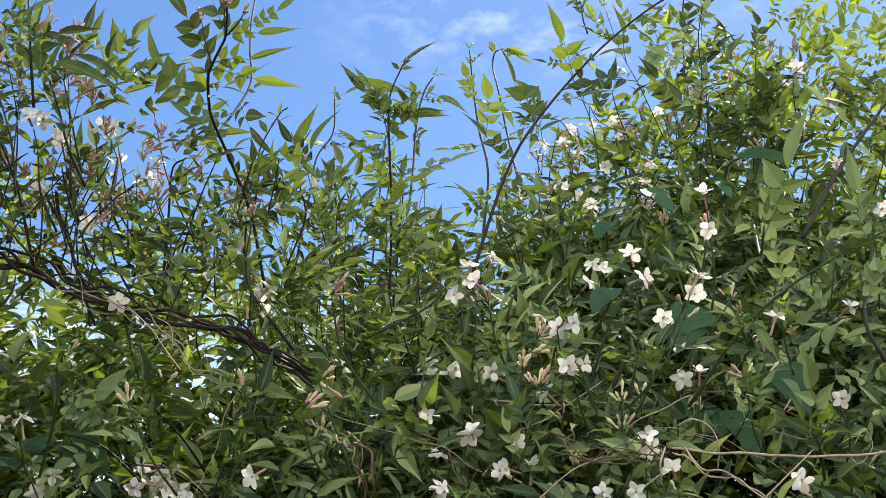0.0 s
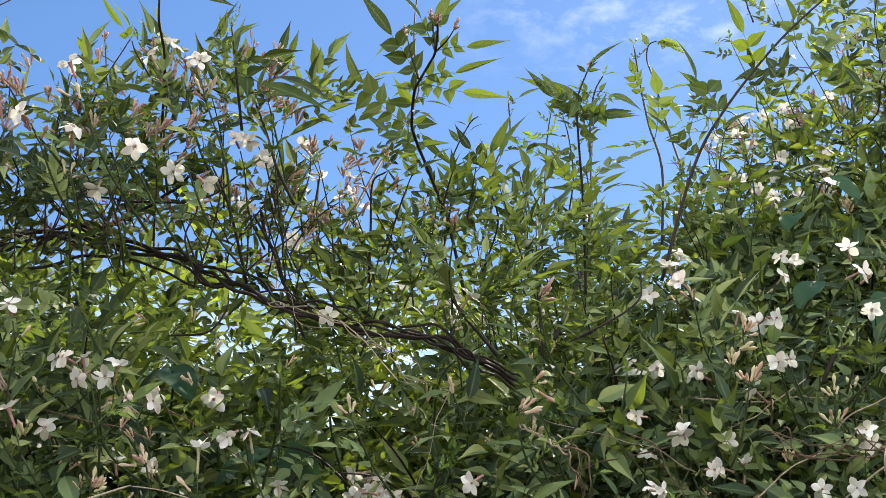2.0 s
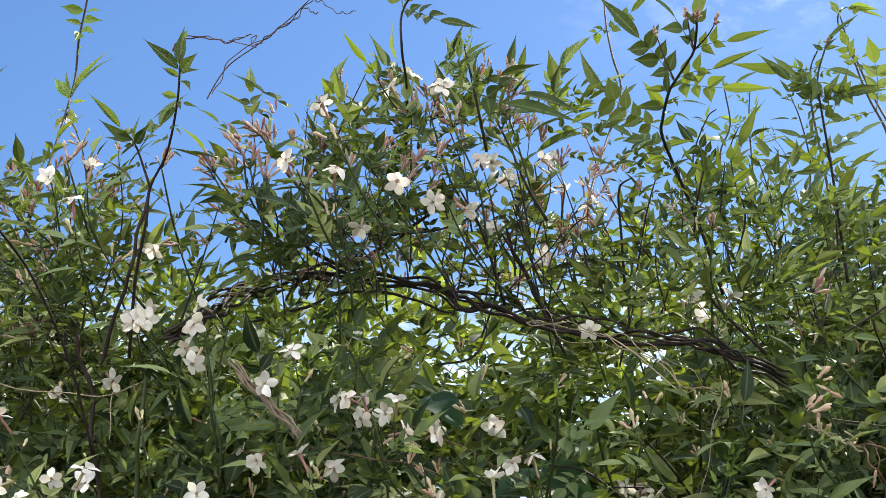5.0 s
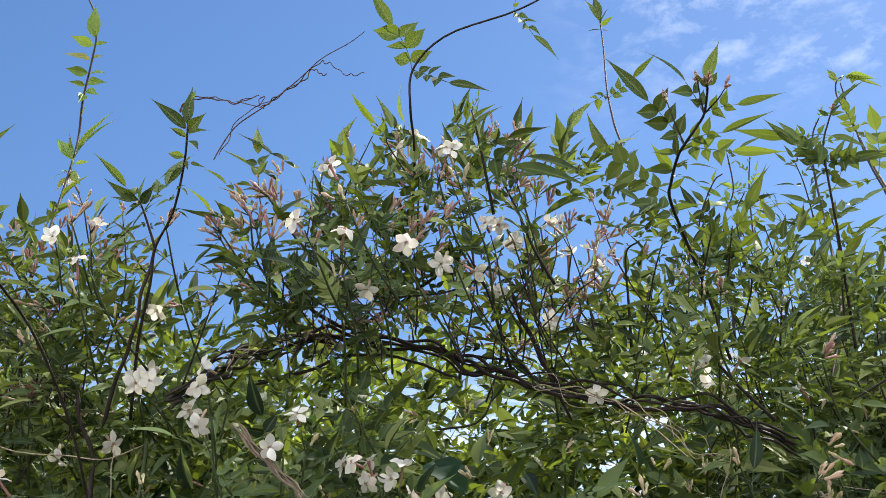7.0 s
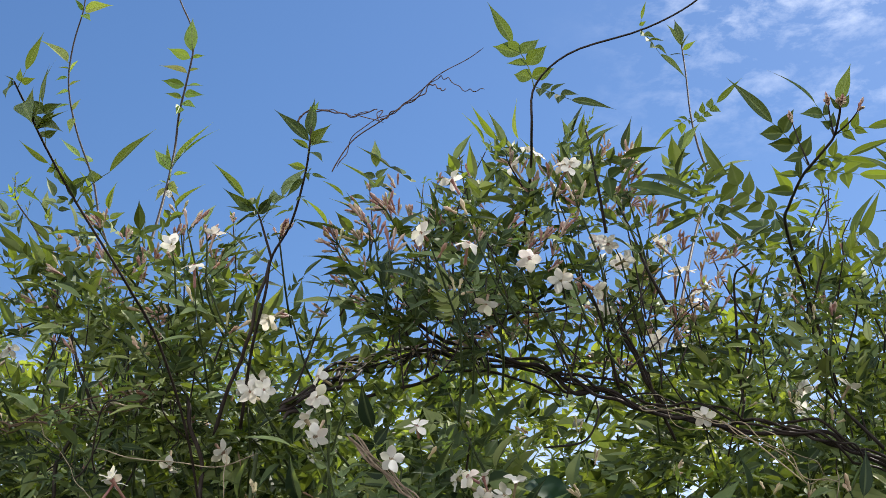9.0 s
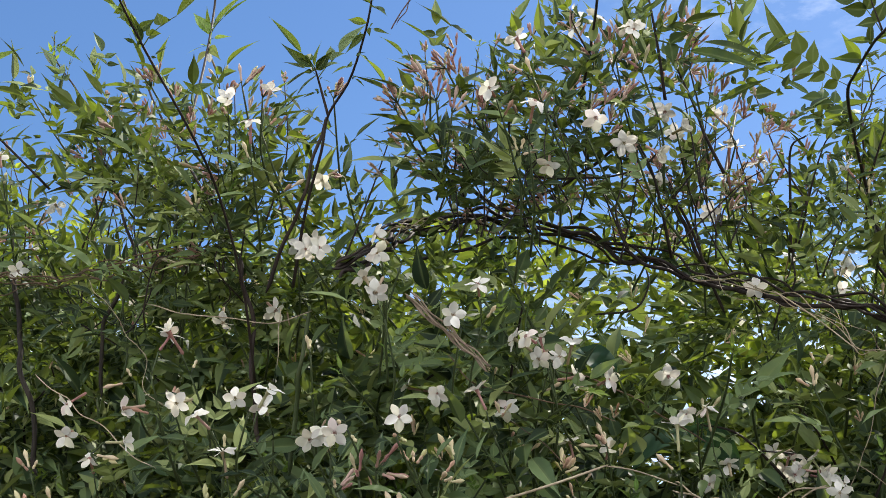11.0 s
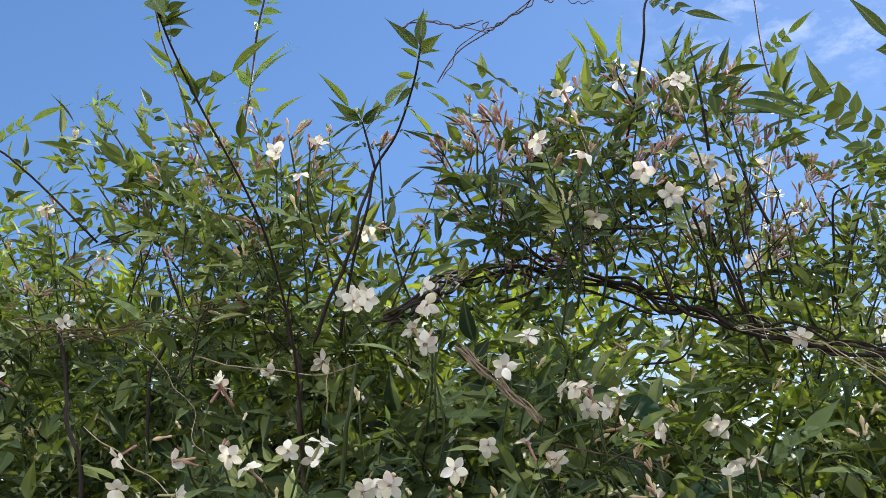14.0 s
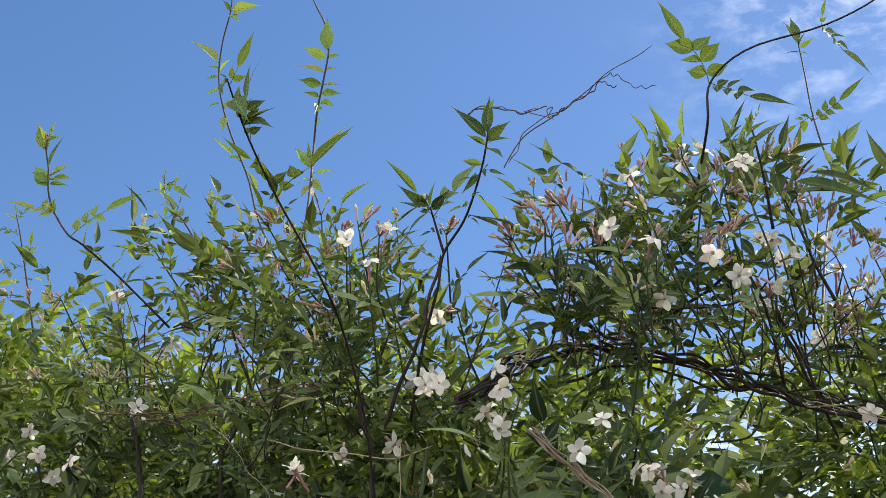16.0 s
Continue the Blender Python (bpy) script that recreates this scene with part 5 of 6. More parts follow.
shoot([(-0.712, 0.950, 1.932), (-0.699, 0.880, 1.989), (-0.690, 0.800, 2.033), (-0.684, 0.730, 2.050), (-0.695, 0.670, 2.084), (-0.700, 0.630, 2.107), (-0.699, 0.600, 2.120), (-0.694, 0.575, 2.123)], leaves=0, kind="dark", tip=False, thick=0.0013, arms=[((-0.696, 0.582, 2.122), (-0.675, 0.571, 2.157), 1), ((-0.700, 0.615, 2.114), (-0.681, 0.599, 2.158), 1), ((-0.700, 0.616, 2.114), (-0.670, 0.605, 2.116), 0), ((-0.700, 0.617, 2.113), (-0.668, 0.600, 2.095), 0), ((-0.700, 0.606, 2.118), (-0.701, 0.606, 2.142), 0), ((-0.700, 0.611, 2.116), (-0.686, 0.598, 2.122), 0), ((-0.694, 0.575, 2.123), (-0.701, 0.573, 2.128), 0), ((-0.698, 0.594, 2.121), (-0.675, 0.576, 2.086), 0), ((-0.695, 0.578, 2.123), (-0.688, 0.562, 2.099), 0), ((-0.697, 0.659, 2.090), (-0.687, 0.668, 2.106), 0), ((-0.698, 0.653, 2.094), (-0.711, 0.661, 2.115), 0), ((-0.694, 0.678, 2.079), (-0.684, 0.683, 2.091), 1), ((-0.695, 0.669, 2.085), (-0.700, 0.650, 2.080), 1), ((-0.700, 0.629, 2.108), (-0.702, 0.621, 2.172), 3), ((-0.695, 0.669, 2.085), (-0.633, 0.657, 2.128), 2), ((-0.698, 0.648, 2.097), (-0.726, 0.634, 2.121), 1), ((-0.695, 0.667, 2.086), (-0.697, 0.649, 2.101), 0), ((-0.697, 0.657, 2.091), (-0.701, 0.646, 2.106), 0)])
shoot([(-0.828, 1.000, 2.197), (-0.855, 1.080, 2.332), (-0.889, 1.160, 2.461), (-0.888, 1.160, 2.519), (-0.882, 1.160, 2.570), (-0.878, 1.160, 2.617), (-0.885, 1.160, 2.655), (-0.898, 1.160, 2.685), (-0.911, 1.160, 2.717), (-0.929, 1.160, 2.764)], leaves=0, kind="fresh", thick=0.0017, tip=False, arms=[((-0.878, 1.160, 2.609), (-0.882, 1.158, 2.666), 0), ((-0.879, 1.160, 2.601), (-0.911, 1.152, 2.619), 0), ((-0.879, 1.160, 2.603), (-0.861, 1.162, 2.604), 0), ((-0.881, 1.160, 2.579), (-0.922, 1.156, 2.597), 0), ((-0.881, 1.160, 2.583), (-0.865, 1.160, 2.583), 0), ((-0.883, 1.160, 2.561), (-0.919, 1.161, 2.577), 0), ((-0.883, 1.160, 2.561), (-0.855, 1.153, 2.551), 0), ((-0.885, 1.160, 2.548), (-0.852, 1.153, 2.536), 0), ((-0.885, 1.160, 2.543), (-0.902, 1.143, 2.542), 0), ((-0.886, 1.160, 2.537), (-0.860, 1.150, 2.517), 0), ((-0.887, 1.160, 2.532), (-0.883, 1.142, 2.505), 0), ((-0.890, 1.164, 2.501), (-0.874, 1.148, 2.505), 0), ((-0.883, 1.146, 2.435), (-0.823, 1.126, 2.475), 0), ((-0.881, 1.143, 2.429), (-0.816, 1.133, 2.469), 1), ((-0.880, 1.139, 2.423), (-0.909, 1.146, 2.464), 0), ((-0.883, 1.146, 2.435), (-0.884, 1.130, 2.460), 0), ((-0.876, 1.132, 2.412), (-0.840, 1.113, 2.399), 1), ((-0.873, 1.124, 2.399), (-0.892, 1.107, 2.379), 1), ((-0.873, 1.124, 2.399), (-0.852, 1.117, 2.371), 0), ((-0.869, 1.115, 2.387), (-0.877, 1.105, 2.362), 0)])
shoot([(-0.921, 0.930, 2.127), (-0.959, 0.890, 2.167), (-0.981, 0.860, 2.187), (-0.994, 0.850, 2.196), (-1.014, 0.850, 2.224), (-1.024, 0.850, 2.247), (-1.029, 0.850, 2.274), (-1.036, 0.850, 2.298), (-1.036, 0.850, 2.309)], leaves=0, kind="fresh", thick=0.0013, spike=4, arms=[((-1.011, 0.850, 2.219), (-1.080, 0.855, 2.248), 2), ((-1.013, 0.850, 2.223), (-1.024, 0.835, 2.231), 0), ((-1.013, 0.850, 2.222), (-1.012, 0.844, 2.235), 0), ((-1.027, 0.850, 2.259), (-1.050, 0.853, 2.276), 0), ((-1.025, 0.850, 2.253), (-1.054, 0.860, 2.289), 0), ((-1.027, 0.850, 2.262), (-0.989, 0.835, 2.248), 0), ((-1.028, 0.850, 2.265), (-0.991, 0.830, 2.260), 0), ((-1.026, 0.850, 2.257), (-1.009, 0.859, 2.257), 0), ((-1.030, 0.850, 2.275), (-1.006, 0.836, 2.302), 0), ((-1.035, 0.850, 2.295), (-1.051, 0.849, 2.332), 0), ((-1.036, 0.850, 2.308), (-1.026, 0.857, 2.317), 0), ((-0.992, 0.851, 2.194), (-0.919, 0.853, 2.232), 3), ((-0.981, 0.860, 2.187), (-0.972, 0.847, 2.201), 0), ((-0.969, 0.876, 2.177), (-0.990, 0.860, 2.186), 1), ((-0.963, 0.884, 2.171), (-0.956, 0.895, 2.205), 2), ((-0.956, 0.893, 2.164), (-0.927, 0.885, 2.172), 1), ((-0.948, 0.902, 2.155), (-0.975, 0.913, 2.150), 1), ((-0.942, 0.909, 2.149), (-0.908, 0.898, 2.158), 2)])
shoot([(-0.929, 0.950, 2.137), (-0.883, 0.950, 2.156), (-0.881, 0.940, 2.193), (-0.876, 0.930, 2.218)], leaves=0, kind="dark", tip=False, thick=0.0009, spike=7, arms=[((-0.882, 0.940, 2.187), (-0.944, 0.920, 2.250), 1), ((-0.882, 0.940, 2.206), (-0.897, 0.920, 2.227), 0), ((-0.879, 0.940, 2.174), (-0.827, 0.920, 2.187), 1), ((-0.885, 0.950, 2.168), (-0.913, 0.930, 2.186), 2)])
shoot([(-0.146, 1.150, 2.015), (-0.191, 1.130, 2.076), (-0.192, 1.105, 2.131)], leaves=2, kind="dark", thick=0.0018, tip=False)
shoot([(-0.168, 1.300, 2.162), (-0.162, 1.350, 2.270), (-0.158, 1.380, 2.346), (-0.141, 1.400, 2.393), (-0.141, 1.400, 2.446)], leaves=5, kind="dark", thick=0.0016, size=0.85, bare=0.2, arms=[(0.97, (-0.092, 1.380, 2.450)), (0.40, (-0.203, 1.330, 2.282))])
shoot([(0.122, 1.900, 2.589), (0.112, 2.000, 2.732), (0.100, 2.050, 2.856), (0.093, 2.100, 2.937), (0.098, 2.100, 2.969), (0.113, 2.100, 2.978)], leaves=0, kind="fresh", thick=0.0022, tip=False, arms=[((0.113, 2.100, 2.978), (0.175, 2.083, 2.926), 2), ((0.113, 2.100, 2.978), (0.170, 2.102, 2.961), 0), ((0.111, 2.100, 2.977), (0.159, 2.100, 2.965), 0), ((0.097, 2.100, 2.966), (0.080, 2.107, 2.990), 0), ((0.099, 2.100, 2.971), (0.086, 2.107, 3.004), 0), ((0.111, 2.009, 2.749), (0.094, 2.019, 2.772), 1), ((0.113, 1.996, 2.725), (0.142, 1.998, 2.748), 2)])
shoot([(-1.194, 1.100, 2.223), (-1.223, 1.100, 2.314), (-1.242, 1.100, 2.371), (-1.252, 1.100, 2.397)], leaves=3, kind="fresh", thick=0.0013, size=0.75)
shoot([(-0.953, 1.050, 2.259), (-0.986, 1.050, 2.313), (-1.016, 1.050, 2.354), (-1.023, 1.050, 2.386)], leaves=4, kind="fresh", thick=0.0013, size=0.7, bare=0.4, arms=[(0.85, (-0.976, 1.040, 2.339))])
shoot([(-0.684, 0.950, 2.017), (-0.661, 0.910, 2.071), (-0.641, 0.885, 2.110), (-0.632, 0.872, 2.136), (-0.607, 0.850, 2.154), (-0.585, 0.820, 2.179), (-0.574, 0.800, 2.198), (-0.573, 0.800, 2.217)], leaves=0, kind="dark", thick=0.0016, arms=[((-0.574, 0.799, 2.200), (-0.572, 0.801, 2.241), 0), ((-0.574, 0.801, 2.197), (-0.601, 0.784, 2.224), 0), ((-0.574, 0.801, 2.197), (-0.549, 0.781, 2.198), 0), ((-0.575, 0.802, 2.194), (-0.553, 0.798, 2.192), 0), ((-0.577, 0.805, 2.191), (-0.556, 0.785, 2.165), 0), ((-0.576, 0.804, 2.193), (-0.594, 0.806, 2.208), 0), ((-0.582, 0.816, 2.183), (-0.603, 0.825, 2.196), 0), ((-0.583, 0.817, 2.181), (-0.560, 0.810, 2.165), 1), ((-0.587, 0.823, 2.177), (-0.614, 0.834, 2.177), 1), ((-0.586, 0.821, 2.178), (-0.604, 0.826, 2.163), 0), ((-0.575, 0.802, 2.195), (-0.567, 0.801, 2.204), 0), ((-0.594, 0.833, 2.168), (-0.582, 0.826, 2.151), 1), ((-0.599, 0.840, 2.162), (-0.623, 0.847, 2.159), 1), ((-0.605, 0.847, 2.156), (-0.596, 0.858, 2.150), 1)])
shoot([(-0.632, 0.872, 2.136), (-0.637, 0.860, 2.161), (-0.638, 0.850, 2.170)], leaves=1, kind="dark", thick=0.0014, tip=False, arms=[((-0.638, 0.850, 2.170), (-0.677, 0.834, 2.217), 1), ((-0.638, 0.850, 2.170), (-0.634, 0.852, 2.198), 0), ((-0.638, 0.852, 2.168), (-0.615, 0.833, 2.175), 0), ((-0.638, 0.850, 2.170), (-0.664, 0.833, 2.188), 0), ((-0.637, 0.858, 2.164), (-0.625, 0.858, 2.157), 1), ((-0.638, 0.856, 2.166), (-0.670, 0.853, 2.182), 1), ((-0.636, 0.863, 2.155), (-0.651, 0.858, 2.147), 1), ((-0.635, 0.864, 2.153), (-0.615, 0.856, 2.149), 1)])
shoot([(-0.092, 1.200, 2.049), (-0.055, 1.300, 2.180), (-0.043, 1.400, 2.320), (-0.039, 1.450, 2.433), (-0.030, 1.470, 2.493), (-0.018, 1.470, 2.517)], leaves=4, kind="dark", thick=0.0019, size=1.05, bare=0.35, arms=[(0.80, (-0.136, 1.440, 2.506)), (0.80, (0.030, 1.430, 2.435)), (0.70, (-0.091, 1.440, 2.498))])
shoot([(0.045, 1.500, 2.279), (0.057, 1.550, 2.416), (0.046, 1.580, 2.503), (0.039, 1.600, 2.589), (0.035, 1.600, 2.646)], leaves=3, kind="dark", thick=0.0019, size=1.1, bare=0.3)
shoot([(-0.120, 1.900, 2.388), (-0.109, 1.900, 2.536), (-0.100, 1.900, 2.660), (-0.090, 1.900, 2.723)], leaves=7, kind="fresh", thick=0.0018, size=1.15, bare=0.15)
shoot([(-0.360, 0.970, 2.172), (-0.362, 0.950, 2.211), (-0.366, 0.940, 2.251), (-0.368, 0.940, 2.263)], leaves=3, kind="dark", thick=0.0015, size=0.8, bare=0.3, arms=[(0.98, (-0.365, 0.930, 2.262)), (0.60, (-0.381, 0.930, 2.221)), (0.50, (-0.268, 0.930, 2.171)), (0.40, (-0.266, 0.930, 2.159))])
shoot([(-0.316, 1.000, 2.111), (-0.329, 0.980, 2.139), (-0.337, 0.970, 2.167), (-0.349, 0.960, 2.200)], leaves=3, kind="dark", thick=0.0016, size=0.9, arms=[(0.50, (-0.269, 0.940, 2.165)), (0.70, (-0.271, 0.940, 2.177)), (0.40, (-0.353, 0.940, 2.182))])
shoot([(-0.264, 1.100, 2.075), (-0.260, 1.080, 2.123), (-0.256, 1.060, 2.160), (-0.242, 1.050, 2.166)], leaves=4, kind="dark", thick=0.0015, size=0.9, arms=[(0.80, (-0.270, 1.040, 2.164))])
shoot([(-0.368, 1.050, 2.058), (-0.375, 1.000, 2.111), (-0.388, 0.980, 2.144)], leaves=4, kind="dark", thick=0.0016, size=0.95)
shoot([(0.416, 1.950, 2.669), (0.424, 1.950, 2.805), (0.430, 1.950, 2.936), (0.441, 1.950, 3.023)], leaves=6, kind="dark", thick=0.0023, size=1.25)
shoot([(0.209, 1.600, 2.675), (0.203, 1.600, 2.715), (0.218, 1.600, 2.766)], leaves=3, kind="dark", thick=0.0013, size=0.7)
shoot([(0.287, 1.100, 2.122), (0.268, 1.020, 2.057), (0.261, 0.980, 2.054), (0.260, 0.970, 2.060)], leaves=1, size=1.2, tip=False, arms=[(0.95, (0.263, 0.950, 2.084)), (0.70, (0.227, 0.960, 2.040)), (0.60, (0.296, 0.960, 2.035))])
shoot([(0.222, 1.150, 1.961), (0.253, 1.080, 2.001), (0.287, 1.040, 2.028), (0.333, 1.020, 2.054), (0.379, 1.000, 2.074)], leaves=4, size=1.1, thick=0.0018, arms=[(0.30, (0.234, 1.000, 2.022)), (0.30, (0.212, 1.020, 2.002)), (0.35, (0.274, 1.020, 1.959)), (0.20, (0.196, 1.050, 1.979)), (0.60, (0.289, 1.000, 2.053))])
shoot([(0.339, 1.150, 1.892), (0.317, 1.080, 1.903), (0.291, 1.020, 1.903)], leaves=1, size=1.15, tip=False, arms=[(0.95, (0.265, 0.980, 1.921)), (0.90, (0.308, 0.990, 1.919)), (0.60, (0.259, 1.000, 1.908)), (0.60, (0.325, 1.000, 1.890))])
shoot([(0.392, 1.100, 1.987), (0.379, 1.100, 2.031), (0.414, 1.150, 2.134), (0.411, 1.200, 2.216)], leaves=3, kind="dark", thick=0.002)
shoot([(0.363, 1.200, 2.157), (0.413, 1.220, 2.240), (0.473, 1.250, 2.323), (0.516, 1.250, 2.379)], leaves=4, kind="dark", thick=0.0028, size=1.1, bare=0.3)

# ---- vines ----
vine("vine_bundle", [(-0.634, 0.920, 2.013), (-0.608, 0.930, 2.037), (-0.582, 1.000, 2.088), (-0.529, 1.060, 2.116), (-0.459, 1.090, 2.105), (-0.392, 1.095, 2.078), (-0.321, 1.090, 2.049), (-0.259, 1.100, 2.030), (-0.192, 1.120, 2.019), (-0.130, 1.180, 1.995)], 0.0018, 0.0016, mat_stem, "bundle of dark old jasmine vines winding round each other", strands=6, wind=0.0075, turns=1.1, wobble=0.011, seed=3)
vine("dark_vine", [(-0.592, 1.000, 2.057), (-0.556, 1.020, 2.071), (-0.521, 1.050, 2.091), (-0.484, 1.080, 2.098), (-0.423, 1.090, 2.073)], 0.00187, 0.00158, mat_stem, "dark woody jasmine vine arching through the hedge", wobble=0.004, seed=4)
vine("dark_vine", [(-0.547, 0.980, 2.143), (-0.539, 1.000, 2.123), (-0.518, 1.040, 2.118), (-0.478, 1.030, 2.123), (-0.424, 1.000, 2.133), (-0.388, 0.970, 2.144)], 0.00187, 0.00115, mat_stem, "dark woody jasmine vine arching through the hedge", wobble=0.004, seed=5)
vine("dark_vine", [(-0.541, 0.970, 2.149), (-0.508, 0.980, 2.121), (-0.450, 0.970, 2.106), (-0.396, 0.980, 2.112), (-0.360, 0.980, 2.134)], 0.00130, 0.00086, mat_wood, "dark woody jasmine vine arching through the hedge", wobble=0.004, seed=6)
vine("dark_vine", [(-0.367, 1.050, 2.130), (-0.350, 1.080, 2.097), (-0.339, 1.100, 2.060), (-0.327, 1.120, 2.028)], 0.0012, 0.0015, mat_stem, "dark woody jasmine vine arching through the hedge", seed=7)
vine("dark_vine", [(-0.354, 1.040, 2.158), (-0.346, 1.070, 2.120), (-0.321, 1.100, 2.069), (-0.292, 1.120, 2.025)], 0.0009, 0.0013, mat_stem, "dark woody jasmine vine arching through the hedge", seed=8)
vine("dark_vine", [(-0.438, 1.050, 2.010), (-0.404, 1.060, 2.016), (-0.391, 1.070, 2.041), (-0.393, 1.080, 2.062)], 0.00158, 0.00130, mat_wood, "dark woody jasmine vine arching through the hedge", seed=9)
vine("dark_vine", [(-0.728, 0.930, 2.050), (-0.724, 0.950, 1.994), (-0.720, 0.970, 1.940), (-0.722, 1.000, 1.888)], 0.0020, 0.0023, mat_stem, "dark woody jasmine vine standing in the hedge", wobble=0.006, seed=10)
vine("dark_vine", [(-0.671, 0.950, 2.000), (-0.675, 0.960, 1.963), (-0.686, 0.980, 1.915), (-0.696, 1.000, 1.867)], 0.0015, 0.0019, mat_green, "green-brown jasmine vine standing in the hedge", wobble=0.006, seed=11)
vine("dark_vine", [(-0.996, 1.000, 2.083), (-0.978, 1.000, 2.023), (-0.959, 1.000, 1.960), (-0.948, 1.020, 1.885)], 0.0023, 0.0024, mat_wood, "dark woody jasmine vine standing in the hedge", wobble=0.008, seed=12)
vine("dark_vine", [(-0.870, 1.000, 2.071), (-0.886, 1.000, 2.016), (-0.884, 1.000, 1.950)], 0.0018, 0.0018, mat_wood, "dark woody jasmine vine standing in the hedge", wobble=0.006, seed=13)
vine("dark_vine", [(-0.635, 0.875, 2.138), (-0.650, 0.890, 2.091), (-0.675, 0.910, 2.051), (-0.703, 0.940, 2.009)], 0.0014, 0.0019, mat_stem, "dark woody jasmine vine standing in the hedge", wobble=0.006, seed=14)
vine("dark_vine", [(-0.928, 0.980, 2.239), (-0.899, 0.980, 2.179), (-0.877, 0.990, 2.127), (-0.858, 1.000, 2.070)], 0.0011, 0.0015, mat_stem, "dark woody jasmine vine standing in the hedge", wobble=0.006, seed=15)
vine("dark_vine", [(-0.368, 1.080, 2.147), (-0.360, 1.090, 2.115), (-0.347, 1.100, 2.082), (-0.332, 1.100, 2.057)], 0.0015, 0.0015, mat_stem, "dark woody jasmine vine standing in the hedge", wobble=0.006, seed=17)
vine("dark_vine", [(-0.240, 1.100, 2.139), (-0.253, 1.100, 2.105), (-0.264, 1.100, 2.060), (-0.269, 1.100, 2.032)], 0.0011, 0.0011, mat_stem, "dark woody jasmine vine standing in the hedge", wobble=0.006, seed=18)
vine("dark_vine", [(-0.081, 1.120, 2.016), (-0.018, 1.120, 2.049), (-0.002, 1.130, 2.088)], 0.0011, 0.0010, mat_stem, "dark woody jasmine vine standing in the hedge", wobble=0.006, seed=19)
vine("dark_vine", [(0.153, 1.150, 1.977), (0.166, 1.140, 2.001), (0.177, 1.140, 2.012)], 0.0020, 0.0018, mat_wood, "dark woody jasmine vine standing in the hedge", wobble=0.006, seed=20)
vine("dry_vine", [(-0.574, 0.850, 2.197), (-0.569, 0.850, 2.205), (-0.553, 0.850, 2.228), (-0.526, 0.850, 2.247), (-0.500, 0.850, 2.262), (-0.480, 0.850, 2.279), (-0.459, 0.850, 2.292), (-0.438, 0.850, 2.304)], 0.0011, 0.0006, mat_dead, "dead brown tendril twisted round a bare twig against the sky", wobble=0.003, seed=30)
vine("dry_vine", [(-0.569, 0.850, 2.205), (-0.553, 0.850, 2.228), (-0.526, 0.850, 2.247), (-0.500, 0.850, 2.262), (-0.482, 0.850, 2.277), (-0.475, 0.850, 2.277), (-0.463, 0.850, 2.269), (-0.449, 0.850, 2.261), (-0.437, 0.850, 2.255)], 0.0006, 0.0005, mat_dead, "dead brown tendril twisted round a bare twig against the sky", wind=0.0013, turns=9, wobble=0.005, seed=60)
vine("dry_vine", [(-0.531, 0.850, 2.243), (-0.518, 0.850, 2.251), (-0.500, 0.850, 2.262), (-0.486, 0.850, 2.274), (-0.478, 0.850, 2.267), (-0.472, 0.850, 2.262)], 0.0005, 0.0004, mat_dead, "dead brown tendril twisted round a bare twig against the sky", wind=0.0011, turns=7, wobble=0.006, seed=61)
vine("dry_vine", [(-0.605, 0.850, 2.252), (-0.603, 0.850, 2.261), (-0.594, 0.850, 2.266), (-0.578, 0.850, 2.263), (-0.565, 0.850, 2.258), (-0.555, 0.850, 2.253), (-0.545, 0.850, 2.255), (-0.534, 0.850, 2.257)], 0.0009, 0.0005, mat_dead, "dead brown tendril twisted round a bare twig against the sky", strands=2, wind=0.0007, turns=7, wobble=0.004, seed=31)
vine("dry_vine", [(-0.555, 0.850, 2.253), (-0.543, 0.850, 2.246), (-0.526, 0.850, 2.238)], 0.0006, 0.0005, mat_dead, "dead brown tendril twisted round a bare twig against the sky", wobble=0.003, seed=32)
vine("dry_vine", [(-0.533, 0.850, 2.242), (-0.535, 0.850, 2.251), (-0.530, 0.850, 2.253), (-0.534, 0.850, 2.245)], 0.0004, 0.0003, mat_dead, "dead brown tendril twisted round a bare twig against the sky", wobble=0.004, seed=62)
vine("dry_vine", [(0.187, 1.060, 1.898), (0.234, 1.040, 1.887), (0.287, 1.030, 1.881), (0.333, 1.030, 1.883), (0.380, 1.030, 1.887)], 0.00094, 0.00079, mat_dry, "pale tan dry vine across the hedge", wobble=0.004, seed=33)
vine("dry_vine", [(0.194, 1.070, 1.918), (0.205, 1.060, 1.921), (0.217, 1.050, 1.912), (0.224, 1.050, 1.895), (0.225, 1.070, 1.878)], 0.00058, 0.00050, mat_dry, "thin pale dry vine curling in a loop", seed=34)
vine("dry_vine", [(0.181, 1.060, 1.897), (0.174, 1.050, 1.880), (0.176, 1.060, 1.868)], 0.00079, 0.00072, mat_dry, "short pale dry vine hanging down", seed=35)
vine("dry_vine", [(0.248, 1.020, 1.842), (0.273, 1.020, 1.865), (0.297, 1.030, 1.887)], 0.00065, 0.00050, mat_dry, "pale tan dry vine across the hedge", seed=36)
vine("dry_vine", [(0.189, 1.060, 1.893), (0.205, 1.040, 1.877), (0.229, 1.030, 1.861), (0.257, 1.020, 1.840)], 0.00086, 0.00072, mat_dry, "pair of dry vines wound together", strands=2, wind=0.003, turns=2, wobble=0.008, seed=37)
vine("dry_vine", [(0.093, 1.100, 1.914), (0.119, 1.090, 1.898), (0.152, 1.080, 1.901), (0.188, 1.070, 1.895)], 0.00065, 0.00058, mat_brown, "tangle of thin brown vines", strands=5, wind=0.004, turns=1.2, wobble=0.022, seed=38)
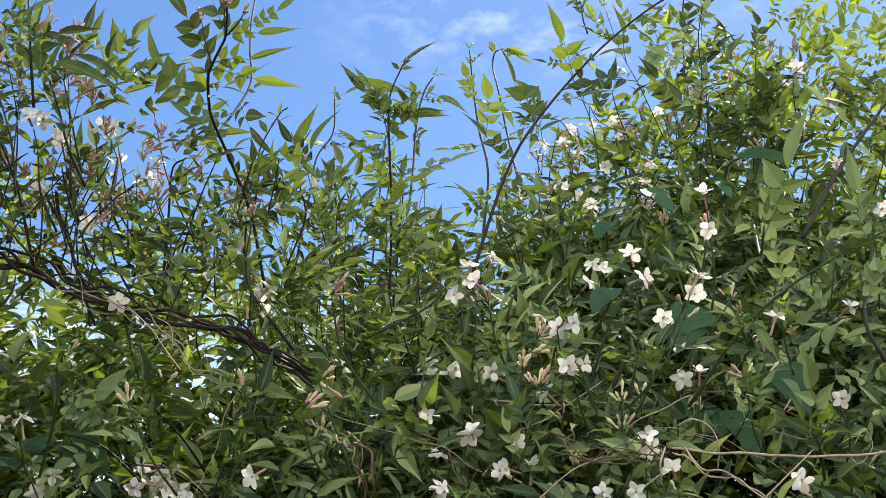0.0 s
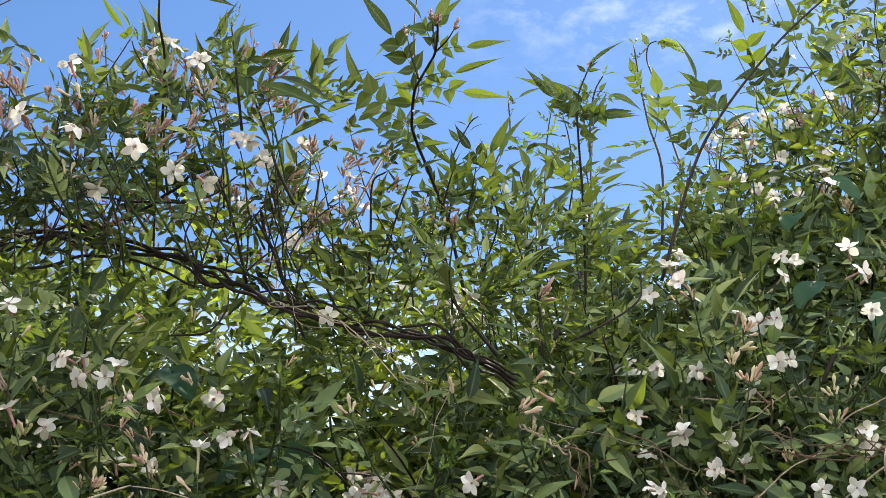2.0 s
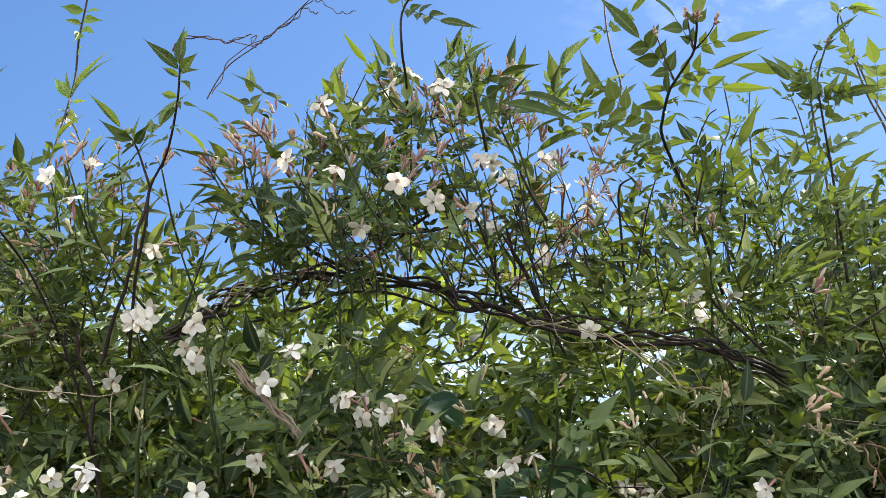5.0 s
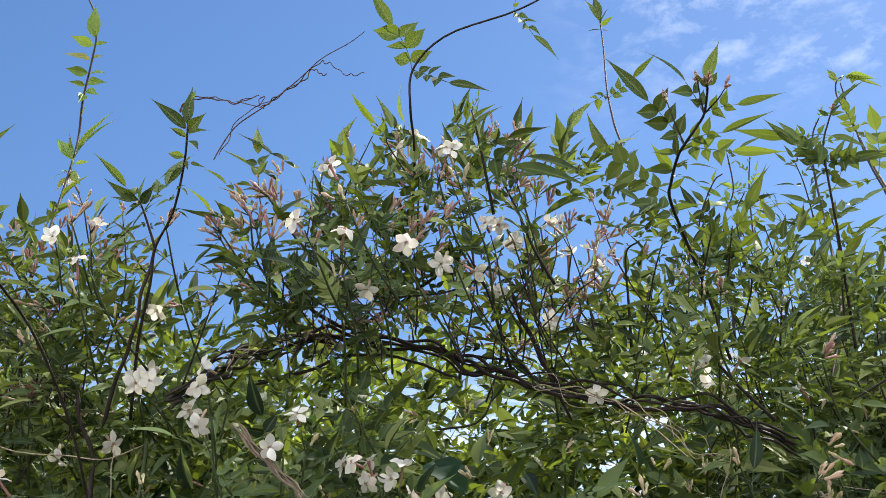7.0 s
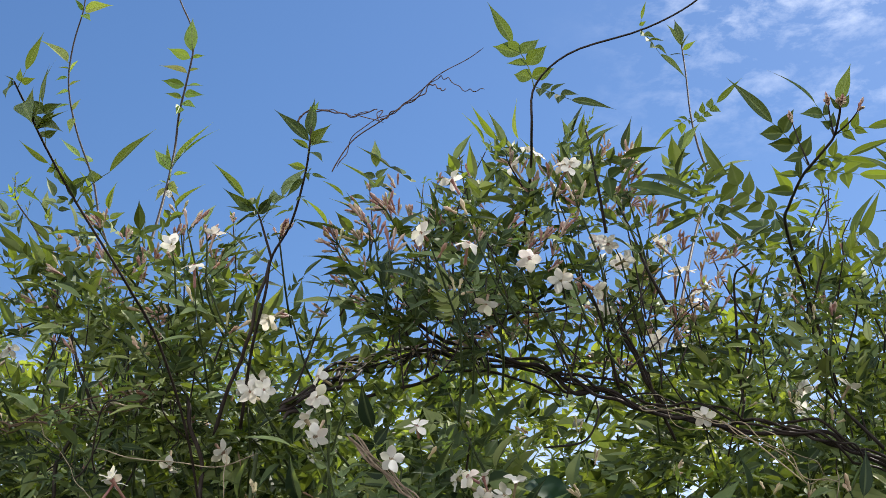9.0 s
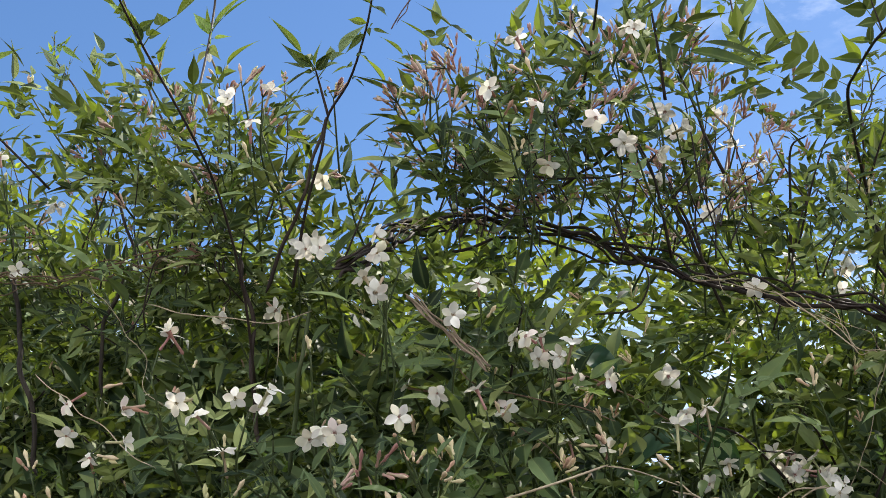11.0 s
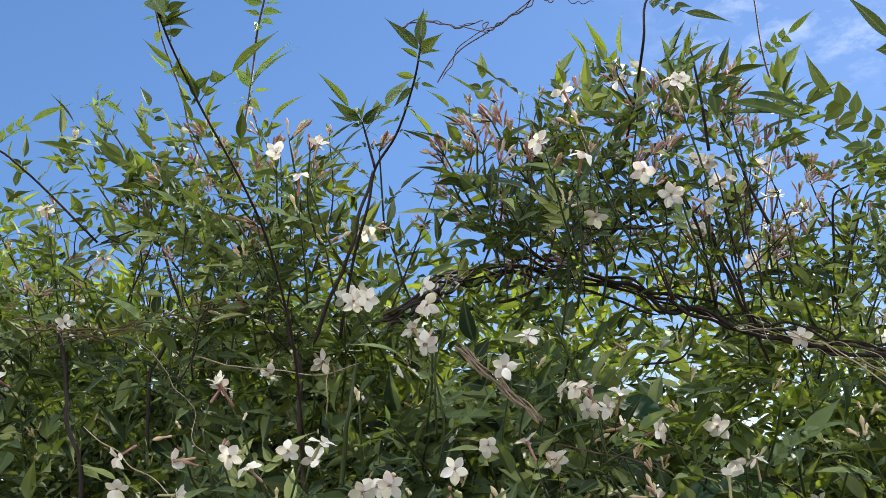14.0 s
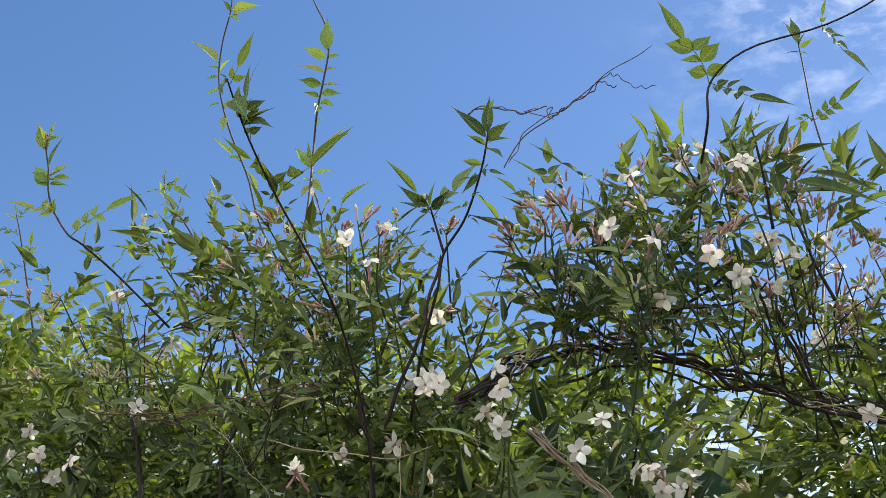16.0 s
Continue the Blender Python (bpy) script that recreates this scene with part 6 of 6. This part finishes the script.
vine("dry_vine", [(0.336, 1.050, 1.895), (0.347, 1.050, 1.909), (0.352, 1.050, 1.895), (0.339, 1.050, 1.880), (0.330, 1.050, 1.890)], 0.00050, 0.00050, mat_dry, "thin pale dry vine curling in a loop", seed=39)
vine("dry_vine", [(-0.126, 1.100, 1.932), (-0.103, 1.090, 1.918), (-0.082, 1.080, 1.901)], 0.00101, 0.00094, mat_dry, "thick rope of two tan vines wound together", strands=2, wind=0.0015, turns=3.5, wobble=0.006, seed=40)
vine("dry_vine", [(-0.083, 1.080, 1.902), (-0.073, 1.070, 1.884), (-0.066, 1.080, 1.865), (-0.071, 1.120, 1.835)], 0.00079, 0.00072, mat_brown, "tangle of thin brown vines", strands=3, wind=0.004, turns=1.2, wobble=0.016, seed=41)
vine("dry_vine", [(-0.284, 1.060, 2.024), (-0.259, 1.050, 1.999), (-0.239, 1.030, 1.971), (-0.223, 1.020, 1.950)], 0.00086, 0.00072, mat_dry, "straight pale dry stem", seed=42)
vine("dry_vine", [(-0.252, 1.040, 2.005), (-0.237, 1.030, 1.992), (-0.232, 1.020, 1.967)], 0.00058, 0.00050, mat_dry, "thin pale dry vine curling in a loop", seed=43)
vine("dry_vine", [(-0.552, 0.900, 1.799), (-0.496, 0.920, 1.818), (-0.454, 0.930, 1.832), (-0.418, 0.940, 1.846)], 0.00094, 0.00072, mat_dry, "straight pale dry stem", seed=44)
vine("dry_vine", [(-0.528, 0.930, 1.805), (-0.499, 0.940, 1.816), (-0.470, 0.950, 1.824)], 0.00072, 0.00058, mat_dry, "straight pale dry stem", seed=45)
vine("dry_vine", [(-0.375, 1.020, 1.847), (-0.346, 1.020, 1.832), (-0.320, 1.030, 1.828), (-0.293, 1.040, 1.835), (-0.256, 1.060, 1.848)], 0.00079, 0.00072, mat_dry, "pair of dry vines wound together", strands=2, wind=0.0045, turns=2, wobble=0.003, seed=46)
vine("dry_vine", [(-0.423, 0.950, 1.848), (-0.401, 0.970, 1.848), (-0.370, 1.000, 1.842)], 0.00065, 0.00065, mat_dry, "thin pale dry vine among the flowers", seed=47)
vine("dry_twigs", [(-0.566, 0.900, 1.980), (-0.537, 0.880, 1.948), (-0.513, 0.870, 1.923), (-0.492, 0.860, 1.901)], 0.0008, 0.0005, mat_twig, "bundle of straight dry tan twigs", strands=8, wind=0.0032, turns=0.12, wobble=0.0006, seed=48)
vine("dry_vine", [(-1.031, 0.980, 2.075), (-0.962, 0.970, 2.055), (-0.893, 0.950, 2.049), (-0.828, 0.940, 2.050), (-0.759, 0.930, 2.048)], 0.00086, 0.00072, mat_brown, "tangle of thin brown vines", strands=5, wind=0.004, turns=1.5, wobble=0.018, seed=49)
vine("dry_vine", [(-0.907, 0.930, 1.949), (-0.865, 0.910, 1.917), (-0.809, 0.880, 1.878), (-0.748, 0.860, 1.838)], 0.00050, 0.00043, mat_dry, "thin pale dry vine among the flowers", wobble=0.004, seed=50)
vine("dry_vine", [(-0.899, 0.970, 2.056), (-0.848, 0.950, 1.999), (-0.808, 0.930, 1.962), (-0.800, 0.920, 1.928), (-0.768, 0.900, 1.901)], 0.00050, 0.00040, mat_dry, "thin pale dry vine among the flowers", wobble=0.006, seed=51)
vine("dry_vine", [(-0.823, 0.950, 2.013), (-0.759, 0.930, 1.989), (-0.694, 0.920, 1.975), (-0.655, 0.920, 1.982)], 0.00050, 0.00040, mat_dry, "thin pale dry vine among the flowers", wobble=0.004, seed=52)
vine("dry_vine", [(-0.688, 0.930, 1.994), (-0.680, 0.920, 1.959), (-0.684, 0.920, 1.935)], 0.00050, 0.00040, mat_dry, "thin pale dry vine hanging down", wobble=0.004, seed=53)
vine("dry_vine", [(-0.588, 0.930, 2.047), (-0.576, 0.950, 2.065), (-0.566, 1.000, 2.095), (-0.544, 1.060, 2.120), (-0.508, 1.090, 2.109)], 0.00050, 0.00040, mat_dry, "tangle of tan vines round the old stems", strands=4, wind=0.006, turns=1.5, wobble=0.008, seed=54)
vine("dry_vine", [(-0.349, 1.080, 2.057), (-0.317, 1.070, 2.035), (-0.275, 1.060, 2.013), (-0.221, 1.050, 1.976), (-0.198, 1.050, 1.958)], 0.00050, 0.00040, mat_dry, "tangle of tan vines round the old stems", strands=3, wind=0.006, turns=1.2, wobble=0.010, seed=55)

tangle = random.Random(71)
for i in range(26):
    x = tangle.uniform(-0.05, 0.42) if i < 18 else tangle.uniform(-0.95, -0.1)
    z = tangle.uniform(1.83, 2.06) if i < 18 else tangle.uniform(1.82, 2.0)
    y = front(x, z) + tangle.uniform(-0.01, 0.05)
    way = Vector((tangle.uniform(-1, 1), tangle.uniform(-.15, .15), tangle.uniform(-.55, .55))).normalized() * tangle.uniform(0.04, 0.09)
    arc = Vector((tangle.uniform(-.015, .015), -0.012, tangle.uniform(-.02, .02)))
    mid = Vector((x, y, z))
    pale = tangle.random() < 0.35
    vine("dry_vine", [mid - way, mid - way * 0.4 + arc, mid + way * 0.3 + arc * 0.6, mid + way], tangle.uniform(0.0005, 0.0010), 0.0005, mat_dry if pale else mat_brown, "thin pale dry vine across the leaves" if pale else "thin brown vine across the leaves", wobble=0.005, seed=200 + i)

# ---- broad leaves of another climber in the shade of the hedge ----
broad_leaf((0.246, 1.250, 2.077), (-0.3, -0.5, -0.6), 0.072)
broad_leaf((0.299, 1.250, 1.960), (0.3, -0.4, -0.7), 0.061)
broad_leaf((0.353, 1.250, 2.010), (0.2, -0.5, -0.8), 0.061)
broad_leaf((0.411, 1.450, 2.390), (0.5, -0.4, -0.2), 0.061)
broad_leaf((0.264, 1.420, 2.312), (0.4, -0.5, -0.6), 0.050)
broad_leaf((0.179, 1.350, 2.238), (-0.3, -0.6, -0.5), 0.043)
broad_leaf((0.269, 1.300, 1.996), (0.4, -0.4, -0.4), 0.065)
broad_leaf((0.145, 1.140, 2.064), (-0.4, -0.5, -0.5), 0.043)
broad_leaf((0.349, 1.450, 2.345), (0.3, -0.4, -0.5), 0.043)
broad_leaf((-0.443, 1.120, 1.990), (0.5, -0.5, -0.5), 0.055)
broad_leaf((-0.348, 1.220, 1.935), (0.5, -0.4, -0.4), 0.065)
broad_leaf((-0.407, 1.200, 1.929), (-0.5, -0.4, -0.4), 0.058)
broad_leaf((-0.581, 1.100, 1.876), (0.5, -0.4, -0.4), 0.058)
broad_leaf((-0.639, 1.150, 2.005), (0.4, -0.4, -0.5), 0.058)
broad_leaf((-0.744, 1.050, 1.857), (-0.4, -0.4, -0.5), 0.058)

# ---- shoots that clothe the hedge's face ----
fill = random.Random(17)


def face_shoot(x, z):
    y = front(x, z)
    foot = Vector((x + fill.uniform(-.05, .05), y + fill.uniform(0.10, 0.20), z - fill.uniform(0.03, 0.10)))
    tip = Vector((x + fill.uniform(-.10, .10), y + fill.uniform(-0.02, 0.06), z + fill.uniform(-0.02, 0.09)))
    mid = (foot + tip) / 2 + Vector((fill.uniform(-.02, .02), -0.02, 0.02))
    shoot([foot, mid, tip], leaves=fill.choice((3, 4, 4)), size=fill.uniform(0.85, 1.08), kind=fill.choice(("green", "green", "dark")), bare=0.1)


for i in range(235):
    x = -1.25 + 1.95 * ((i * 0.61803) % 1.0)
    h = ((i * 0.7548) % 1.0) ** 1.25
    z = 1.72 + (crest(x) + (0.25 if x > 0.1 else 0.03) - 1.72) * h
    if not in_hollow(x, z):
        face_shoot(x, z)


TWIG = "thin dark jasmine twig with small leaves and tight buds"


def clump(cx, cy, cz, rx, ry, rz, count, size, seed, kinds=("green", "dark"), low=-0.9, buds=0):
    """Shoots that rise from the foot of a mound and end all over its dome."""
    rng = random.Random(seed)
    for _ in range(count):
        a, h = rng.uniform(0, 6.283), rng.uniform(low, 1.0)
        w = math.sqrt(max(1 - h * h, 0.05)) * rng.uniform(0.55, 1.0)
        tip = Vector((cx + rx * w * math.cos(a), cy + ry * w * math.sin(a), cz + rz * h))
        foot = Vector((cx + rx * 0.55 * w * math.cos(a) + rng.uniform(-.04, .04), cy + ry * 0.25 * math.sin(a), min(cz - rz * rng.uniform(0.4, 1.0), tip.z - 0.05)))
        knee = foot * 0.65 + tip * 0.35 + Vector((rng.uniform(-.012, .012), rng.uniform(-.02, .02), rng.uniform(-0.01, 0.01)))
        mid = foot * 0.3 + tip * 0.7 + Vector((rng.uniform(-.008, .008), rng.uniform(-.02, .02), rng.uniform(0.0, 0.012)))
        shoot([foot, knee, mid, tip], leaves=rng.choice((2, 3, 4)), size=size * rng.uniform(0.8, 1.1), name="leafy_twig", label=TWIG, kind=rng.choice(kinds), thick=rng.uniform(0.0006, 0.0011), bare=0.3, bank=rng.choice((None, SPRAY, SPRAY)), spike=rng.choice((0, buds)))


clump(-0.40, 1.02, 2.13, 0.15, 0.09, 0.085, 20, 0.9, 61, kinds=("dark",), low=-0.3, buds=5)       # the mound over the bent vines
clump(-0.49, 0.92, 2.11, 0.09, 0.07, 0.085, 16, 0.85, 69, kinds=("dark",), low=-0.3, buds=6)
clump(-0.30, 1.12, 2.13, 0.12, 0.09, 0.09, 5, 1.0, 62, low=-0.3, buds=4)
clump(-0.80, 0.98, 2.09, 0.12, 0.10, 0.10, 28, 0.95, 63, buds=5)
clump(-0.98, 1.08, 2.14, 0.20, 0.12, 0.09, 26, 0.95, 64, buds=4)
clump(-0.12, 1.32, 2.13, 0.16, 0.14, 0.09, 20, 0.95, 65)
clump(0.07, 1.50, 2.28, 0.13, 0.14, 0.10, 18, 1.0, 66, buds=4)
clump(0.32, 1.55, 2.55, 0.24, 0.16, 0.15, 26, 1.15, 67)
clump(-0.08, 1.68, 2.38, 0.20, 0.12, 0.13, 14, 1.0, 68, kinds=("fresh", "green"))


# ---- the outermost leaves of the face ----
THICK = [(-1.3, 0.75)] * 8 + [(-1.3, -0.55), (-0.25, 0.15)]          # stretches of the face; two are leafier


def face_places(rng, count):
    made = 0
    while made < count:
        x, z = rng.uniform(*rng.choice(THICK)), rng.uniform(1.6, 2.35)
        if z > crest(x) + (0.2 if x > 0.1 else 0.0):
            continue
        p = Vector((x, front(x, z) + rng.uniform(0.0, 0.14), z))
        if in_hollow(x, z) or any((p - q).length < 0.045 for q in SPOTS):
            continue
        made += 1
        yield p, Vector((rng.gauss(0, 1), rng.gauss(-0.5, 0.4), rng.gauss(0.0, 0.7))), Vector((rng.gauss(0, .4), rng.gauss(-.8, .4), rng.gauss(0.8, 0.4))), rng.uniform(0.8, 1.2)


foliage("face_foliage", face_places(random.Random(91), 3600), 27, "green jasmine leaves facing the path", 0.9, pairs=(2, 3, 3), slim=1.4)

# ---- the small growth of the crowns ----
CROWNS = [(-0.39, 1.02, 2.15, 0.17, 0.10, 0.085, 105), (-0.49, 0.92, 2.11, 0.10, 0.09, 0.10, 50), (-0.30, 1.12, 2.12, 0.12, 0.09, 0.085, 95), (-0.40, 1.06, 2.10, 0.13, 0.07, 0.05, 50),
          (-0.81, 0.98, 2.10, 0.14, 0.10, 0.11, 130), (-0.98, 1.08, 2.13, 0.20, 0.12, 0.09, 110), (-0.12, 1.32, 2.13, 0.16, 0.14, 0.09, 120), (-0.204, 1.2, 2.16, 0.14, 0.10, 0.08, 12),
          (-1.036, 0.98, 2.170, 0.15, 0.1, 0.075, 40), (-1.167, 1.05, 2.170, 0.13, 0.1, 0.06, 30), (-0.785, 0.93, 2.155, 0.1, 0.08, 0.06, 35), (-0.841, 0.90, 2.167, 0.1, 0.07, 0.06, 30)]
SHADED = [(-0.404, 0.970, 2.208, 0.085, 0.05, 0.05, 60), (-0.446, 0.930, 2.150, 0.05, 0.05, 0.04, 25), (-0.333, 1.040, 2.229, 0.06, 0.05, 0.045, 30), (-0.154, 1.15, 2.126, 0.12, 0.06, 0.045, 70), (-0.64, 1.10, 2.03, 0.13, 0.06, 0.06, 120), (-0.22, 1.24, 2.06, 0.15, 0.06, 0.05, 110), (-0.20, 1.06, 2.035, 0.11, 0.04, 0.035, 60), (-1.08, 1.12, 2.06, 0.18, 0.06, 0.06, 190), (-1.30, 1.18, 2.10, 0.16, 0.06, 0.06, 120), (-0.90, 1.08, 2.05, 0.12, 0.05, 0.05, 110), (-0.649, 1.04, 2.056, 0.12, 0.05, 0.06, 80), (-0.712, 1.00, 2.082, 0.09, 0.05, 0.06, 45), (-0.547, 1.15, 2.068, 0.12, 0.05, 0.045, 28), (-0.238, 1.20, 2.061, 0.14, 0.06, 0.05, 50), (-0.443, 1.20, 2.058, 0.12, 0.06, 0.04, 20),
          (0.322, 1.80, 2.541, 0.17, 0.07, 0.06, 115), (0.574, 1.75, 2.604, 0.12, 0.08, 0.06, 55)]
MOUNDS = CROWNS + SHADED


def dome(rng, cx, cy, cz, rx, ry, rz, low=-0.8):
    """A place on or in a mound, and the way out of it."""
    a, h = rng.uniform(0, 6.283), rng.uniform(low, 1.0)
    w = math.sqrt(max(1 - h * h, 0.05))
    k = rng.uniform(0.45, 1.0) ** 0.5 * (1.0 + 0.12 * noise.noise(Vector((a * 2, h * 3, cx * 9))))
    out = Vector((w * math.cos(a), w * math.sin(a), h))
    return Vector((cx + rx * k * out.x, cy + ry * k * out.y, cz + rz * k * out.z)), out


def mound_places(rng):
    for cx, cy, cz, rx, ry, rz, count in MOUNDS:
        for _ in range(count):
            p, out = dome(rng, cx, cy, cz, rx, ry, rz, low=-0.4 if cx > -0.6 else -0.8)
            way = out + Vector((rng.gauss(0, .5), rng.gauss(-0.2, .5), rng.gauss(0.5, .4)))
            if any((p + way.normalized() * 0.022 - q).length < 0.036 for q in SPOTS):
                continue
            yield p, way, Vector((rng.gauss(0, .6), rng.gauss(-.3, .5), 1)), rng.uniform(0.75, 1.15)


foliage("crown_foliage", mound_places(random.Random(81)), 25, "small pointed jasmine leaves crowding the hedge's crown", 0.75, pairs=(1, 2, 2), slim=1.05)


def bud_fans(name, spots, seed, label, mat, longest):
    """Fans of slender buds; spots gives the places and the ways they point."""
    rng = random.Random(seed)
    allv, allf = [], []
    for p, way, n in spots:
        for _ in range(n):
            d = spread(way, rng.uniform(0.1, 0.75), rng.uniform(0, 6.28))
            ln, fat = longest * rng.uniform(0.5, 1.0), rng.uniform(0.75, 1.05)
            q = p + d * rng.uniform(0.0, 0.008)
            radii = (0.0006, 0.0007, 0.0010 * fat, 0.0014 * fat, 0.0009 * fat, 0.0002)
            a = d.orthogonal().normalized()
            b = d.cross(a)
            at = len(allv)
            allv += [q + d * ln * u + (a * math.cos(k * 1.2566) + b * math.sin(k * 1.2566)) * r for u, r in zip((0, 0.3, 0.55, 0.72, 0.88, 1.0), radii) for k in range(5)]
            allf += [tuple(at + c for c in (i * 5 + k, i * 5 + (k + 1) % 5, i * 5 + 5 + (k + 1) % 5, i * 5 + 5 + k)) for i in range(5) for k in range(5)]
    return tagged(new(name, mesh_of(name, allv, allf, mat)), label, "flower buds", "", "stuff")


HIGH = [(0.381, 1.746, 2.678, 0.06, 0.05, 0.045, 0), (0.462, 1.746, 2.637, 0.06, 0.05, 0.045, 0), (0.324, 1.700, 2.545, 0.06, 0.05, 0.045, 0), (0.504, 1.746, 2.700, 0.06, 0.05, 0.045, 0), (0.629, 1.746, 2.627, 0.06, 0.05, 0.045, 0)]          # mounds of buds at the high end


def crown_spots(rng, count, mounds):
    for i in range(count):
        cx, cy, cz, rx, ry, rz, n = rng.choice(mounds)
        p, out = dome(rng, cx, cy, cz, rx * 1.05, ry * 1.05, rz * 1.08, low=-0.2)
        yield p, (out + Vector((rng.gauss(0, .3), rng.gauss(-0.3, .3), 0.8))).normalized(), rng.choice((4, 5, 6, 7, 8))


def face_spots(rng, count):
    for _ in range(count):
        x = rng.uniform(-1.2, 0.6)
        z = rng.uniform(1.66, crest(x) + 0.06)
        yield Vector((x, front(x, z) + rng.uniform(-0.03, 0.04), z)), spread((0, -0.7, 0.5), rng.uniform(0, 0.9), rng.uniform(0, 6.28)), rng.choice((1, 2, 3, 4, 5))


bud_fans("crown_buds", crown_spots(random.Random(82), 210, MOUNDS[:2] + MOUNDS[:5] + MOUNDS[9:11] + SHADED[:1]), 83, "dusky pink slender jasmine buds crowding the hedge's crown", mat_bud_mass, 0.015)
bud_fans("high_buds", crown_spots(random.Random(86), 45, HIGH), 87, "rose-brown slender jasmine buds at the high end of the hedge", mat_bud_mass, 0.017)
bud_fans("face_buds", face_spots(random.Random(84), 170), 85, "cream jasmine buds scattered over the hedge's face", mat_cream_mass, 0.014)

# ---- pointed shoots that end above the crowns ----
def skyline(x):
    return float(np.interp(x, (-1.3, -1.1, -0.9, -0.75, -0.6, -0.5, -0.4, -0.3, -0.2, -0.05), (2.17, 2.20, 2.19, 2.17, 2.17, 2.19, 2.215, 2.20, 2.17, 2.20)))


def depth(x):
    return float(np.interp(x, (-1.3, -1.0, -0.75, -0.55, -0.4, -0.25, -0.05), (1.12, 1.06, 0.96, 0.90, 1.0, 1.12, 1.30)))


tips = random.Random(55)
for i in range(46):
    x = -1.25 + 1.2 * ((i * 0.61803 + 0.3) % 1.0)
    if -0.69 < x < -0.60:
        continue
    y = depth(x) + tips.uniform(-0.04, 0.06)
    z = skyline(x) + tips.uniform(-0.02, 0.06)
    foot = Vector((x + tips.uniform(-.05, .05), y + 0.02, z - tips.uniform(0.10, 0.16)))
    top = Vector((x, y, z))
    knee = foot * 0.5 + top * 0.5 + Vector((tips.uniform(-.015, .015), 0, 0))
    shoot([foot, knee, top], leaves=4, size=tips.uniform(0.5, 0.7), name="leafy_twig", label=TWIG, kind="dark", thick=0.0010, bare=0.3, bank=SPRAY, spike=tips.choice((0, 4, 6)))
